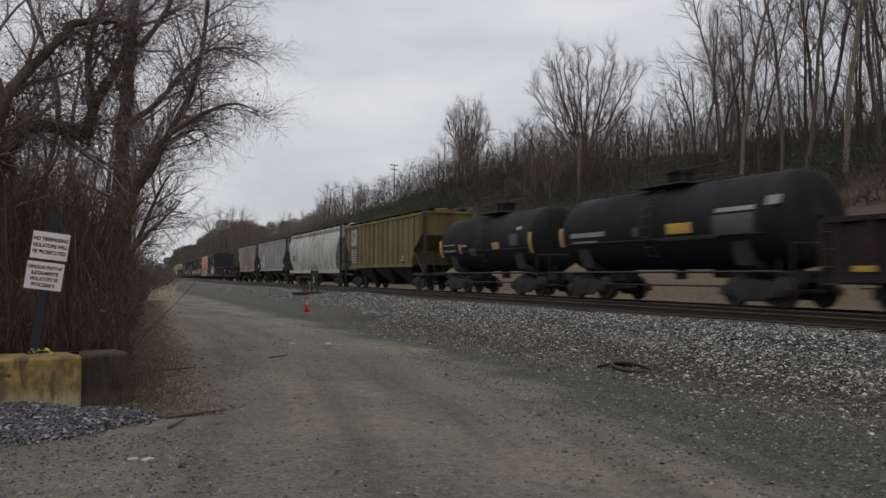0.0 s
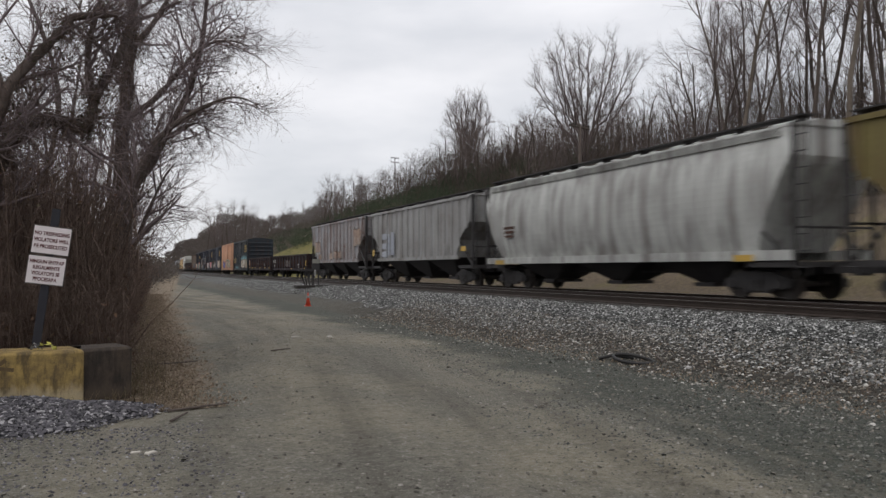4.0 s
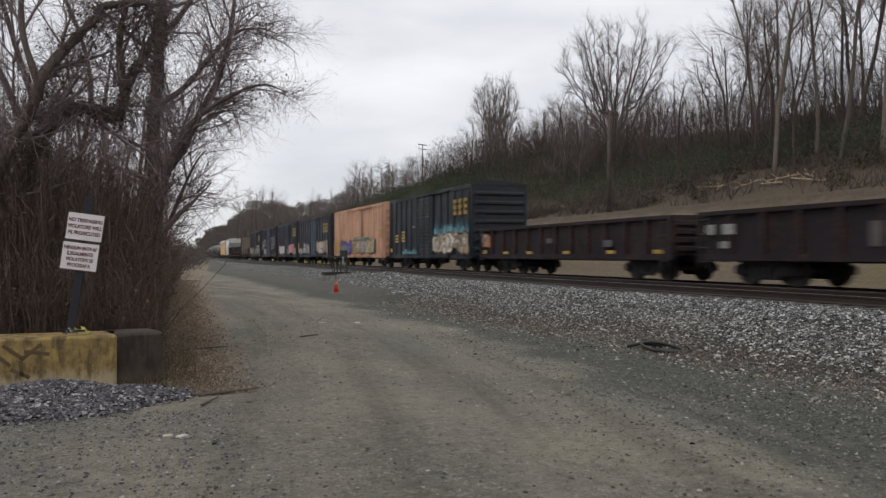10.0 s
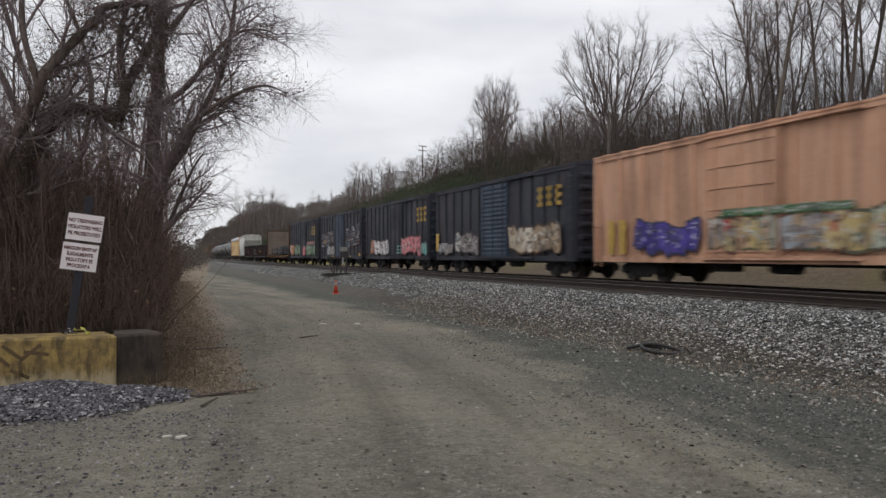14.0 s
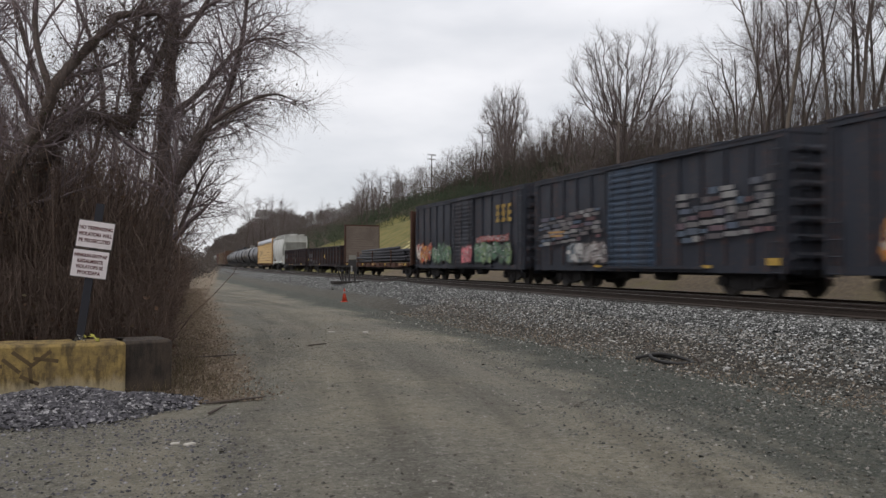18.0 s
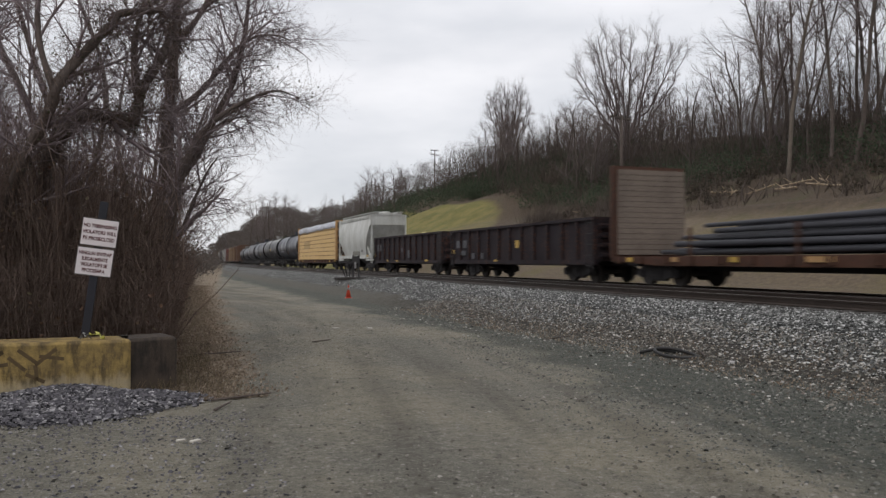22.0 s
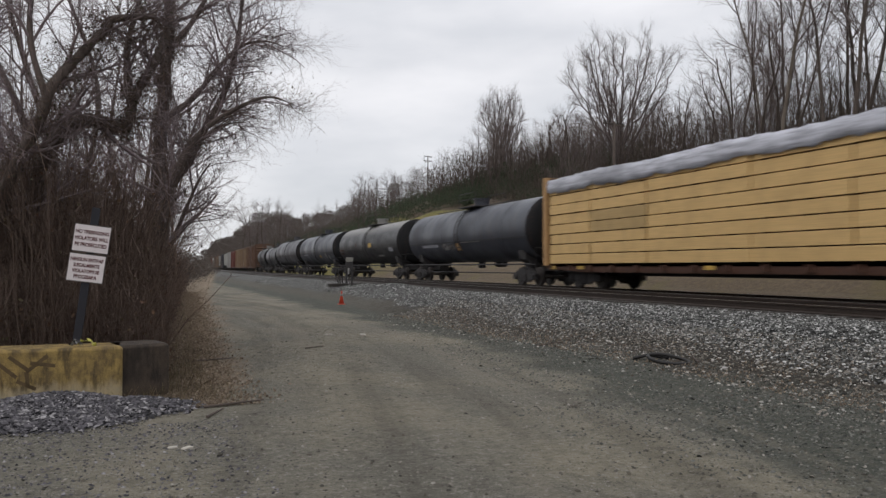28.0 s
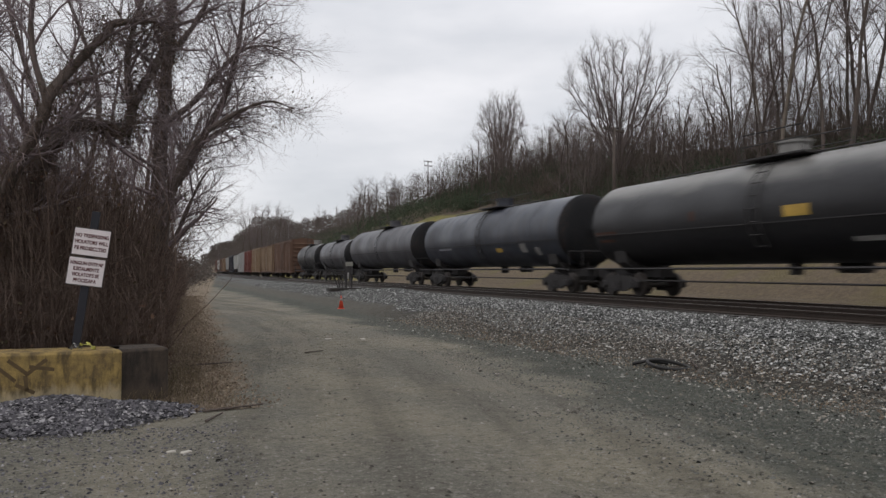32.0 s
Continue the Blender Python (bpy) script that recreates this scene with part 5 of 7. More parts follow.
on_side(c, MARKS, [("three", -6.8, -4.8, 3.02, 3.9, "yellow", "yellow railroad letter shapes"), ("spray", -5.7, -2.0, 0.98, 2.25, "pink", "pink sprayed letters"), ("spray", -6.8, -5.8, 0.98, 1.8, "mint", "mint sprayed letters"), ("spray", -2.0, -0.9, 0.98, 1.75, "mint", "mint sprayed letters"), ("spray", 1.0, 4.4, 0.98, 2.1, "chalk", "white sprayed letters"), ("spray", 4.4, 5.3, 1.0, 2.2, "fire", "orange and teal sprayed letters")])
c = boxcar(208.3, 223.0, "dark brown-black boxcar with a blue door and worn pale letters", P_BLACKISH, P_BLACKISH, "louver", -0.05, 2.9, door_mat=P_NAVY)
on_side(c, MARKS, [("dashes", -7.0, -2.8, 1.6, 3.2, "worn", "worn white sprayed letters"), ("dashes", 1.7, 6.8, 1.7, 2.9, "worn", "worn white sprayed letters"), ("spray", 1.4, 4.3, 0.95, 1.85, "pale", "grey sprayed letters"), ("one", -7.2, -6.7, 0.95, 1.15, "yellow", "yellow mark"), ("one", -4.4, -4.0, 0.86, 0.95, "yellow", "yellow mark"), ("one", 1.8, 2.3, 0.86, 0.95, "yellow", "yellow mark"), ("rows", 4.5, 6.0, 2.1, 2.4, "tan", "orange stencil rows")])
c = boxcar(224.1, 239.7, "dark boxcar with green and red graffiti", P_BLACKISH, P_BLACKISH, "louver", -0.3, 3.0)
on_side(c, MARKS, [("three", -6.7, -4.7, 3.0, 3.85, "yellow", "yellow railroad letter shapes"), ("spray", -6.6, -2.2, 1.0, 2.2, "green", "green sprayed letters"), ("spray", -6.3, -2.4, 2.05, 2.4, "red", "red sprayed outline"), ("spray", 1.3, 4.5, 0.98, 2.2, "green", "green sprayed letters"), ("spray", 4.6, 7.4, 0.98, 2.25, "fire", "red, orange and white sprayed letters"), ("spray", -1.7, -0.3, 0.98, 2.0, "pink", "white and red sprayed letters")])
bulkhead_flat(240.8, 259.8, "rusty bulkhead flatcar loaded with dark poles", MARKS)
c = gondola(260.9, 276.6, "dark maroon gondola with tall sides", P_MAROON, 2.5)
letters(c, [(5.6, 1.6, 0.55, 0.4), (6.6, 1.6, 0.55, 0.4), (5.8, 1.2, 0.7, 0.25), (4.4, 1.0, 0.4, 0.3), (3.2, 1.0, 0.3, 0.3)], MARKS["grey"], -1.64, "rubbed grey stencil marks")
letters(c, [(7.3, 1.3, 0.3, 0.2), (-1.0, 1.5, 0.35, 0.35), (1.5, 0.86, 0.4, 0.1)], YELLOW_MARK, -1.64, "yellow marks")
c = gondola(278.1, 293.3, "dark maroon gondola with small markings", P_MAROON, 2.55)
letters(c, [(6.4, 1.6, 0.35, 0.5), (5.7, 1.6, 0.35, 0.5), (-1.2, 1.1, 0.5, 0.5), (0.3, 1.5, 0.3, 0.25)], MARKS["grey"], -1.64, "rubbed grey stencil marks")
letters(c, [(3.85, 0.84, 0.4, 0.12), (1.5, 0.84, 0.4, 0.1), (-4.8, 0.86, 0.6, 0.12), (7.2, 1.2, 0.25, 0.2)], YELLOW_MARK, -1.64, "yellow marks")
c = covered_hopper(294.9, 306.3, "clean pale grey curved-side covered hopper", P_PALE, P_PALE, STEEL_DARK, 9, 4.4, 1.3, True, P_PALE, 2, 2.0)
on_side(c, MARKS, [("rows", 4.1, 4.6, 1.9, 2.3, "rust", "small stencil rows"), ("one", -3.6, -3.2, 1.6, 1.8, "pole", "dark square mark"), ("one", -5.3, -4.9, 1.2, 1.4, "yellow", "orange mark")], -1.55)
lumber_car(307.2, 328.4, "flatcar stacked with yellow lumber under crumpled wrapping", MARKS)
c = tank_car(329.4, 348.1, "blue-grey tank car with pale graffiti", P_BLUEGREY, 4.1, 3.05)
round_mark(c, 1.525, 2.575, [(3.2, 6.0, 1.95, 2.1, "wrap", "pale sprayed letters"), (0.6, 2.6, 1.75, 2.15, "pale", "pale sprayed letters"), (-0.2, 0.5, 1.7, 2.1, "tan", "orange sprayed letters"), (-3, -0.4, 2.1, 2.14, "white", "white stripe")], MARKS)
c = tank_car(349.1, 368.0, "black tank car with a pale top", P_PALE_TOP, 4.1, 3.05)
round_mark(c, 1.525, 2.575, [(-2.0, -1.1, 2.3, 2.6, "yellow", "yellow placard"), (7.0, 8.4, 2.15, 2.28, "rust", "faded lettering"), (7.2, 8.2, 1.9, 2.0, "rust", "faded lettering"), (-4.6, -3.1, 1.58, 1.7, "white", "white lettering"), (-7.4, -6.4, 1.9, 2.2, "wrap", "pale mark"), (2.6, 2.8, 2.4, 2.7, "rust", "small mark")], MARKS)
c = tank_car(369.0, 387.6, "blue-grey tank car with sooty lower half", P_BLUEGREY, 4.1, 3.05)
round_mark(c, 1.525, 2.575, [(-2.6, -1.9, 1.75, 1.95, "yellow", "yellow mark"), (-5.2, -4.6, 1.7, 2.1, "white", "white mark"), (-6.4, -6.0, 1.55, 1.9, "white", "white mark"), (4, 6, 2.0, 2.1, "wrap", "faded lettering")], MARKS)
tank_car(388.6, 406.6, "dull grey long tank car", P_SILVER, 4.1, 3.05)
tank_car(407.6, 419.8, "dull grey short tank car", P_SILVER, 3.7, 2.75)
tank_car(420.8, 432.6, "short tank car with a pale top", P_PALE_TOP, 3.7, 2.75)
boxcar(434.2, 449.4, "brown boxcar near the train's end", P_BROWN, P_BROWN)
boxcar(450.8, 465.8, "tan boxcar with brown trim", P_TAN, P_BROWN, "plain")
boxcar(467.2, 482.2, "tan boxcar with dusty sides", P_TAN, P_TAN, "plain")
boxcar(483.6, 498.6, "dark red boxcar far down the track", P_RED, P_RED)
boxcar(500.0, 515.0, "grey boxcar far down the track", P_GREY, P_GREY)
covered_hopper(516.4, 531.6, "dirty white covered hopper far down the track", P_WHITE, P_WHITE, STEEL_DARK)
boxcar(533.0, 548.0, "sooty dark boxcar far down the track", P_BLACKISH, P_BLACKISH)
covered_hopper(549.4, 564.6, "weathered grey covered hopper far down the track", P_GREY, P_GREY, STEEL_DARK)
boxcar(566.0, 581.0, "tan boxcar far down the track", P_TAN, P_BROWN)
boxcar(582.4, 597.4, "brown boxcar far down the track", P_BROWN, P_BROWN)
covered_hopper(598.8, 614.0, "dirty white covered hopper at the train's far end", P_WHITE, P_WHITE, STEEL_DARK)
boxcar(615.4, 630.4, "dark red boxcar at the train's far end", P_RED, P_RED)

# ---- bare trees and brush ----
def unit(v):
    return v / (np.linalg.norm(v) + 1e-9)


def turned(rng, d, tilt):
    """A direction that leaves d by that many degrees, to any side."""
    u = unit(np.cross(d, rng.normal(size=3)))
    return unit(d * math.cos(radians(tilt)) + u * math.sin(radians(tilt)))


def dress(rng, out, pts, rad, lev, spec):
    """Side branches along a limb, and theirs in turn."""
    s = spec[lev]
    pts, rad = np.asarray(pts, float), np.asarray(rad, float)
    seg = np.linalg.norm(np.diff(pts, axis=0), axis=1)
    total = seg.sum()
    cum = np.concatenate([[0], np.cumsum(seg)]) / total
    for k in range(s["n"]):
        f = s["from"] + (1 - s["from"]) * (k + rng.uniform(0, 1)) / s["n"]
        i = min(len(pts) - 2, int(np.searchsorted(cum, f) - 1))
        a = (f - cum[i]) / (cum[i + 1] - cum[i] + 1e-9)
        p = pts[i] * (1 - a) + pts[i + 1] * a
        r = rad[i] * (1 - a) + rad[i + 1] * a
        d = turned(rng, unit(pts[i + 1] - pts[i]), s["tilt"] * rng.uniform(0.6, 1.3))
        length = s["len"] * rng.uniform(0.55, 1.15) * (1.15 - s["taper"] * f)
        branch(rng, out, p, d, length, min(r * 0.75, max(s["r"], min(r * 0.5, s["r"] * 2))), lev + 1, spec)


def branch(rng, out, p, d, length, r, lev, spec):
    s = spec[min(lev, len(spec) - 1)]
    n = s["seg"]
    pts, rad = [p], [r]
    for i in range(n):
        d = unit(d + rng.normal(0, s["wob"], 3) + np.array([0, 0, s["up"]]))
        p = p + d * length / n
        pts.append(p)
        rad.append(r * (1 - s.get("thin", 0.7) * (i + 1) / n))
    out.append((np.array(pts), np.array(rad), lev))
    if lev + 1 < len(spec):
        dress(rng, out, pts, rad, lev, spec)


def level(n, start, tilt, length, taper, r, seg, wob, up, thin=0.7):
    return {"n": n, "from": start, "tilt": tilt, "len": length, "taper": taper, "r": r, "seg": seg, "wob": wob, "up": up, "thin": thin}


TREE_KINDS = {
    # tall forest trees: clean stems, steep limbs near the top
    "tall": (20, 0.15, [level(12, 0.35, 36, 7.0, 0.75, 0.05, 12, 0.065, 0.08), level(8, 0.2, 36, 3.0, 0.5, 0.022, 5, 0.09, 0.07), level(6, 0.15, 38, 1.6, 0.3, 0.014, 3, 0.12, 0.06), level(0, 0, 0, 0, 0, 0, 1, 0.1, 0.05)]),
    # round-headed second growth
    "round": (12, 0.17, [level(11, 0.15, 46, 4.6, 0.5, 0.045, 8, 0.09, 0.03), level(8, 0.15, 40, 2.3, 0.4, 0.022, 4, 0.12, 0.05), level(5, 0.15, 42, 1.3, 0.3, 0.015, 3, 0.14, 0.05), level(0, 0, 0, 0, 0, 0, 1, 0.1, 0.05)]),
    # thin whips of the wood's edge
    "whip": (9, 0.09, [level(8, 0.2, 36, 2.6, 0.6, 0.02, 7, 0.08, 0.05), level(6, 0.2, 38, 1.1, 0.4, 0.012, 4, 0.12, 0.05), level(0, 0, 0, 0, 0, 0, 2, 0.14, 0.04)]),
}


def tree_meshes(kind, seed, bark, twig, lean=0.0):
    rng = np.random.default_rng(seed)
    h, r, spec = TREE_KINDS[kind]
    out = []
    branch(rng, out, np.array([0.0, 0, -0.3]), unit(np.array([lean, lean * 0.4, 1.0])), h, r, 0, spec)
    V, F = tubes(out[:1], (8, 5, 3))
    trunk = quick_mesh("trunk", V, F, bark, True)
    V, F = tubes(out[1:], (4, 3, 3))
    return trunk, quick_mesh("crown", V, F, twig)


def tree_thing(meshes, label, group):
    t = thing("bare_tree", None, label, "tree", group)
    for name, me in zip(("trunk", "crown"), meshes):
        part(name, me, None, t)
    return t


def set_tree(proto, x, y, scale, turn, sink=0.2, squeeze=1.0):
    m = Matrix.LocRotScale((x, y, float(ground_z(x, y)) - sink), Euler((0, 0, turn)), (scale * squeeze, scale * squeeze, scale))
    return copy_thing(proto, m)


def vase_meshes(seed, h, wide):
    """A great tree that forks low into many rising limbs, with a rounded fan of fine twigs."""
    rng = np.random.default_rng(seed)
    trunk, limbs = [], []
    trunk.append((bend([(0, 0, -0.4), (0.05, 0, h * 0.06), (0.0, 0.05, h * 0.14), (0.1, 0, h * 0.24)], 3), np.linspace(0.42, 0.3, 10), 0))
    spec = [level(9, 0.3, 30, 3.4, 0.5, 0.04, 5, 0.06, 0.07), level(8, 0.15, 36, 1.7, 0.3, 0.026, 4, 0.1, 0.07), level(6, 0.15, 38, 0.9, 0.3, 0.02, 3, 0.12, 0.06), level(0, 0, 0, 0, 0, 0, 1, 0.1, 0.05)]
    n = 20
    for k in range(n):
        a = k * 2.4 + rng.uniform(-0.3, 0.3)
        out = wide * (0.25 + 0.75 * ((k + 0.5) / n) ** 0.6) * 0.86
        top = h * (0.96 - 0.3 * (out / wide) ** 2.5) * rng.uniform(0.94, 1.0)
        foot = h * rng.uniform(0.07, 0.24)
        c, s = math.cos(a), math.sin(a)
        pts = bend([(0, 0, foot), (c * out * 0.3, s * out * 0.3, foot + (top - foot) * 0.27), (c * out * 0.68, s * out * 0.68, foot + (top - foot) * 0.62), (c * out, s * out, top)], 4)
        pts[1:-1] += rng.normal(0, 0.12, (len(pts) - 2, 3))
        rad = np.linspace(0.17, 0.03, len(pts))
        limbs.append((pts, rad, 0))
        dress(rng, limbs, pts, rad, 0, spec)
    V, F = tubes(trunk, (9,))
    U, G = tubes(limbs, (5, 4, 3, 3))
    return quick_mesh("trunk", V, F, BARK, True), quick_mesh("crown", U, G, TWIG_FAR)


def canopy_top(x, y):
    """Height of the treetops: low over the far shoulder, rising towards the near end of the hill."""
    q = np.asarray(x) / np.asarray(y)
    return 1.6 + np.hypot(x, y) * np.interp(q, [0.05, 0.10, 0.115, 0.126, 0.15, 0.18, 0.22, 0.245, 0.26, 0.30, 0.33, 0.37, 0.43, 0.50, 0.56, 0.74, 0.80, 0.86, 0.95], [0.028, 0.042, 0.058, 0.072, 0.072, 0.068, 0.074, 0.084, 0.102, 0.108, 0.128, 0.15, 0.185, 0.18, 0.195, 0.215, 0.225, 0.3, 0.42])


TREE_HIGH = {"tall": 21.0, "round": 13.0, "whip": 9.5}


def woods():
    g = "bare trees on the wooded hill"
    protos = {
        "tall": [tree_thing(tree_meshes("tall", 11 + k, BARK_PALE if k == 0 else BARK, TWIG_FAR, 0.03), "tall bare tree with a slender grey trunk", g) for k in range(4)],
        "round": [tree_thing(tree_meshes("round", 51 + k, BARK, TWIG_FAR), "round-headed bare tree on the hill", g) for k in range(4)],
        "whip": [tree_thing(tree_meshes("whip", 71 + k, BARK, TWIG_FAR), "thin young bare tree in the brush", g) for k in range(3)],
    }
    for x, y, h, wide, seed in ((54.9, 84, 19.9, 8.6, 31), (62, 134, 18.5, 5.6, 33)):
        t = tree_thing(vase_meshes(seed, h, wide), "large bare tree with a broad fan-shaped crown" if seed == 31 else "bare tree that stands above the far shoulder's brush", g)
        t.matrix_basis = pose(x, y, float(ground_z(x, y)) - 0.2, 0, 0, 30)
    rnd = random.Random(7)
    # the ones that stand out against the sky
    places = [("tall", 40, 36.5, 1.05), ("tall", 40, 42, 1.0), ("tall", 41, 39.5, 0.95), ("tall", 40, 33.6, 1.2), ("tall", 44, 46, 1.0), ("tall", 48, 52, 0.95), ("tall", 47, 36, 1.0),
              ("tall", 53, 46, 1.0), ("tall", 46, 41, 1.1), ("tall", 44, 34, 1.1), ("tall", 50, 44, 1.1), ("tall", 51, 53, 1.0), ("round", 47, 50, 1.1), ("round", 49, 57, 1.0), ("round", 46, 50, 0.9)]
    for x, y, most in [(rnd.uniform(44, 84), 24 + 110 * rnd.random() ** 0.9, 1.1) for _ in range(112)] + [(rnd.uniform(46, 92), 105 + 340 * rnd.random() ** 1.3, 0.95) for _ in range(80)] + [(rnd.uniform(44, 60), rnd.uniform(200, 430), 1.2) for _ in range(50)]:
        k = rnd.choice(("tall", "tall", "round", "whip") if x > 0.86 * y else ("round", "round", "round", "whip"))
        room = float(canopy_top(x, y) - ground_z(x, y)) * rnd.uniform(0.72, 1.08)
        s = min(most * rnd.uniform(0.75, 1.0), room / TREE_HIGH[k])
        if s > 0.3 and not (k == "tall" and rnd.random() < 0.4):
            places.append((k, x, y, s))
    # single trees that stand clear of the far ridge
    for q, rise, y in ((0.113, 0.066, 235), (0.118, 0.074, 228), (0.124, 0.084, 240), (0.129, 0.08, 250), (0.134, 0.083, 236), (0.142, 0.079, 244), (0.15, 0.083, 238), (0.156, 0.08, 226), (0.163, 0.074, 240), (0.172, 0.07, 232),
                       (0.25, 0.098, 150), (0.257, 0.112, 146), (0.264, 0.118, 143), (0.272, 0.112, 148), (0.28, 0.119, 142), (0.288, 0.113, 145), (0.296, 0.118, 140), (0.305, 0.117, 143), (0.313, 0.124, 138), (0.197, 0.08, 205), (0.212, 0.078, 212), (0.228, 0.083, 190)):
        room = 1.6 + math.hypot(q * y, y) * rise - float(ground_z(q * y, y))
        k = rnd.choice(("round", "round", "tall"))
        places.append((k, q * y, y, room / TREE_HIGH[k]))
    used, first = set(), []
    for k, x, y, s in places:
        p = protos[k][rnd.randrange(len(protos[k]))]
        m = Matrix.LocRotScale((x, y, float(ground_z(x, y)) - 0.2), Euler((0, 0, rnd.uniform(0, 6.28))), (s, s, s))
        if p in used:
            copy_thing(p, m)
        else:
            used.add(p)
            first.append((p, m))
    for p, m in first:
        p.matrix_basis = m


def sticks(P0, P1, R0, R1, k=3):
    """Many straight tapered pieces at once."""
    d = P1 - P0
    d = d / (np.linalg.norm(d, axis=1)[:, None] + 1e-9)
    ref = np.where(np.abs(d[:, 2:3]) > 0.8, np.array([[1.0, 0.2, 0]]), np.array([[0.1, 0.2, 1.0]]))
    u = np.cross(d, ref)
    u /= np.linalg.norm(u, axis=1)[:, None] + 1e-9
    w = np.cross(d, u)
    a = np.arange(k) * 2 * np.pi / k
    circ = np.cos(a)[None, :, None] * u[:, None] + np.sin(a)[None, :, None] * w[:, None]
    V = np.concatenate([P0[:, None] + R0[:, None, None] * circ, P1[:, None] + R1[:, None, None] * circ], 1).reshape(-1, 3)
    j = np.arange(k)
    f = np.stack([j, (j + 1) % k, k + (j + 1) % k, k + j], -1)
    F = (np.arange(len(P0))[:, None, None] * 2 * k + f[None]).reshape(-1, 4)
    return V, F


def spikes(P0, P1, R0, R1):
    """Many straight twigs at once, each of three sides and a point; stout ones are cut off square."""
    V, F = sticks(P0, P1, R0, R1)
    stout = np.repeat(R1 > 0.45 * R0, 3)
    tip = (np.arange(len(P0)) * 6)[:, None] + np.array([[3, 3, 3]])
    a, b = F[:, (0, 1, 2)].copy(), F[:, (0, 2, 3)][stout]
    a[~stout, 2] = tip.ravel()[~stout]
    return V, np.concatenate([a, b])


def leaves(rng, P, size):
    """A small four-cornered leaf at each place, turned at random and creased."""
    n = len(P)
    a = rng.normal(size=(n, 3))
    a /= np.linalg.norm(a, axis=1)[:, None]
    b = np.cross(a, rng.normal(size=(n, 3)))
    b /= np.linalg.norm(b, axis=1)[:, None]
    c = np.cross(a, b)
    s = size[:, None]
    V = np.stack([P - a * s, P + b * s * 0.6 + c * s * 0.15, P + a * s, P - b * s * 0.6 + c * s * 0.15], 1).reshape(-1, 3)
    F = (np.arange(n)[:, None] * 4 + np.arange(4)[None])
    return V, F


EVERGREEN = leafy("dull_evergreen_leaves", (60, 69, 56), (69, 80, 62), (78, 87, 68), (74, 77, 63))
DRY_LEAF = leafy("dry_brown_leaves", (98, 85, 74), (132, 117, 102), (162, 148, 130), (108, 96, 84))
HILL_LEAF = leafy("dark_brown_hill_brush", (68, 62, 55), (82, 74, 65), (94, 84, 74), (75, 74, 61))
# distant growth: the haze of distance is mixed into this lighter colour
HAZED_BRUSH = leafy("hazed_grey_brown_brush", (80, 74, 70), (94, 87, 82), (106, 98, 93), (86, 82, 75))
BRUSH = leafy("brown_brush_stems", (70, 61, 56), (90, 80, 73), (106, 96, 88), (79, 69, 63))
VINE = leafy("dark_vine_stems", (90, 76, 69), (114, 97, 88), (137, 120, 110), (103, 88, 81))


def clumps(rng, centres, radii, per):
    """Places of leaves in loose rounded clumps."""
    n = len(centres) * per
    d = rng.normal(size=(n, 3))
    d /= np.linalg.norm(d, axis=1)[:, None]
    q = rng.uniform(0.35, 1.0, n) ** 0.5
    c, r = np.repeat(centres, per, 0), np.repeat(radii, per)
    return c + d * (q * r)[:, None] * np.array([[1.0, 1.0, 0.75]])


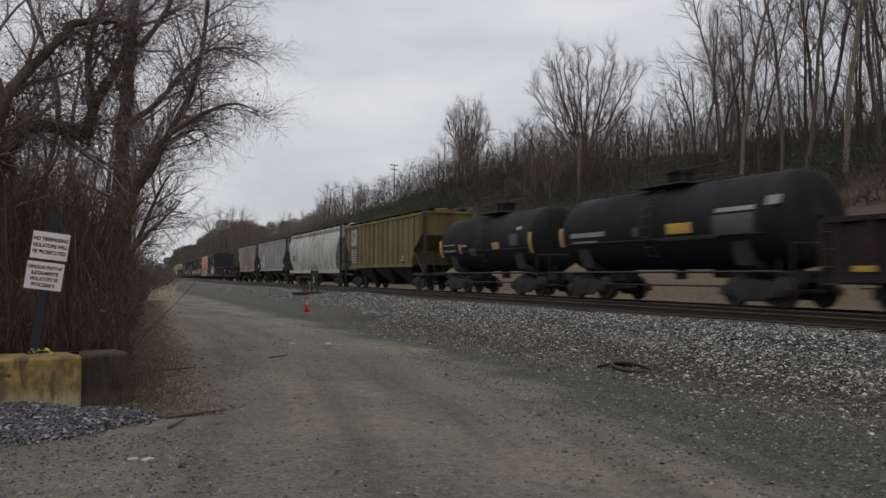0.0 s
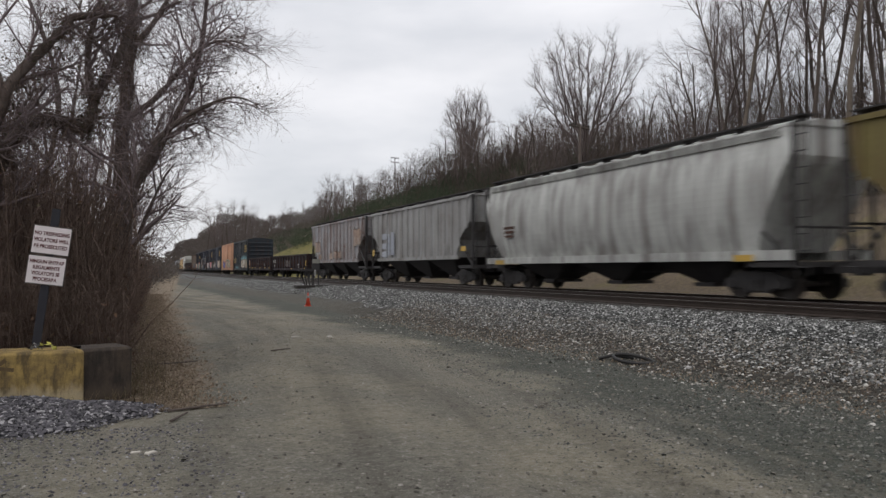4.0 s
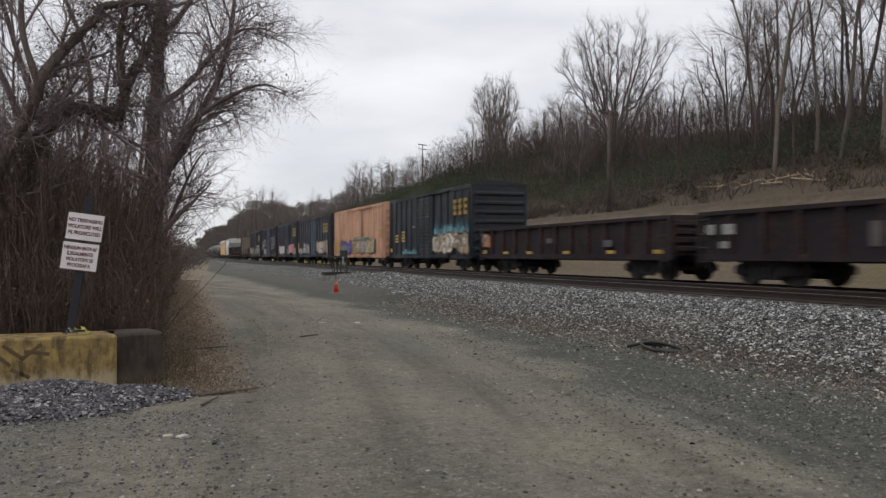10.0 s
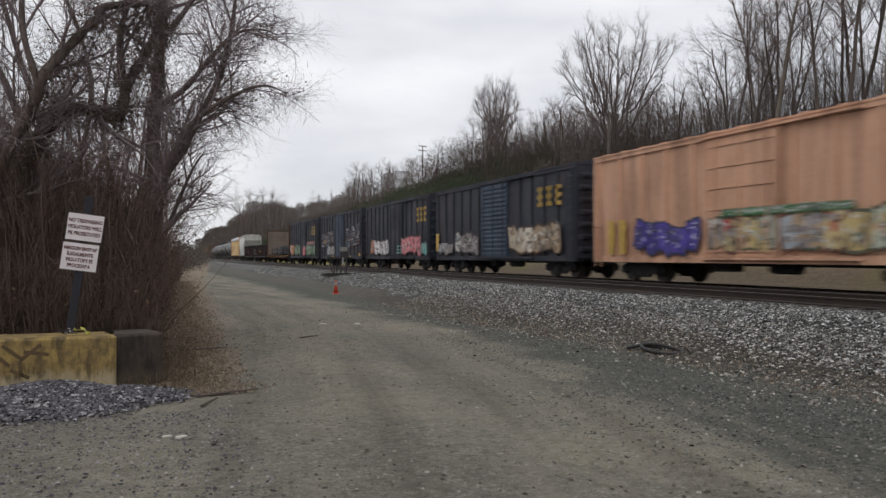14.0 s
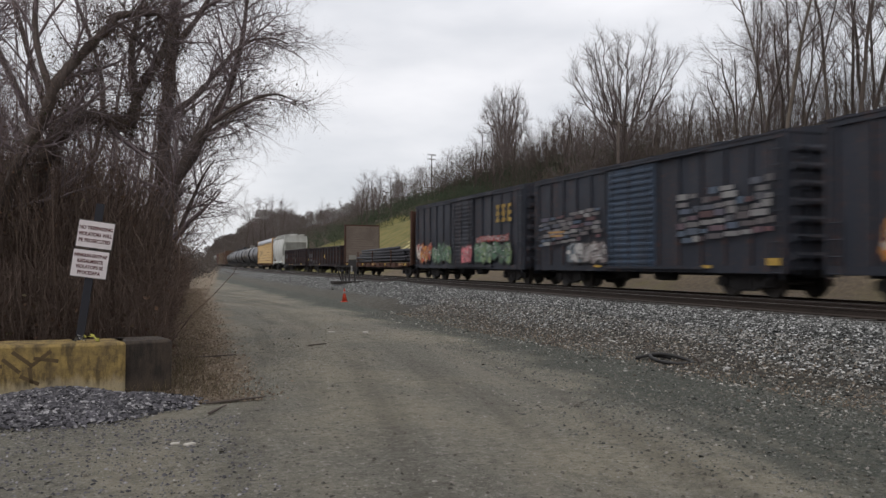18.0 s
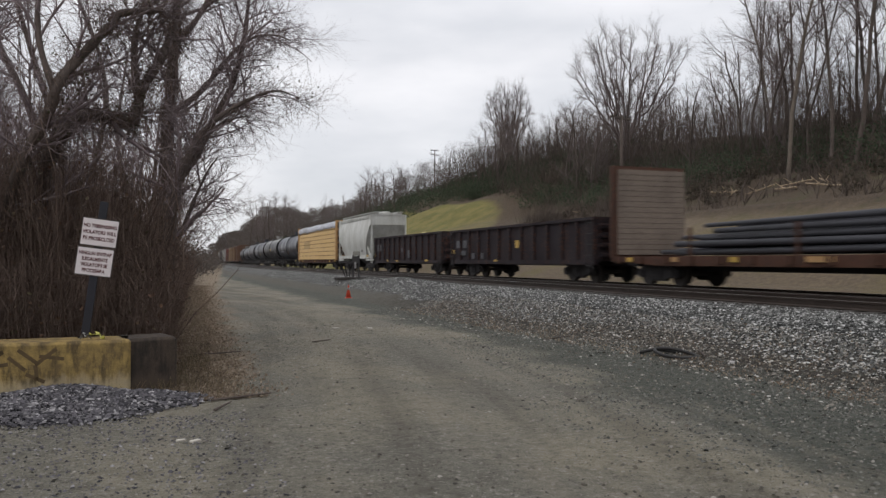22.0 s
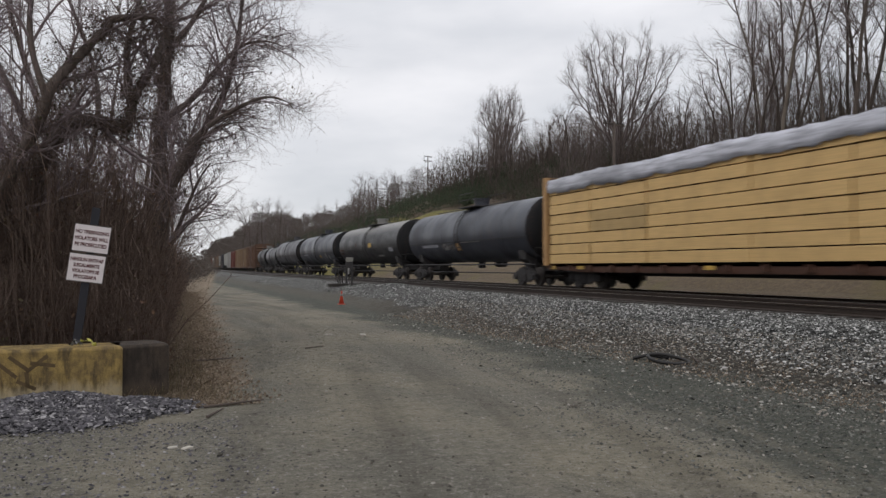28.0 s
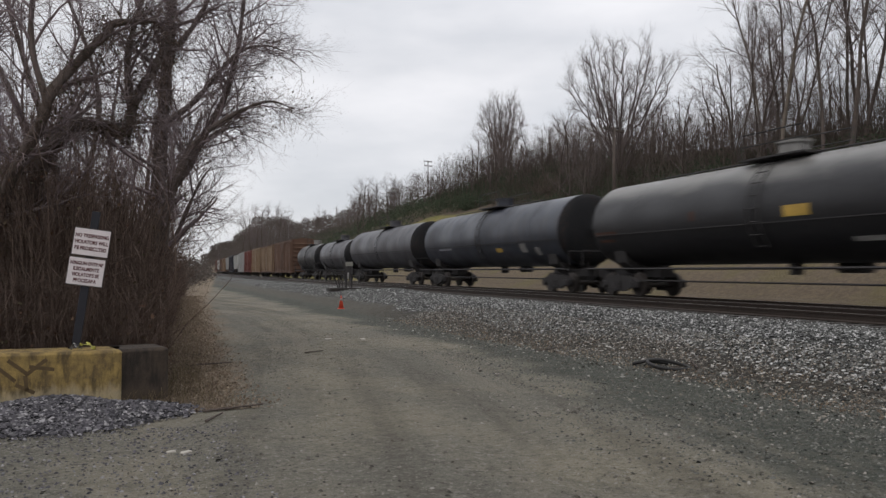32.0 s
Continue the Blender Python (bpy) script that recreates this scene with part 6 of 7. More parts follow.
def hill_brush():
    rng = np.random.default_rng(5)
    # evergreen cover on the shoulder of the hill
    n = 640
    y = 62 + 125 * rng.random(n) ** 1.2
    x = rng.uniform(40, 66, n)
    keep = (x > 42.4 - 1.5 * ease((100 - y) / 20)) | (y < 72)
    x, y = x[keep], y[keep]
    x2, y2 = rng.uniform(39, 58, 210), rng.uniform(26, 66, 210)
    y3 = 104 + 216 * rng.random(300) ** 1.3
    x3 = 41.5 - 11 * ease((y3 - 98) / 50) + 13 * rng.random(300)
    x, y = np.concatenate([x, x2, x3]), np.concatenate([y, y2, y3])
    r = rng.uniform(1.0, 2.4, len(x)) * np.where(x > 56, 0.7, 1.0)
    P = clumps(rng, np.stack([x, y, ground_z(x, y) + r * 0.5], 1), r, 185)
    V, F = leaves(rng, P, rng.uniform(0.06, 0.13, len(P)))
    tagged(new("evergreen_brush", quick_mesh("evergreen_brush", V, F, EVERGREEN)), "dense dull-green evergreen brush on the hill's shoulder", "brush", kind="stuff")
    # brown undergrowth below the trees
    n = 760
    x, y = rng.uniform(32.5, 70, n), np.concatenate([rng.uniform(18, 95, n // 2), rng.uniform(60, 400, n - n // 2)])
    keep = ((x > 42.5) | (y < 69)) & ((y < 72) | (y > 150) | (rng.random(n) < 0.5))
    x, y = x[keep], y[keep]
    m = 42
    r = np.repeat(rng.uniform(1.0, 2.4, len(x)), m)
    bx, by = np.repeat(x, m) + rng.normal(0, 0.9, len(x) * m), np.repeat(y, m) + rng.normal(0, 0.9, len(x) * m)
    P0 = np.stack([bx, by, ground_z(bx, by) - 0.1], 1)
    lean = rng.normal(0, 0.45, (len(P0), 3))
    lean[:, 2] = 1.0
    P1 = P0 + lean * (r * rng.uniform(0.5, 1.3, len(r)))[:, None]
    V, F = spikes(P0, P1, np.full(len(P0), 0.03), np.full(len(P0), 0.01))
    ob = new("undergrowth", quick_mesh("undergrowth", V, F, BRUSH))
    tagged(ob, "brown leafless undergrowth beneath the hill's trees", "brush", kind="stuff")
    n = 760
    x, y = rng.uniform(34, 74, n), 18 + 300 * rng.random(n) ** 1.7
    keep = ((x > 43) | (y < 66)) & ((y < 72) | (rng.random(n) < 0.5))
    x, y = x[keep], y[keep]
    r = rng.uniform(1.0, 2.4, len(x)) * np.where(x < 41, 0.5, np.where(x > 58, 0.7, 1.0))
    P = clumps(rng, np.stack([x, y, ground_z(x, y) + r * 0.4], 1), r, 130)
    V, F = leaves(rng, P, rng.uniform(0.06, 0.16, len(P)))
    tagged(new("dry_leaf_brush", quick_mesh("dry_leaf_brush", V, F, HILL_LEAF)), "brown brush that keeps its dry leaves", "brush", kind="stuff")


def saplings():
    """Close-grown thin stems and twigs that fill the woods between the larger trees."""
    rng = np.random.default_rng(15)
    n = 4800
    y = 30 + 130 * rng.random(n)
    x = rng.uniform(43, 82, n)
    x, y = x[x > 0.36 * y], y[x > 0.36 * y]
    n = len(x)
    gz = ground_z(x, y)
    room = (canopy_top(x, y) - gz) * (0.8 + 0.2 * np.sin(x * 0.35 + 1.0) * np.sin(y * 0.27))
    h = np.clip(np.minimum(rng.uniform(2.0, 8.0, n), room * rng.uniform(0.55, 1.0, n)), 0.8, None)
    P = np.stack([x, y, gz - 0.1], 1)
    d = np.concatenate([rng.normal(0, 0.16, (n, 2)), np.ones((n, 1))], 1)
    A, B, RA, RB = [], [], [], []
    r = 0.022 + 0.03 * rng.random(n) ** 2
    for k in range(4):
        d = d + np.concatenate([rng.normal(0, 0.14, (n, 2)), np.zeros((n, 1))], 1)
        Q = P + d * (h / 4)[:, None]
        A.append(P), B.append(Q), RA.append(r * (1 - k * 0.18)), RB.append(r * (1 - (k + 1) * 0.18))
        if k:
            for _ in range(3):
                S = P + (Q - P) * rng.random((n, 1))
                e = rng.normal(0, 0.55, (n, 3)) + np.array([0, 0, 0.9])
                A.append(S), B.append(S + e * (h * rng.uniform(0.1, 0.24, n))[:, None]), RA.append(np.full(n, 0.016)), RB.append(np.full(n, 0.007))
        P = Q
    V, F = spikes(np.concatenate(A), np.concatenate(B), np.concatenate(RA), np.concatenate(RB))
    tagged(new("sapling_growth", quick_mesh("sapling_growth", V, F, BRUSH)), "close-grown thin bare saplings between the hill's trees", "saplings", kind="stuff")


def far_woods():
    """The closed canopy of twigs along the far ridge."""
    rng = np.random.default_rng(9)
    n = 640
    y = 135 + 650 * rng.random(n) ** 1.4
    x = np.where(rng.random(n) < 0.4, rng.uniform(32, 48, n) + 9 * ease((165 - y) / 30), rng.uniform(44, 84, n))
    x = x + np.maximum(bow(y) - 7, 0)
    r = rng.uniform(2.0, 4.2, n)
    gz = ground_z(x, y)
    room = np.clip(canopy_top(x, y) - gz - r, 0.5, 16)
    P = clumps(rng, np.stack([x, y, gz + room * rng.uniform(0.1, 1.0, n)], 1), r, 230)
    V, F = leaves(rng, P, rng.uniform(0.4, 0.8, len(P)) * 0.001 * P[:, 1])
    tagged(new("far_woods", quick_mesh("far_woods", V, F, HAZED_BRUSH)), "grey-brown leafless woods along the far ridge", "woods", kind="stuff")


def lane_end_brush():
    """Low grey-brown growth where the lane runs out of sight."""
    rng = np.random.default_rng(19)
    n = 190
    y = 56 + 100 * rng.random(n) ** 1.3
    x = edge_x(y) + 0.02 * y - 0.9 - 24 * rng.random(n) ** 1.8
    r = rng.uniform(0.7, 1.6, n) * (1 + y / 160)
    up = rng.uniform(0.2, 1.0, n) * np.clip(1.2 + 0.25 * (edge_x(y) - x), 1.2, 5.0)
    P = clumps(rng, np.stack([x, y, ground_z(x, y) + r * 0.4 + up], 1), r, 200)
    P[:, 2] = np.maximum(P[:, 2], ground_z(P[:, 0], P[:, 1]) + 0.03)
    V, F = leaves(rng, P, rng.uniform(0.05, 0.12, len(P)))
    tagged(new("lane_end_brush", quick_mesh("lane_end_brush", V, F, HAZED_BRUSH)), "grey-brown brush where the lane runs out of sight", "brush", kind="stuff")


def edge_x(y):
    """Where the thicket beside the lane ends."""
    return -0.35 + 0.048 * y + 0.015 * np.maximum(np.asarray(y, float) - 45, 0)


def thicket():
    rng = np.random.default_rng(8)
    n = 5600
    y = 11.75 + 52 * rng.random(n) ** 1.8
    x = edge_x(y) - 0.1 - 9 * rng.random(n) ** 1.7
    h = rng.uniform(1.2, 4.6, n) * np.clip(0.55 + (edge_x(y) - x) * 0.35, 0.5, 1.0)
    # taller growth further in
    back = rng.random(n) < 0.58
    y = np.where(back, 16 + 34 * rng.random(n), y)
    x = np.where(back, edge_x(y) - 0.6 - 13 * rng.random(n), x)
    h = np.where(back, rng.uniform(3.6, 7.2, n), h)
    P = np.stack([x, y, ground_z(x, y) - 0.05], 1)
    d = np.concatenate([rng.normal(0, 0.12, (n, 2)), np.ones((n, 1))], 1)
    A, B, RA, RB, nodes = [], [], [], [], []
    r = (0.004 + 0.012 * rng.random(n) ** 2) * np.where(back, 1.5, 1.0)
    for k in range(6):
        d = d + np.concatenate([rng.normal(-0.01, 0.15, (n, 2)), rng.normal(-0.04, 0.12, (n, 1))], 1)
        Q = P + d * (h / 6)[:, None]
        Q[:, 1] = np.maximum(Q[:, 1], 11.05)
        A.append(P), B.append(Q), RA.append(r * (1 - k * 0.13)), RB.append(r * (1 - (k + 1) * 0.13))
        nodes.append(Q)
        P = Q
    nodes = np.concatenate(nodes)
    t = 52000
    P = nodes[rng.integers(0, len(nodes), t)] + rng.normal(0, 0.05, (t, 3))
    d = rng.normal(0, 0.8, (t, 3)) + np.array([0, 0, 0.5])
    d /= np.linalg.norm(d, axis=1)[:, None]
    Q = P + d * rng.uniform(0.15, 0.75, t)[:, None]
    P[:, 1], Q[:, 1] = np.maximum(P[:, 1], 11.0), np.maximum(Q[:, 1], 10.95)
    A.append(P), B.append(Q), RA.append(rng.uniform(0.002, 0.005, t)), RB.append(np.full(t, 0.0015))
    # a curtain of thin vines, close-grown behind the crooked limbs
    n = 7000
    y = 12.6 + 3.2 * rng.random(n)
    x = edge_x(y) - 0.2 - 5.4 * rng.random(n) ** 1.15
    h = rng.uniform(1.7, 3.3, n) + 0.5 * (y > 13.6) * rng.random(n)
    low = rng.random(n) < 0.3
    y, h = np.where(low, 11.6 + 1.3 * rng.random(n), y), np.where(low, rng.uniform(0.6, 1.7, n), h)
    h = h * np.clip(0.5 + (edge_x(y) - x) * 0.55, 0.45, 1.0)
    P = np.stack([x, y, ground_z(x, y) - 0.03], 1)
    d = np.concatenate([rng.normal(0, 0.07, (n, 2)), np.ones((n, 1))], 1)
    for k in range(6):
        d[:, :2] += rng.normal(0, 0.07, (n, 2))
        Q = P + d * (h / 6)[:, None]
        Q[:, 1] = np.maximum(Q[:, 1], 11.2)
        A.append(P), B.append(Q), RA.append(np.full(n, 0.006 - 0.0005 * k)), RB.append(np.full(n, 0.0055 - 0.0005 * k))
        S = P + (Q - P) * rng.random((n, 1))
        e = rng.normal(0, 0.2, (n, 3)) + np.array([0, 0, -0.08])
        A.append(S), B.append(S + e), RA.append(np.full(n, 0.0035)), RB.append(np.full(n, 0.001))
        nodes = np.concatenate([nodes, Q[: n // 2]])
        P = Q
    V, F = spikes(np.concatenate(A), np.concatenate(B), np.concatenate(RA), np.concatenate(RB))
    tagged(new("thicket", quick_mesh("thicket", V, F, VINE)), "dense thicket of bare dark stems and vines beside the lane", "thicket", kind="stuff")
    t = 36000
    P = nodes[rng.integers(0, len(nodes), t)] + rng.normal(0, 0.1, (t, 3)) - np.array([0, 0, 0.35])
    P = P[(P[:, 0] < edge_x(P[:, 1]) + 0.15) & (P[:, 1] > 10.95)]
    gz = ground_z(P[:, 0], P[:, 1])
    P[:, 2] = np.maximum(P[:, 2], gz + 0.02)
    V, F = leaves(rng, P, rng.uniform(0.012, 0.04, len(P)))
    tagged(new("withered_vine_leaves", quick_mesh("withered_vine_leaves", V, F, leafy("withered_vine_leaves", (82, 62, 52), (106, 82, 68), (80, 76, 58), (124, 98, 80)))), "withered brown and dark green leaves caught in the thicket", "leaves", kind="stuff")


NEAR_SPEC = [level(9, 0.25, 45, 1.45, 0.5, 0.022, 9, 0.06, 0.02), level(7, 0.15, 48, 0.85, 0.4, 0.011, 5, 0.13, 0.03), level(6, 0.15, 48, 0.5, 0.3, 0.006, 3, 0.16, 0.03), level(3, 0.2, 42, 0.26, 0.2, 0.003, 3, 0.14, 0.0), level(0, 0, 0, 0, 0, 0, 2, 0.14, 0.0)]


def bend(points, n=6):
    """A smooth line through a few turning points."""
    p = [np.array(q, float) for q in points]
    p = [2 * p[0] - p[1]] + p + [2 * p[-1] - p[-2]]
    out = []
    for a, b, c, d in zip(p, p[1:], p[2:], p[3:]):
        for t in np.arange(n) / n:
            out.append(0.5 * (2 * b + (c - a) * t + (2 * a - 5 * b + 4 * c - d) * t * t + (3 * b - a - 3 * c + d) * t ** 3))
    out.append(p[-2])
    return np.array(out)


IVY = leafy("dull_ivy_leaves", (74, 72, 62), (92, 88, 76), (84, 84, 66), (108, 98, 88))


def near_tree(seed, limbs, label, spec=NEAR_SPEC, shag=0, cloak=0, spread=0.3):
    """A vine-hung tree beside the lane: each limb is its turning points, thickness at foot and tip, and the share of branches."""
    rng = np.random.default_rng(seed)
    t = thing("bare_tree", None, label, "tree", "bare trees beside the lane")
    fine = []
    vines = []
    for points, r0, r1, many in limbs:
        pts = bend(points)
        rad = np.linspace(r0, r1, len(pts)) * (1 + 0.12 * np.sin(np.arange(len(pts)) * 1.7 + seed))
        V, F = tubes([(pts, rad, 0)], (10,))
        part("trunk" if r0 > 0.16 else "limb", quick_mesh("limb", V, F, BARK_DARK, True), None, t)
        s = [dict(q) for q in spec]
        s[0]["n"] = max(1, int(s[0]["n"] * many))
        dress(rng, fine, pts, rad, 0, s)
        if shag and r0 > 0.15:
            for k in range(int(shag * len(pts))):
                i = rng.integers(0, len(pts) - 1)
                a = rng.uniform(0, 6.28)
                o = np.array([math.cos(a), math.sin(a), 0]) * rad[i] * rng.uniform(1.0, 1.5)
                q = pts[i] + o
                along = unit(pts[i + 1] - pts[i])
                e = q + along * rng.uniform(-0.7, 0.7) + rng.normal(0, 0.06, 3)
                m = (q + e) / 2 + rng.normal(0, 0.06, 3)
                vines.append((np.array([q, m, e]), np.array([0.004, 0.007, 0.003]), 2))
    V, F = tubes(fine, (5, 4, 3, 3))
    part("crown", quick_mesh("crown", V, F, TWIG), None, t)
    if cloak:
        # a loose sleeve of tangled vine twigs and small leaves round the stems
        A, B, leaf = [], [], []
        for points, r0, r1, many in limbs:
            if r0 < 0.065:
                continue
            pts = bend(points)
            m = int(cloak * len(pts) * min(1.0, r0 / 0.12))
            i = rng.integers(0, len(pts), m)
            q = pts[i] + rng.normal(0, spread, (m, 3)) * np.clip(r0 / 0.12, 0.55, 1.0)
            A.append(q)
            B.append(q + rng.normal(0, 0.16, (m, 3)) + np.array([0, 0, -0.1]))
            leaf.append(q[: m // 3] + rng.normal(0, 0.06, (m // 3, 3)))
        A, B, leaf = np.concatenate(A), np.concatenate(B), np.concatenate(leaf)
        V, F = spikes(A, B, np.full(len(A), 0.0045), np.full(len(A), 0.0015))
        part("vine_tangle", quick_mesh("vine_tangle", V, F, VINE), None, t, "loose tangle of dead vine twigs")
        V, F = leaves(rng, leaf, rng.uniform(0.012, 0.035, len(leaf)))
        part("ivy", quick_mesh("ivy", V, F, IVY), None, t, "sparse dull ivy leaves")
    if vines:
        V, F = tubes(vines, (3, 3, 3))
        part("vines", quick_mesh("vines", V, F, VINE), None, t, "dead vines that cling to the trunk")
    return t


def lane_trees():
    near_tree(3, [([(0.0, 17.2, -0.2), (0.13, 17, 0.9), (0.22, 17, 3.9), (0.32, 17, 5.4), (0.42, 17, 6.9), (0.5, 17.1, 10)], 0.17, 0.09, 1.2),
                  ([(0.2, 16.6, 0.3), (0.36, 16.1, 2.8), (0.56, 16, 3.5), (0.87, 16, 4.1), (1.45, 15.9, 4.6), (2.2, 15.8, 4.95), (2.7, 15.6, 4.8)], 0.11, 0.008, 1.5),
                  ([(0.4, 17, 3.2), (1.3, 16.95, 4.8), (1.6, 16.9, 5.6), (1.78, 16.9, 6.5), (1.9, 16.8, 8.0)], 0.09, 0.03, 1.5),
                  ([(0.3, 17, 4.6), (0.85, 16.6, 5.0), (1.4, 16.4, 5.7), (1.8, 16.4, 6.1), (2.25, 16.3, 6.2), (2.6, 16.2, 6.1)], 0.07, 0.008, 1.5),
                  ([(0.3, 17, 3.0), (0.8, 17.1, 3.7), (1.1, 17.2, 4.3), (1.5, 17.3, 4.6), (1.9, 17.3, 4.7)], 0.06, 0.01, 1.4),
                  ([(0.4, 17, 6.0), (0.9, 16.8, 6.7), (1.3, 16.7, 7.6), (1.5, 16.7, 8.4)], 0.07, 0.02, 1.4),
                  ([(0.2, 17, 1.4), (0.7, 16.8, 2.7), (1.0, 16.7, 3.4), (1.2, 16.6, 3.7)], 0.05, 0.01, 0.8)],
              "large bare tree hung with dead vines, limbs over the lane", shag=40, cloak=24, spread=0.3)
    near_tree(4, [([(-2.2, 14.8, -0.1), (-1.95, 14.3, 1.6), (-1.55, 13.5, 3.1), (-1.17, 12.95, 3.63), (-0.86, 13, 3.82), (-0.55, 13, 3.76), (-0.3, 13, 3.75), (-0.2, 13, 4.2), (0.0, 13, 4.6), (0.25, 13.1, 5.2), (0.4, 13.1, 6.2)], 0.13, 0.055, 1.6),
                  ([(-0.25, 13, 4.1), (-0.3, 12.9, 4.9), (-0.1, 13, 5.8)], 0.07, 0.03, 0.9)],
              "crooked bare tree with a kinked, vine-wrapped limb", shag=16, cloak=34, spread=0.13)
    near_tree(5, [([(-2.7, 15.0, -0.1), (-2.35, 14.2, 1.6), (-1.9, 13.0, 2.85), (-1.42, 12.2, 3.6), (-1.23, 11.95, 4.07), (-0.9, 12, 4.53), (-0.58, 12, 4.92), (-0.44, 12, 5.1), (0.1, 12, 5.2)], 0.1, 0.045, 1.6),
                  ([(-1.3, 11.95, 3.9), (-1.5, 11.9, 4.8), (-1.4, 12, 6.2)], 0.05, 0.03, 1.2)],
              "leaning bare tree with an arching dark limb", shag=16, cloak=34, spread=0.2)
    for k, (x, y, h) in enumerate([(-1.6, 21, 9), (-3.2, 18, 8), (-0.6, 26, 8), (-4.6, 24, 9), (0.4, 34, 7), (-2.2, 33, 9), (1.0, 46, 7), (1.8, 62, 7)]):
        rng = random.Random(40 + k)
        near_tree(20 + k, [([(x, y, -0.1), (x + rng.uniform(-0.3, 0.3), y, h * 0.3), (x + rng.uniform(-0.5, 0.6), y, h * 0.65), (x + rng.uniform(-0.6, 0.9), y, h)], 0.11, 0.03, 1.4)],
                  "slender bare tree in the lane-side thicket", NEAR_SPEC[:2] + NEAR_SPEC[2:3] + NEAR_SPEC[4:] if k > 1 else NEAR_SPEC, shag=4)


def back_trees():
    """Fine-twigged second growth that fills the sky behind the thicket."""
    g = "bare trees beside the lane"
    protos = [tree_thing(tree_meshes("round", 91 + k, BARK_DARK, TWIG), "thin-twigged bare tree deep in the thicket", g) for k in range(2)]
    rnd = random.Random(17)
    places = [(-3.5, 20), (-6.5, 19), (-2.0, 25), (-5.5, 26), (-8.5, 24), (-1.0, 31), (-4.0, 33), (-8.0, 33), (0.0, 40), (-11, 27), (-2.6, 40), (-6.5, 42), (0.8, 52), (-4.4, 15.5), (-6.4, 14), (-5.0, 18), (-3.6, 16.4), (-2.8, 18.6), (-4.1, 15.0), (-1.0, 23)]
    for k, (x, y) in enumerate(places):
        s = rnd.uniform(0.6, 0.85)
        if k < 2:
            protos[k].matrix_basis = Matrix.LocRotScale((x, y, float(ground_z(x, y)) - 0.2), Euler((0, 0, k)), (s, s, s))
        else:
            set_tree(protos[k % 2], x, y, s / 0.7, rnd.uniform(0, 6.28))


woods()
back_trees()
hill_brush()
saplings()
far_woods()
thicket()
lane_end_brush()
lane_trees()


# ---- loose stone ----
CHIP_V = np.array([(-1, -0.8, -0.5), (1, -0.8, -0.5), (1, 0.8, -0.5), (-1, 0.8, -0.5), (-0.45, 0.1, 0.6), (0.45, -0.1, 0.6)])
CHIP_F = np.array([(0, 1, 5), (0, 5, 4), (2, 3, 4), (2, 4, 5), (1, 2, 5), (3, 0, 4)])


def stones(rng, P, size):
    n = len(P)
    v = CHIP_V[None] + rng.uniform(-0.3, 0.3, (n, 6, 3))
    v = v * rng.uniform(0.55, 1.2, (n, 1, 3)) * np.array([1, 1, 0.7])
    b = rng.uniform(-0.7, 0.7, (n, 1))
    v = np.stack([v[..., 0] * np.cos(b) - v[..., 2] * np.sin(b), v[..., 1], v[..., 0] * np.sin(b) + v[..., 2] * np.cos(b)], -1)
    a = rng.uniform(0, 6.28, n)
    c, s = np.cos(a)[:, None], np.sin(a)[:, None]
    x, y = v[..., 0] * c - v[..., 1] * s, v[..., 0] * s + v[..., 1] * c
    V = np.stack([x, y, v[..., 2]], -1) * size[:, None, None] + P[:, None]
    return V.reshape(-1, 3), (np.arange(n)[:, None, None] * 6 + CHIP_F[None]).reshape(-1, 3)


def stone_mat(name, *cols):
    n = Nodes(name)
    geo = n.nt.nodes.new("ShaderNodeNewGeometry")
    c = n.ramp(geo.outputs["Random Per Island"], *[(i / (len(cols) - 1), lin(*c)) for i, c in enumerate(cols)])
    g = n.noise(30, 3, 0.6)
    c = n.mix(0.35, c, n.ramp(g, (0.3, 0.15), (0.7, 0.85)), "OVERLAY")
    return n.done(c, 0.85, 0.0, 0.3)


BALLAST = stone_mat("grey_ballast_stone", (13, 13, 13), (60, 61, 59), (106, 106, 103), (20, 20, 20), (184, 183, 180), (40, 38, 36), (82, 83, 79))
FOOT = stone_mat("dirty_bank_foot_stone", (20, 19, 17), (72, 71, 65), (122, 116, 107), (27, 26, 23), (176, 173, 166), (82, 70, 60), (44, 42, 38))
GRAVEL = stone_mat("dark_crushed_gravel", (34, 33, 36), (66, 64, 68), (94, 91, 95), (46, 45, 47), (150, 147, 148))
STREWN = stone_mat("strewn_dark_stone", (52, 54, 50), (84, 85, 80), (40, 41, 38), (116, 115, 109), (72, 68, 61))
PEBBLE = stone_mat("lane_pebbles", (72, 68, 60), (116, 111, 101), (54, 51, 45), (146, 141, 133), (92, 86, 76), (62, 59, 52))


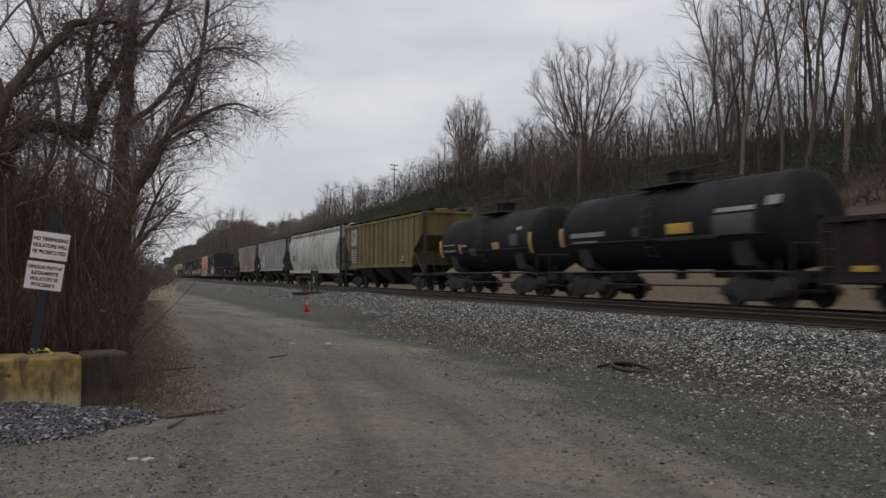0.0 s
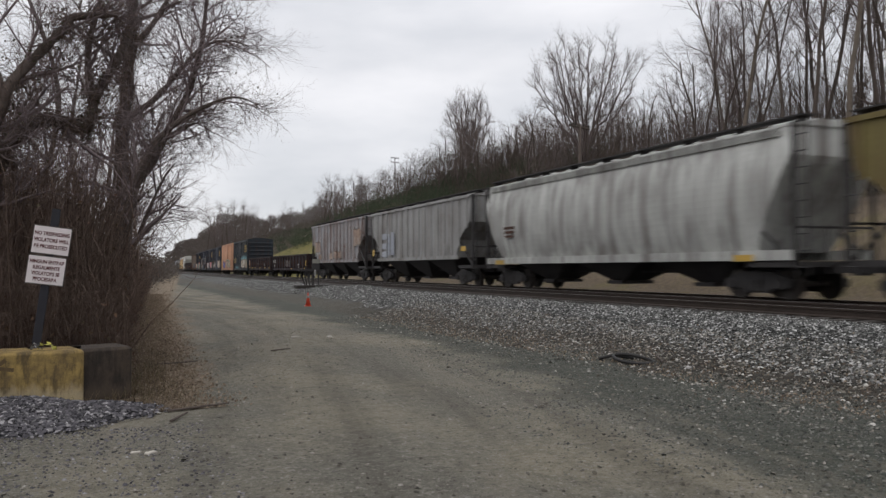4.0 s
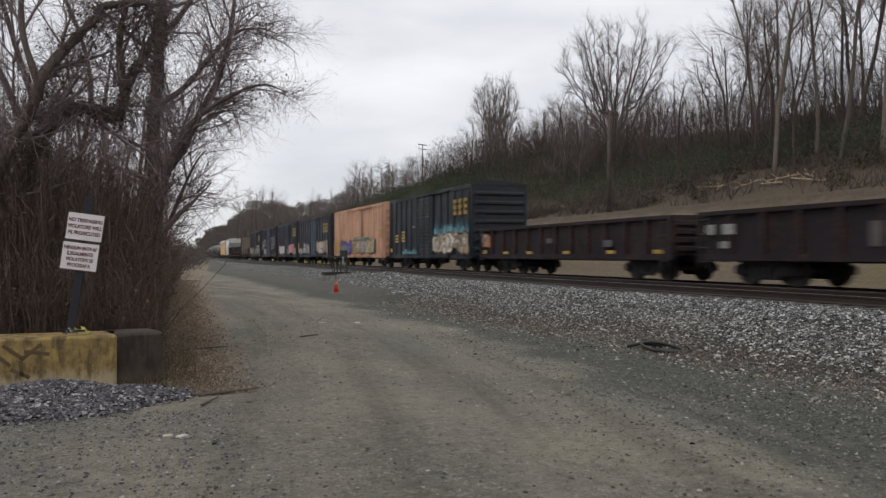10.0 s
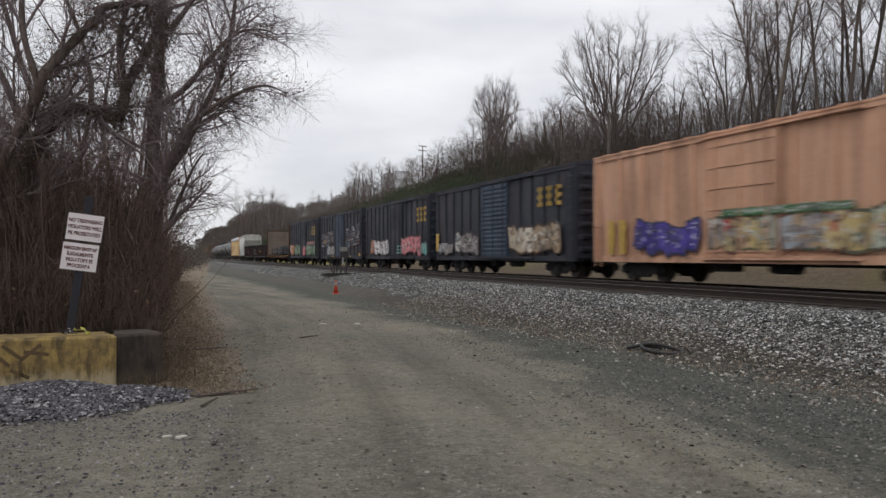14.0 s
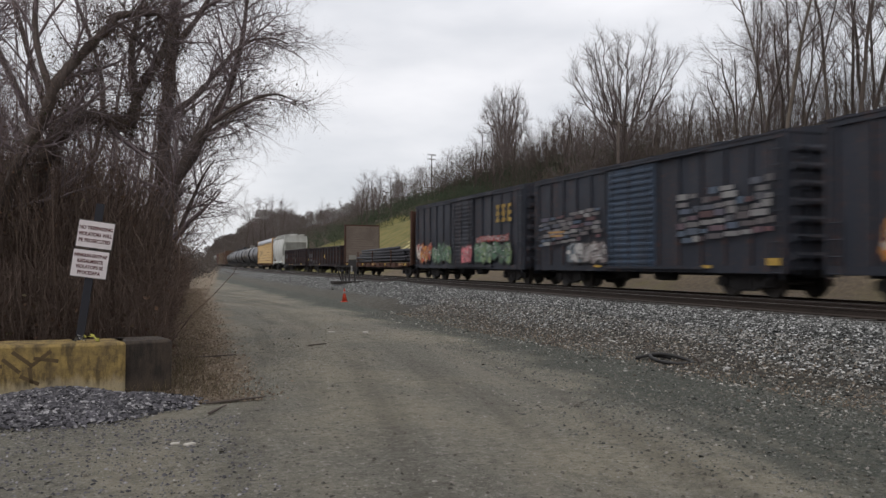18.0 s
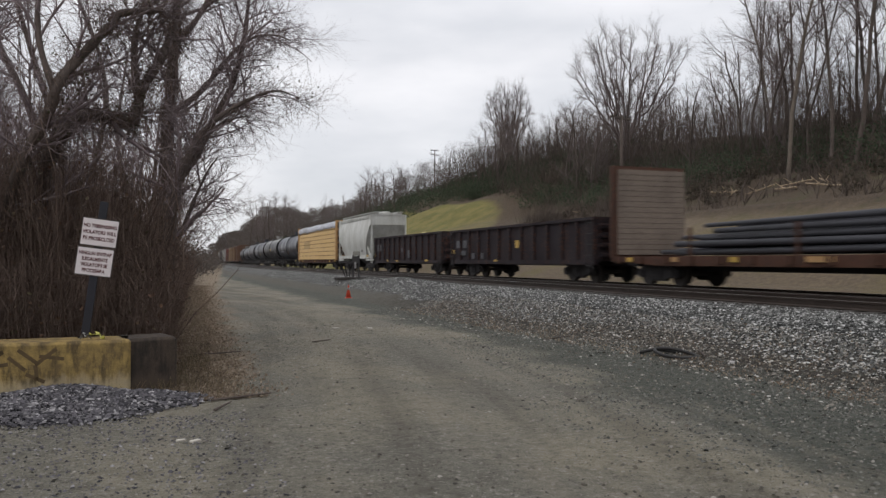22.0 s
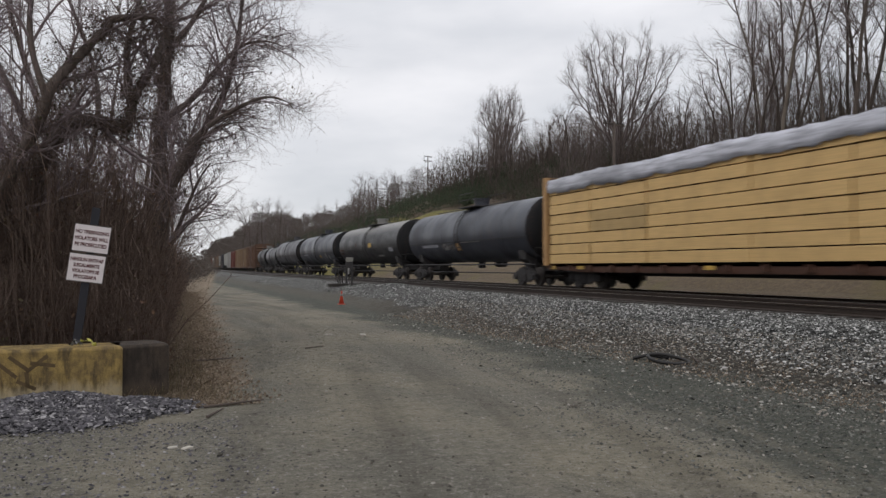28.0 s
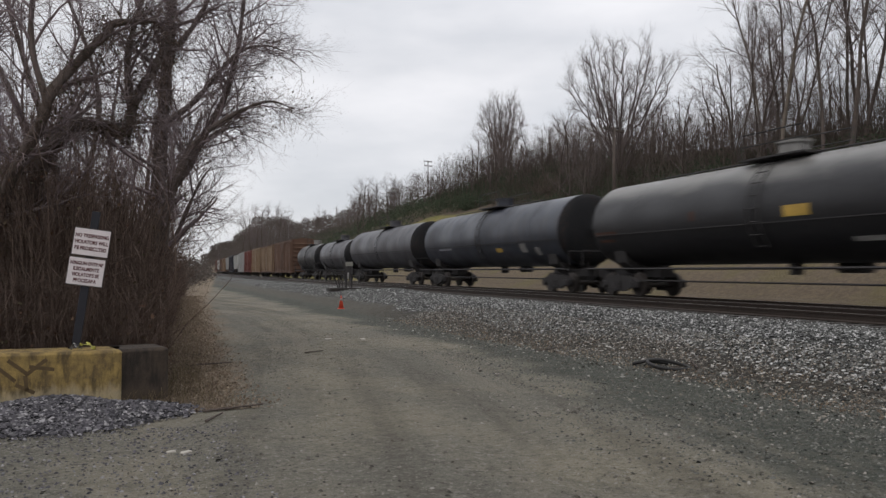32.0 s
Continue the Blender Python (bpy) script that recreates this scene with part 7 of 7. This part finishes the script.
def lay_ballast():
    rng = np.random.default_rng(12)
    n = 84000
    y = 1.5 + 27 * rng.random(n) ** 1.25
    x = 8.9 + 3.2 * rng.random(n) ** 0.8 + 0.35 * np.sin(y * 0.6)
    s = 0.012 + 0.024 * rng.random(len(x)) ** 2.0
    V1, F1 = stones(rng, np.stack([x, y, ground_z(x, y) + s * 0.25], 1), s)
    # dirtier stones low on the bank, among fines and old leaves
    n = 34000
    y = 1.8 + 24 * rng.random(n) ** 1.3
    x = 9.9 - np.abs(rng.normal(0, 1.25, n))
    s = 0.010 + 0.024 * rng.random(n) ** 2.2
    V4, F4 = stones(rng, np.stack([x, y, ground_z(x, y) + s * 0.25], 1), s)
    tagged(new("bank_foot_stones", quick_mesh("bank_foot_stones", V4, F4, FOOT)), "dirty brown and grey stones low on the ballast bank", "stones", kind="stuff")
    n = 16000
    y = 25 + 50 * rng.random(n) ** 1.3
    x = 9.0 + 3.0 * rng.random(n)
    s = rng.uniform(0.02, 0.042, n)
    V2, F2 = stones(rng, np.stack([x, y, ground_z(x, y) + s * 0.2], 1), s)
    tagged(new("ballast", quick_mesh("ballast", np.concatenate([V1, V2]), np.concatenate([F1, F2 + len(V1)]), BALLAST)), "loose grey ballast stones on the bank below the track", "ballast", kind="stuff")
    n = 46000
    y = 2.5 + 24 * rng.random(n) ** 1.5
    x = -3.5 + 11.5 * rng.random(n)
    bare = np.sin(x * 1.3 + 0.5 * y) * np.sin(y * 0.8 - 0.4 * x) + rng.normal(0, 0.6, n)
    x, y = x[bare > -0.2], y[bare > -0.2]
    s = 0.0035 + 0.02 * rng.random(len(x)) ** 4.2
    V, F = stones(rng, np.stack([x, y, ground_z(x, y) + s * 0.3], 1), s)
    n = 12000
    y = 3.0 + 12 * rng.random(n) ** 1.2
    x = 8.2 - 3.4 * rng.random(n) ** 1.6
    s = 0.005 + 0.018 * rng.random(n) ** 3
    # thicker in the near corner below the bank
    n = 13000
    y2 = 3.0 + 5.0 * rng.random(n)
    x2 = 3.6 + 4.8 * rng.random(n) ** 0.7
    near = x2 + 0.25 * y2 > 5.4 + rng.normal(0, 0.9, n)
    x2, y2 = x2[near], y2[near]
    x, y, s = np.concatenate([x, x2]), np.concatenate([y, y2]), np.concatenate([s, 0.004 + 0.016 * rng.random(len(x2)) ** 2.6])
    V3, F3 = stones(rng, np.stack([x, y, ground_z(x, y) + s * 0.3], 1), s)
    tagged(new("strewn_ballast", quick_mesh("strewn_ballast", V3, F3, STREWN)), "small grey stones strewn below the ballast bank", "stones", kind="stuff")
    tagged(new("lane_pebbles", quick_mesh("lane_pebbles", V, F, PEBBLE)), "scattered pale pebbles on the packed lane", "pebbles", kind="stuff")


PILE = (-0.95, 9.75)


def pile_z(x, y):
    """A low heap of gravel against the yellow block, with a tail to its side."""
    dy = y - 9.75
    deep = np.where(dy < 0, 0.85, 0.4)
    a = 0.21 * np.exp(-(((x - PILE[0]) / 0.8) ** 2 + (dy / deep) ** 2))
    b = 0.13 * np.exp(-(((x + 0.12) / 0.5) ** 2 + ((y - 9.55) / 0.42) ** 2))
    c = 0.14 * np.exp(-(((x + 2.3) / 0.9) ** 2 + ((y - 9.4) / np.where(y < 9.4, 0.9, 0.45)) ** 2))
    return np.maximum(np.maximum(a, b), c)


def gravel_pile():
    rng = np.random.default_rng(13)
    xs, ys = np.linspace(-4, 1.2, 70), np.linspace(7.2, 10.6, 40)
    X, Y = np.meshgrid(xs, ys, indexing="ij")
    Z = ground_z(X, Y) + pile_z(X, Y) - 0.03
    i = np.arange(69)[:, None] * 40
    j = np.arange(39)[None]
    F = np.stack([i + j, i + 40 + j, i + 41 + j, i + j + 1], -1).reshape(-1, 4)
    heap = thing("gravel_pile", None, "low heap of dark crushed gravel against a yellow block", "gravel pile")
    part("gravel_bed", quick_mesh("gravel_bed", np.stack([X, Y, Z], -1).reshape(-1, 3), F, plain("dark_gravel_bed", (66, 66, 70), 0.95, 0, 40, 0.6)), None, heap)
    n = 52000
    x, y = rng.uniform(-3.9, 1.0, n), rng.uniform(7.3, 10.2, n)
    keep = pile_z(x, y) > 0.01 + 0.05 * rng.random(n)
    x, y = x[keep], y[keep]
    s = 0.008 + 0.028 * rng.random(len(x)) ** 3.0
    V, F = stones(rng, np.stack([x, y, ground_z(x, y) + pile_z(x, y) + s * 0.2], 1), s)
    n = 6000
    x, y = rng.uniform(-3.6, 0.9, n), 8.6 - 3.6 * rng.random(n) ** 1.4
    q = 0.005 + 0.014 * rng.random(n) ** 3
    W, G = stones(rng, np.stack([x, y, ground_z(x, y) + q * 0.3], 1), q)
    tagged(new("scattered_gravel", quick_mesh("scattered_gravel", W, G, GRAVEL)), "dark gravel bits scattered on the lane before the heap", "gravel", kind="stuff")
    ob = part("loose_gravel", quick_mesh("loose_gravel", V, F, GRAVEL), None, heap)
    tagged(ob, kind="stuff")


lay_ballast()
gravel_pile()


# ---- things beside the lane and on the hill ----
def concrete(name, colour, dirt, worn):
    n = Nodes(name)
    a, b, f = n.noise(3.4, 6, 0.75), n.noise(9, 5, 0.7, (1, 1, 0.3)), n.noise(40, 4, 0.7)
    ax = n.axes()
    c = n.mix(n.span(a, 0.34, 0.66), lin(*colour), lin(*dirt))
    c = n.mix(n.math("MULTIPLY", n.span(b, 0.44, 0.66), 0.75), c, lin(*[q * 0.6 for q in dirt]))
    edge = n.math("ADD", ax[2], n.math("MULTIPLY", n.math("SUBTRACT", b, 0.5), 0.35))
    c = n.mix(n.math("MULTIPLY", n.span(edge, 0.3, 0.12), 0.6), c, lin(*worn))
    c = n.mix(n.math("MULTIPLY", n.span(f, 0.55, 0.75), 0.35), c, lin(60, 54, 46))
    n.bump(n.math("ADD", f, a), 0.5, 0.02)
    return n.done(c, 0.9)


def build_block():
    b = thing("concrete_block", pose(-0.27, 10.17, 0, 0, 0, -1.0), "yellow-painted concrete block, scuffed, with dark sprayed strokes", "concrete block")
    m = Mesh()
    m.chamfer(-2.1, 0, 0, 0.6, -0.1, 0.66, 0.03)
    body = part("body", m, concrete("worn_yellow_painted_concrete", (152, 128, 74), (98, 82, 54), (172, 160, 134)), b)
    soft_edges(body, 0.012)
    spray = plain("brown_black_spray", (86, 69, 42), 0.8, 0, 9, 0.6)
    strokes = [((-1.75, 0.52), (-1.35, 0.56)), ((-1.35, 0.56), (-1.6, 0.4)), ((-1.7, 0.38), (-1.3, 0.42)), ((-1.2, 0.58), (-1.0, 0.42)), ((-0.8, 0.58), (-1.02, 0.4)), ((-1.02, 0.4), (-1.0, 0.22)), ((-1.3, 0.5), (-1.12, 0.34)), ((-0.98, 0.5), (-0.72, 0.46)), ((-1.12, 0.3), (-0.92, 0.2))]
    for (x0, z0), (x1, z1) in strokes:
        d = Vector((x1 - x0, 0, z1 - z0)).normalized()
        w = Vector((-d.z, 0, d.x)) * 0.021
        a, e = Vector((x0, -0.003, z0)), Vector((x1, -0.003, z1))
        m = Mesh()
        m.add([tuple(a - w), tuple(e - w), tuple(e + w), tuple(a + w)], [(0, 1, 2, 3)])
        part("sprayed_stroke", m, spray, b)
    d = thing("concrete_block", pose(0.25, 10.4, 0, 0, 0, 106), "dark weathered concrete block, half hidden in dead weeds", "concrete block")
    body = part("body", Mesh().chamfer(0, 0.6, -0.02, 0.62, -0.1, 0.66, 0.03), concrete("dark_mossy_concrete", (66, 55, 45), (42, 35, 29), (80, 68, 56)), d)
    soft_edges(body, 0.012)
    # a twist of caution tape on the yellow block
    t_ob = thing("caution_tape", pose(-0.74, 10.3, 0.665), "tangle of yellow and black caution tape on the block", "tape")
    lime = plain("yellow_green_tape", (172, 166, 74), 0.45, 0, 8, 0.3)
    rnd = random.Random(12)
    for col, label, n, x0, x1 in ((lime, "crumpled yellow strip", 16, -0.02, 0.2), (STEEL_DARK, "black strip", 6, -0.08, 0.04), (WHITE_MARK, "white strip", 4, -0.09, -0.02)):
        m, p = Mesh(), None
        for i in range(n):
            t = i / (n - 1)
            q = Vector((x0 + (x1 - x0) * t + rnd.uniform(-0.025, 0.025), rnd.uniform(-0.05, 0.05), 0.015 + 0.085 * math.sin(math.pi * min(1, t * 1.1)) * rnd.uniform(0.5, 1.0)))
            w = Vector((rnd.uniform(-0.02, 0.02), rnd.uniform(0.02, 0.035), rnd.uniform(-0.015, 0.02)))
            if p:
                m.add([tuple(p[0] - p[1]), tuple(q - w), tuple(q + w), tuple(p[0] + p[1])], [(0, 1, 2, 3)])
            p = (q, w)
        part("strip", m, col, t_ob, label)


def text_mesh(line, size, mat):
    cu = bpy.data.curves.new("words", "FONT")
    cu.body, cu.size, cu.align_x, cu.extrude = line, size, "CENTER", 0.0008
    cu.offset = 0.0022
    ob = new("words", cu)
    dg = bpy.context.evaluated_depsgraph_get()
    me = bpy.data.meshes.new_from_object(ob.evaluated_get(dg))
    bpy.data.objects.remove(ob)
    me.materials.clear()
    me.materials.append(mat)
    return me


def build_sign():
    red = plain("faded_dark_red_print", (84, 40, 40), 0.7, 0, 20, 0.2)
    face = plain("grimy_white_sign_face", (206, 198, 198), 0.5, 0, 7, 0.3, (1, 1, 1), 0.05, 0.7)
    rim = plain("dark_sign_back", (74, 66, 62), 0.6, 0, 12, 0.3)
    s = thing("warning_sign", pose(-0.885, 10.62, 0.05, 0, 7.5, -3), "two white warning signs on a leaning dark post", "sign")
    m = Mesh()
    m.prism([(-0.046, 0.0), (0.046, 0.0), (0.046, 2.3), (-0.046, 2.3)], -0.012, 0.0)
    m.box(-0.046, -0.034, 0.0, 0.05, 0, 2.3)
    m.box(0.034, 0.046, 0.0, 0.05, 0, 2.3)
    part("post", m, plain("dark_blue_black_post", (22, 22, 32), 0.7, 0.0, 10, 0.3), s, "dark channel post")
    for z, h, lines, dx, step, size in ((1.74, 0.345, ("NO TRESPASSING", "VIOLATORS WILL", "BE PROSECUTED"), 0.0, 0.078, 0.062), (1.375, 0.35, ("NINGUN ENTRAR", "ILEGALMENTE", "VIOLATORS SE", "PROCESARA"), -0.012, 0.07, 0.06)):
        pl = part("plate", Mesh().chamfer(-0.212 + dx, 0.212 + dx, -0.024, -0.016, z, z + h, 0.002), rim, s, "white warning sign with dark red words")
        part("face", Mesh().box(-0.202 + dx, 0.202 + dx, -0.027, -0.0245, z + 0.011, z + h - 0.011), face, pl)
        top = z + h / 2 + step * (len(lines) / 2) - 0.06
        for k, line in enumerate(lines):
            w = part("line_of_text", text_mesh(line, size, red), None, pl)
            w.matrix_basis = pose(dx, -0.0285, top - k * step, 90, 0, 0) @ Matrix.Diagonal((0.78, 1.0, 1, 1))


def build_cone():
    orange = plain("dusty_orange_plastic", (196, 72, 48), 0.5, 0, 8, 0.3, (1, 1, 1), 0.1, 0.7)
    c = thing("traffic_cone", pose(7.6, 32.4, float(ground_z(7.6, 32.4))) @ Matrix.Scale(0.78, 4), "orange traffic cone with a white collar on the lane's edge", "cone")
    part("base", Mesh().chamfer(-0.18, 0.18, -0.18, 0.18, 0, 0.035, 0.02), orange, c)
    ring = lambda z, r: [(r * math.cos(2 * math.pi * i / 20), r * math.sin(2 * math.pi * i / 20), z) for i in range(20)]
    part("body", Mesh().loft([ring(0.035, 0.14), ring(0.47, 0.065), ring(0.70, 0.026), ring(0.72, 0.02)]), orange, c, smooth=True)
    part("collar", Mesh().loft([ring(0.44, 0.074), ring(0.56, 0.054)]), WHITE_MARK, c, "white reflective collar", smooth=True)


def build_switch_stand():
    x, y = 10.45, 43.8
    z = float(ground_z(x, y))
    s = thing("switch_stand", pose(x, y, z), "dark steel switch stand with a pale plate by the track", "switch stand")
    part("base_timber", Mesh().chamfer(-0.9, 0.9, -0.35, 0.35, -0.05, 0.12, 0.02), TIE, s)
    m = Mesh()
    for dx in (0.1, 0.42):
        m.box(dx - 0.04, dx + 0.04, -0.05, 0.05, 0.12, 1.35)
    m.box(0.05, 0.47, -0.06, 0.06, 0.9, 1.3)
    part("mast", m, STEEL_DARK, s, "twin black uprights")
    m = Mesh()
    for dx, tx in ((-0.32, -0.62), (-0.22, -0.4), (-0.1, -0.12)):
        m.rod((dx, 0, 0.05), (tx, 0.05, 0.95), 0.035, 6)
    m.box(-0.7, 0.1, -0.15, 0.2, 0.9, 1.02)
    part("frame", m, STEEL_DARK, s, "low table-like frame with slanted legs")
    part("plate", Mesh().chamfer(0.06, 0.48, -0.07, -0.055, 1.34, 1.58, 0.004), plain("faded_pale_plate", (126, 124, 116), 0.6, 0, 8, 0.3), s, "pale rectangular target plate")
    part("tag", Mesh().box(0.16, 0.26, -0.08, -0.062, 0.62, 0.98), WHITE_MARK, s, "white tag")


def utility_pole(x, y, h, arm, label):
    p = thing("utility_pole", pose(x, y, float(ground_z(x, y)) - 0.1, 0, 0, 20), label, "utility pole", "utility poles on the hill")
    m = Mesh()
    m.rod((0, 0, 0), (0, 0, h), 0.16, 10, 0.1)
    part("pole", m, BARK, p, smooth=True)
    if arm:
        for z in (h - 0.3, h - 1.3)[:arm]:
            a = part("crossarm", Mesh().box(-1.2, 1.2, -0.06, 0.06, z, z + 0.14), BARK, p)
            for dx in (-1.05, -0.5, 0.5, 1.05):
                part("insulator", Mesh().rod((dx, 0, z + 0.14), (dx, 0, z + 0.32), 0.05, 6), STEEL_DARK, a)


def build_logs():
    pale = plain("pale_cut_wood", (168, 148, 122), 0.9, 0, 6, 0.5, (4, 4, 0.6))
    rnd = random.Random(5)
    for x, y, a, l in ((37, 45.4, 20, 1.6), (36.6, 43.4, 70, 1.8), (37.2, 41.5, 95, 2.4), (36.8, 38.8, 80, 2.2), (38.2, 39.4, 88, 2.8), (37.9, 36.9, 60, 1.8), (36.5, 35.5, 100, 2.5), (37.3, 44.6, 140, 1.4), (36.2, 62.6, 150, 1.8)):
        m = Mesh().rod((-l / 2, 0, 0), (l / 2, 0, 0.05), 0.065, 8, 0.045)
        m.rod((l * 0.1, 0, 0.05), (l * 0.3, 0.25, 0.45), 0.03, 5, 0.015)
        m.rod((-l * 0.2, 0, 0.05), (-l * 0.1, -0.2, 0.35), 0.03, 5, 0.012)
        ob = part("fallen_log", m, pale)
        ob.matrix_basis = pose(x, y, float(ground_z(x, y)) + 0.16, rnd.uniform(-8, 8), rnd.uniform(-14, 14), a)
        tagged(ob, "pale cut log lying on the cleared slope", "log", "logs on the cleared slope")


def build_matting():
    straw = plain("pale_straw_matting", (196, 184, 130), 0.9, 0, 8, 0.4)
    for k, (x, y, l, a) in enumerate(((27.2, 88, 4.5, 20), (28.4, 86.5, 4.0, 24), (26.4, 91, 3.5, 18), (29.6, 84, 2.4, 30), (30.4, 92, 2.0, 22))):
        n = 8
        m = Mesh()
        for i in range(n):
            t0, t1 = i / n - 0.5, (i + 1) / n - 0.5
            q = []
            for t, w in ((t0, -0.35), (t1, -0.35), (t1, 0.35), (t0, 0.35)):
                px = x + t * l * math.cos(radians(a)) - w * math.sin(radians(a))
                py = y + t * l * math.sin(radians(a)) * 1.6 + w * math.cos(radians(a))
                q.append((px, py, float(ground_z(px, py)) + 0.09))
            m.add(q + [(a_, b_, c_ - 0.1) for a_, b_, c_ in q], [(0, 1, 2, 3), (0, 4, 5, 1), (2, 6, 7, 3), (1, 5, 6, 2), (3, 7, 4, 0)])
        tagged(part("straw_mat", m, straw), "pale straw erosion mat on the sown bank", "erosion mat", "straw mats on the bank")


def small_litter():
    rnd = random.Random(9)
    m = Mesh()
    pts = [(7.68, 11.4, 0.04), (7.95, 11.1, 0.13), (8.15, 10.8, 0.09), (8.1, 10.45, 0.05), (7.85, 10.5, 0.04), (7.7, 10.8, 0.06), (7.85, 11.2, 0.1), (8.2, 10.95, 0.05)]
    V, F = tubes([(bend(pts, 5), np.full(len(pts) * 5 - 4, 0.028), 0)], (8,))
    tagged(new("rubber_hose", quick_mesh("rubber_hose", V, F, plain("black_rubber", (34, 32, 31), 0.7, 0, 10, 0.3), True)), "loop of black rubber hose at the ballast's foot", "hose")
    for k, (x, y, a, l) in enumerate(((8.3, 10.6, 60, 0.9), (7.6, 14.2, 20, 0.8), (0.95, 9.4, 12, 0.7), (1.0, 14.0, 8, 0.8), (0.7, 8.9, 60, 0.4), (3.1, 15.5, 15, 0.4))):
        q = part("stick", Mesh().rod((-l / 2, 0, 0), (l / 2, 0, 0.02), 0.016, 6, 0.009), BARK)
        q.matrix_basis = pose(x, y, float(ground_z(x, y)) + 0.02, 0, 0, a)
        tagged(q, "dry broken stick lying on the gravel", "stick", "sticks on the gravel")
    for x, y, s in ((8.15, 9.7, 0.07), (0.34, 7.35, 0.05), (0.22, 7.42, 0.04), (4.6, 17.5, 0.1), (3.9, 17.9, 0.08)):
        q = part("pale_stone", Mesh().chamfer(-s, s, -s * 0.6, s * 0.6, -0.01, s * 0.35, s * 0.15), WHITE_MARK if x > 8 else plain("pale_limestone", (176, 170, 160), 0.9, 0, 14, 0.3))
        q.matrix_basis = pose(x, y, float(ground_z(x, y)), 0, 0, rnd.uniform(0, 90))
        tagged(q, "flat pale stone bedded in the lane", "stone", "pale stones in the lane")


def verge_plants():
    rng = np.random.default_rng(21)
    n = 2600
    y = 9.8 + 34 * rng.random(n) ** 1.8
    x = edge_x(y) + rng.uniform(-0.6, 1.1, n) * (0.5 + 0.5 * rng.random(n))
    x[: n // 6] = rng.uniform(0.1, 0.8, n // 6)
    y[: n // 6] = rng.uniform(10.2, 13.5, n // 6)
    P0 = np.stack([x, y, ground_z(x, y) - 0.01], 1)
    d = rng.normal(0, 0.35, (n, 3))
    d[:, 2] = 1
    h = rng.uniform(0.03, 0.16, n) * np.clip(1.4 - (x - edge_x(y)) * 1.0, 0.25, 1.2)
    P1 = P0 + d * h[:, None]
    V, F = sticks(P0, P1, np.full(n, 0.005), np.full(n, 0.0015))
    tagged(new("dead_weeds", quick_mesh("dead_weeds", V, F, leafy("dead_weed_stems", (122, 106, 86), (94, 82, 66), (138, 124, 100), (80, 76, 55)))), "dead tan weeds along the lane's verge", "weeds", kind="stuff")
    n = 34000
    y = 9.4 + 44 * rng.random(n) ** 1.5
    x = edge_x(y) + rng.normal(0.32, 0.36, n)
    P = np.stack([x, y, ground_z(x, y) + 0.015], 1)
    V, F = leaves(rng, P, rng.uniform(0.01, 0.034, n))
    V[:, 2] = np.maximum(V[:, 2], ground_z(V[:, 0], V[:, 1]) + 0.004)
    n2 = 3500
    y = 2.5 + 22 * rng.random(n2) ** 1.3
    x = 7.3 + np.abs(rng.normal(0, 0.95, n2))
    P = np.stack([x, y, ground_z(x, y) + 0.02], 1)
    V2, F2 = leaves(rng, P, rng.uniform(0.01, 0.028, n2))
    tagged(new("leaf_litter", quick_mesh("leaf_litter", np.concatenate([V, V2]), np.concatenate([F, F2 + len(V)]), DRY_LEAF)), "fallen brown leaves on the verge and ballast foot", "leaves", kind="stuff")


build_block()
build_sign()
build_cone()
build_switch_stand()
utility_pole(60, 170, 10.5, 2, "far utility pole with crossarms on the ridge")
utility_pole(60, 232, 9.5, 1, "far utility pole with a crossarm on the ridge")
utility_pole(32, 49.7, 7.6, 1, "weathered pole standing on the grassy bench")
build_logs()
build_matting()
small_litter()
verge_plants()


def motions():
    """The train comes round the slow bend and rolls by at one steady speed."""
    for car, middle in TRAIN:
        rows = []
        for t in range(0, 33, 2):
            y = middle - SPEED * t
            rows.append((t, pose(FAR_TRACK + float(bow(y)), y, RAIL_FAR, 0, 0, -math.degrees(math.atan(bow_slope(y))))))
        walk(car, rows)


motions()
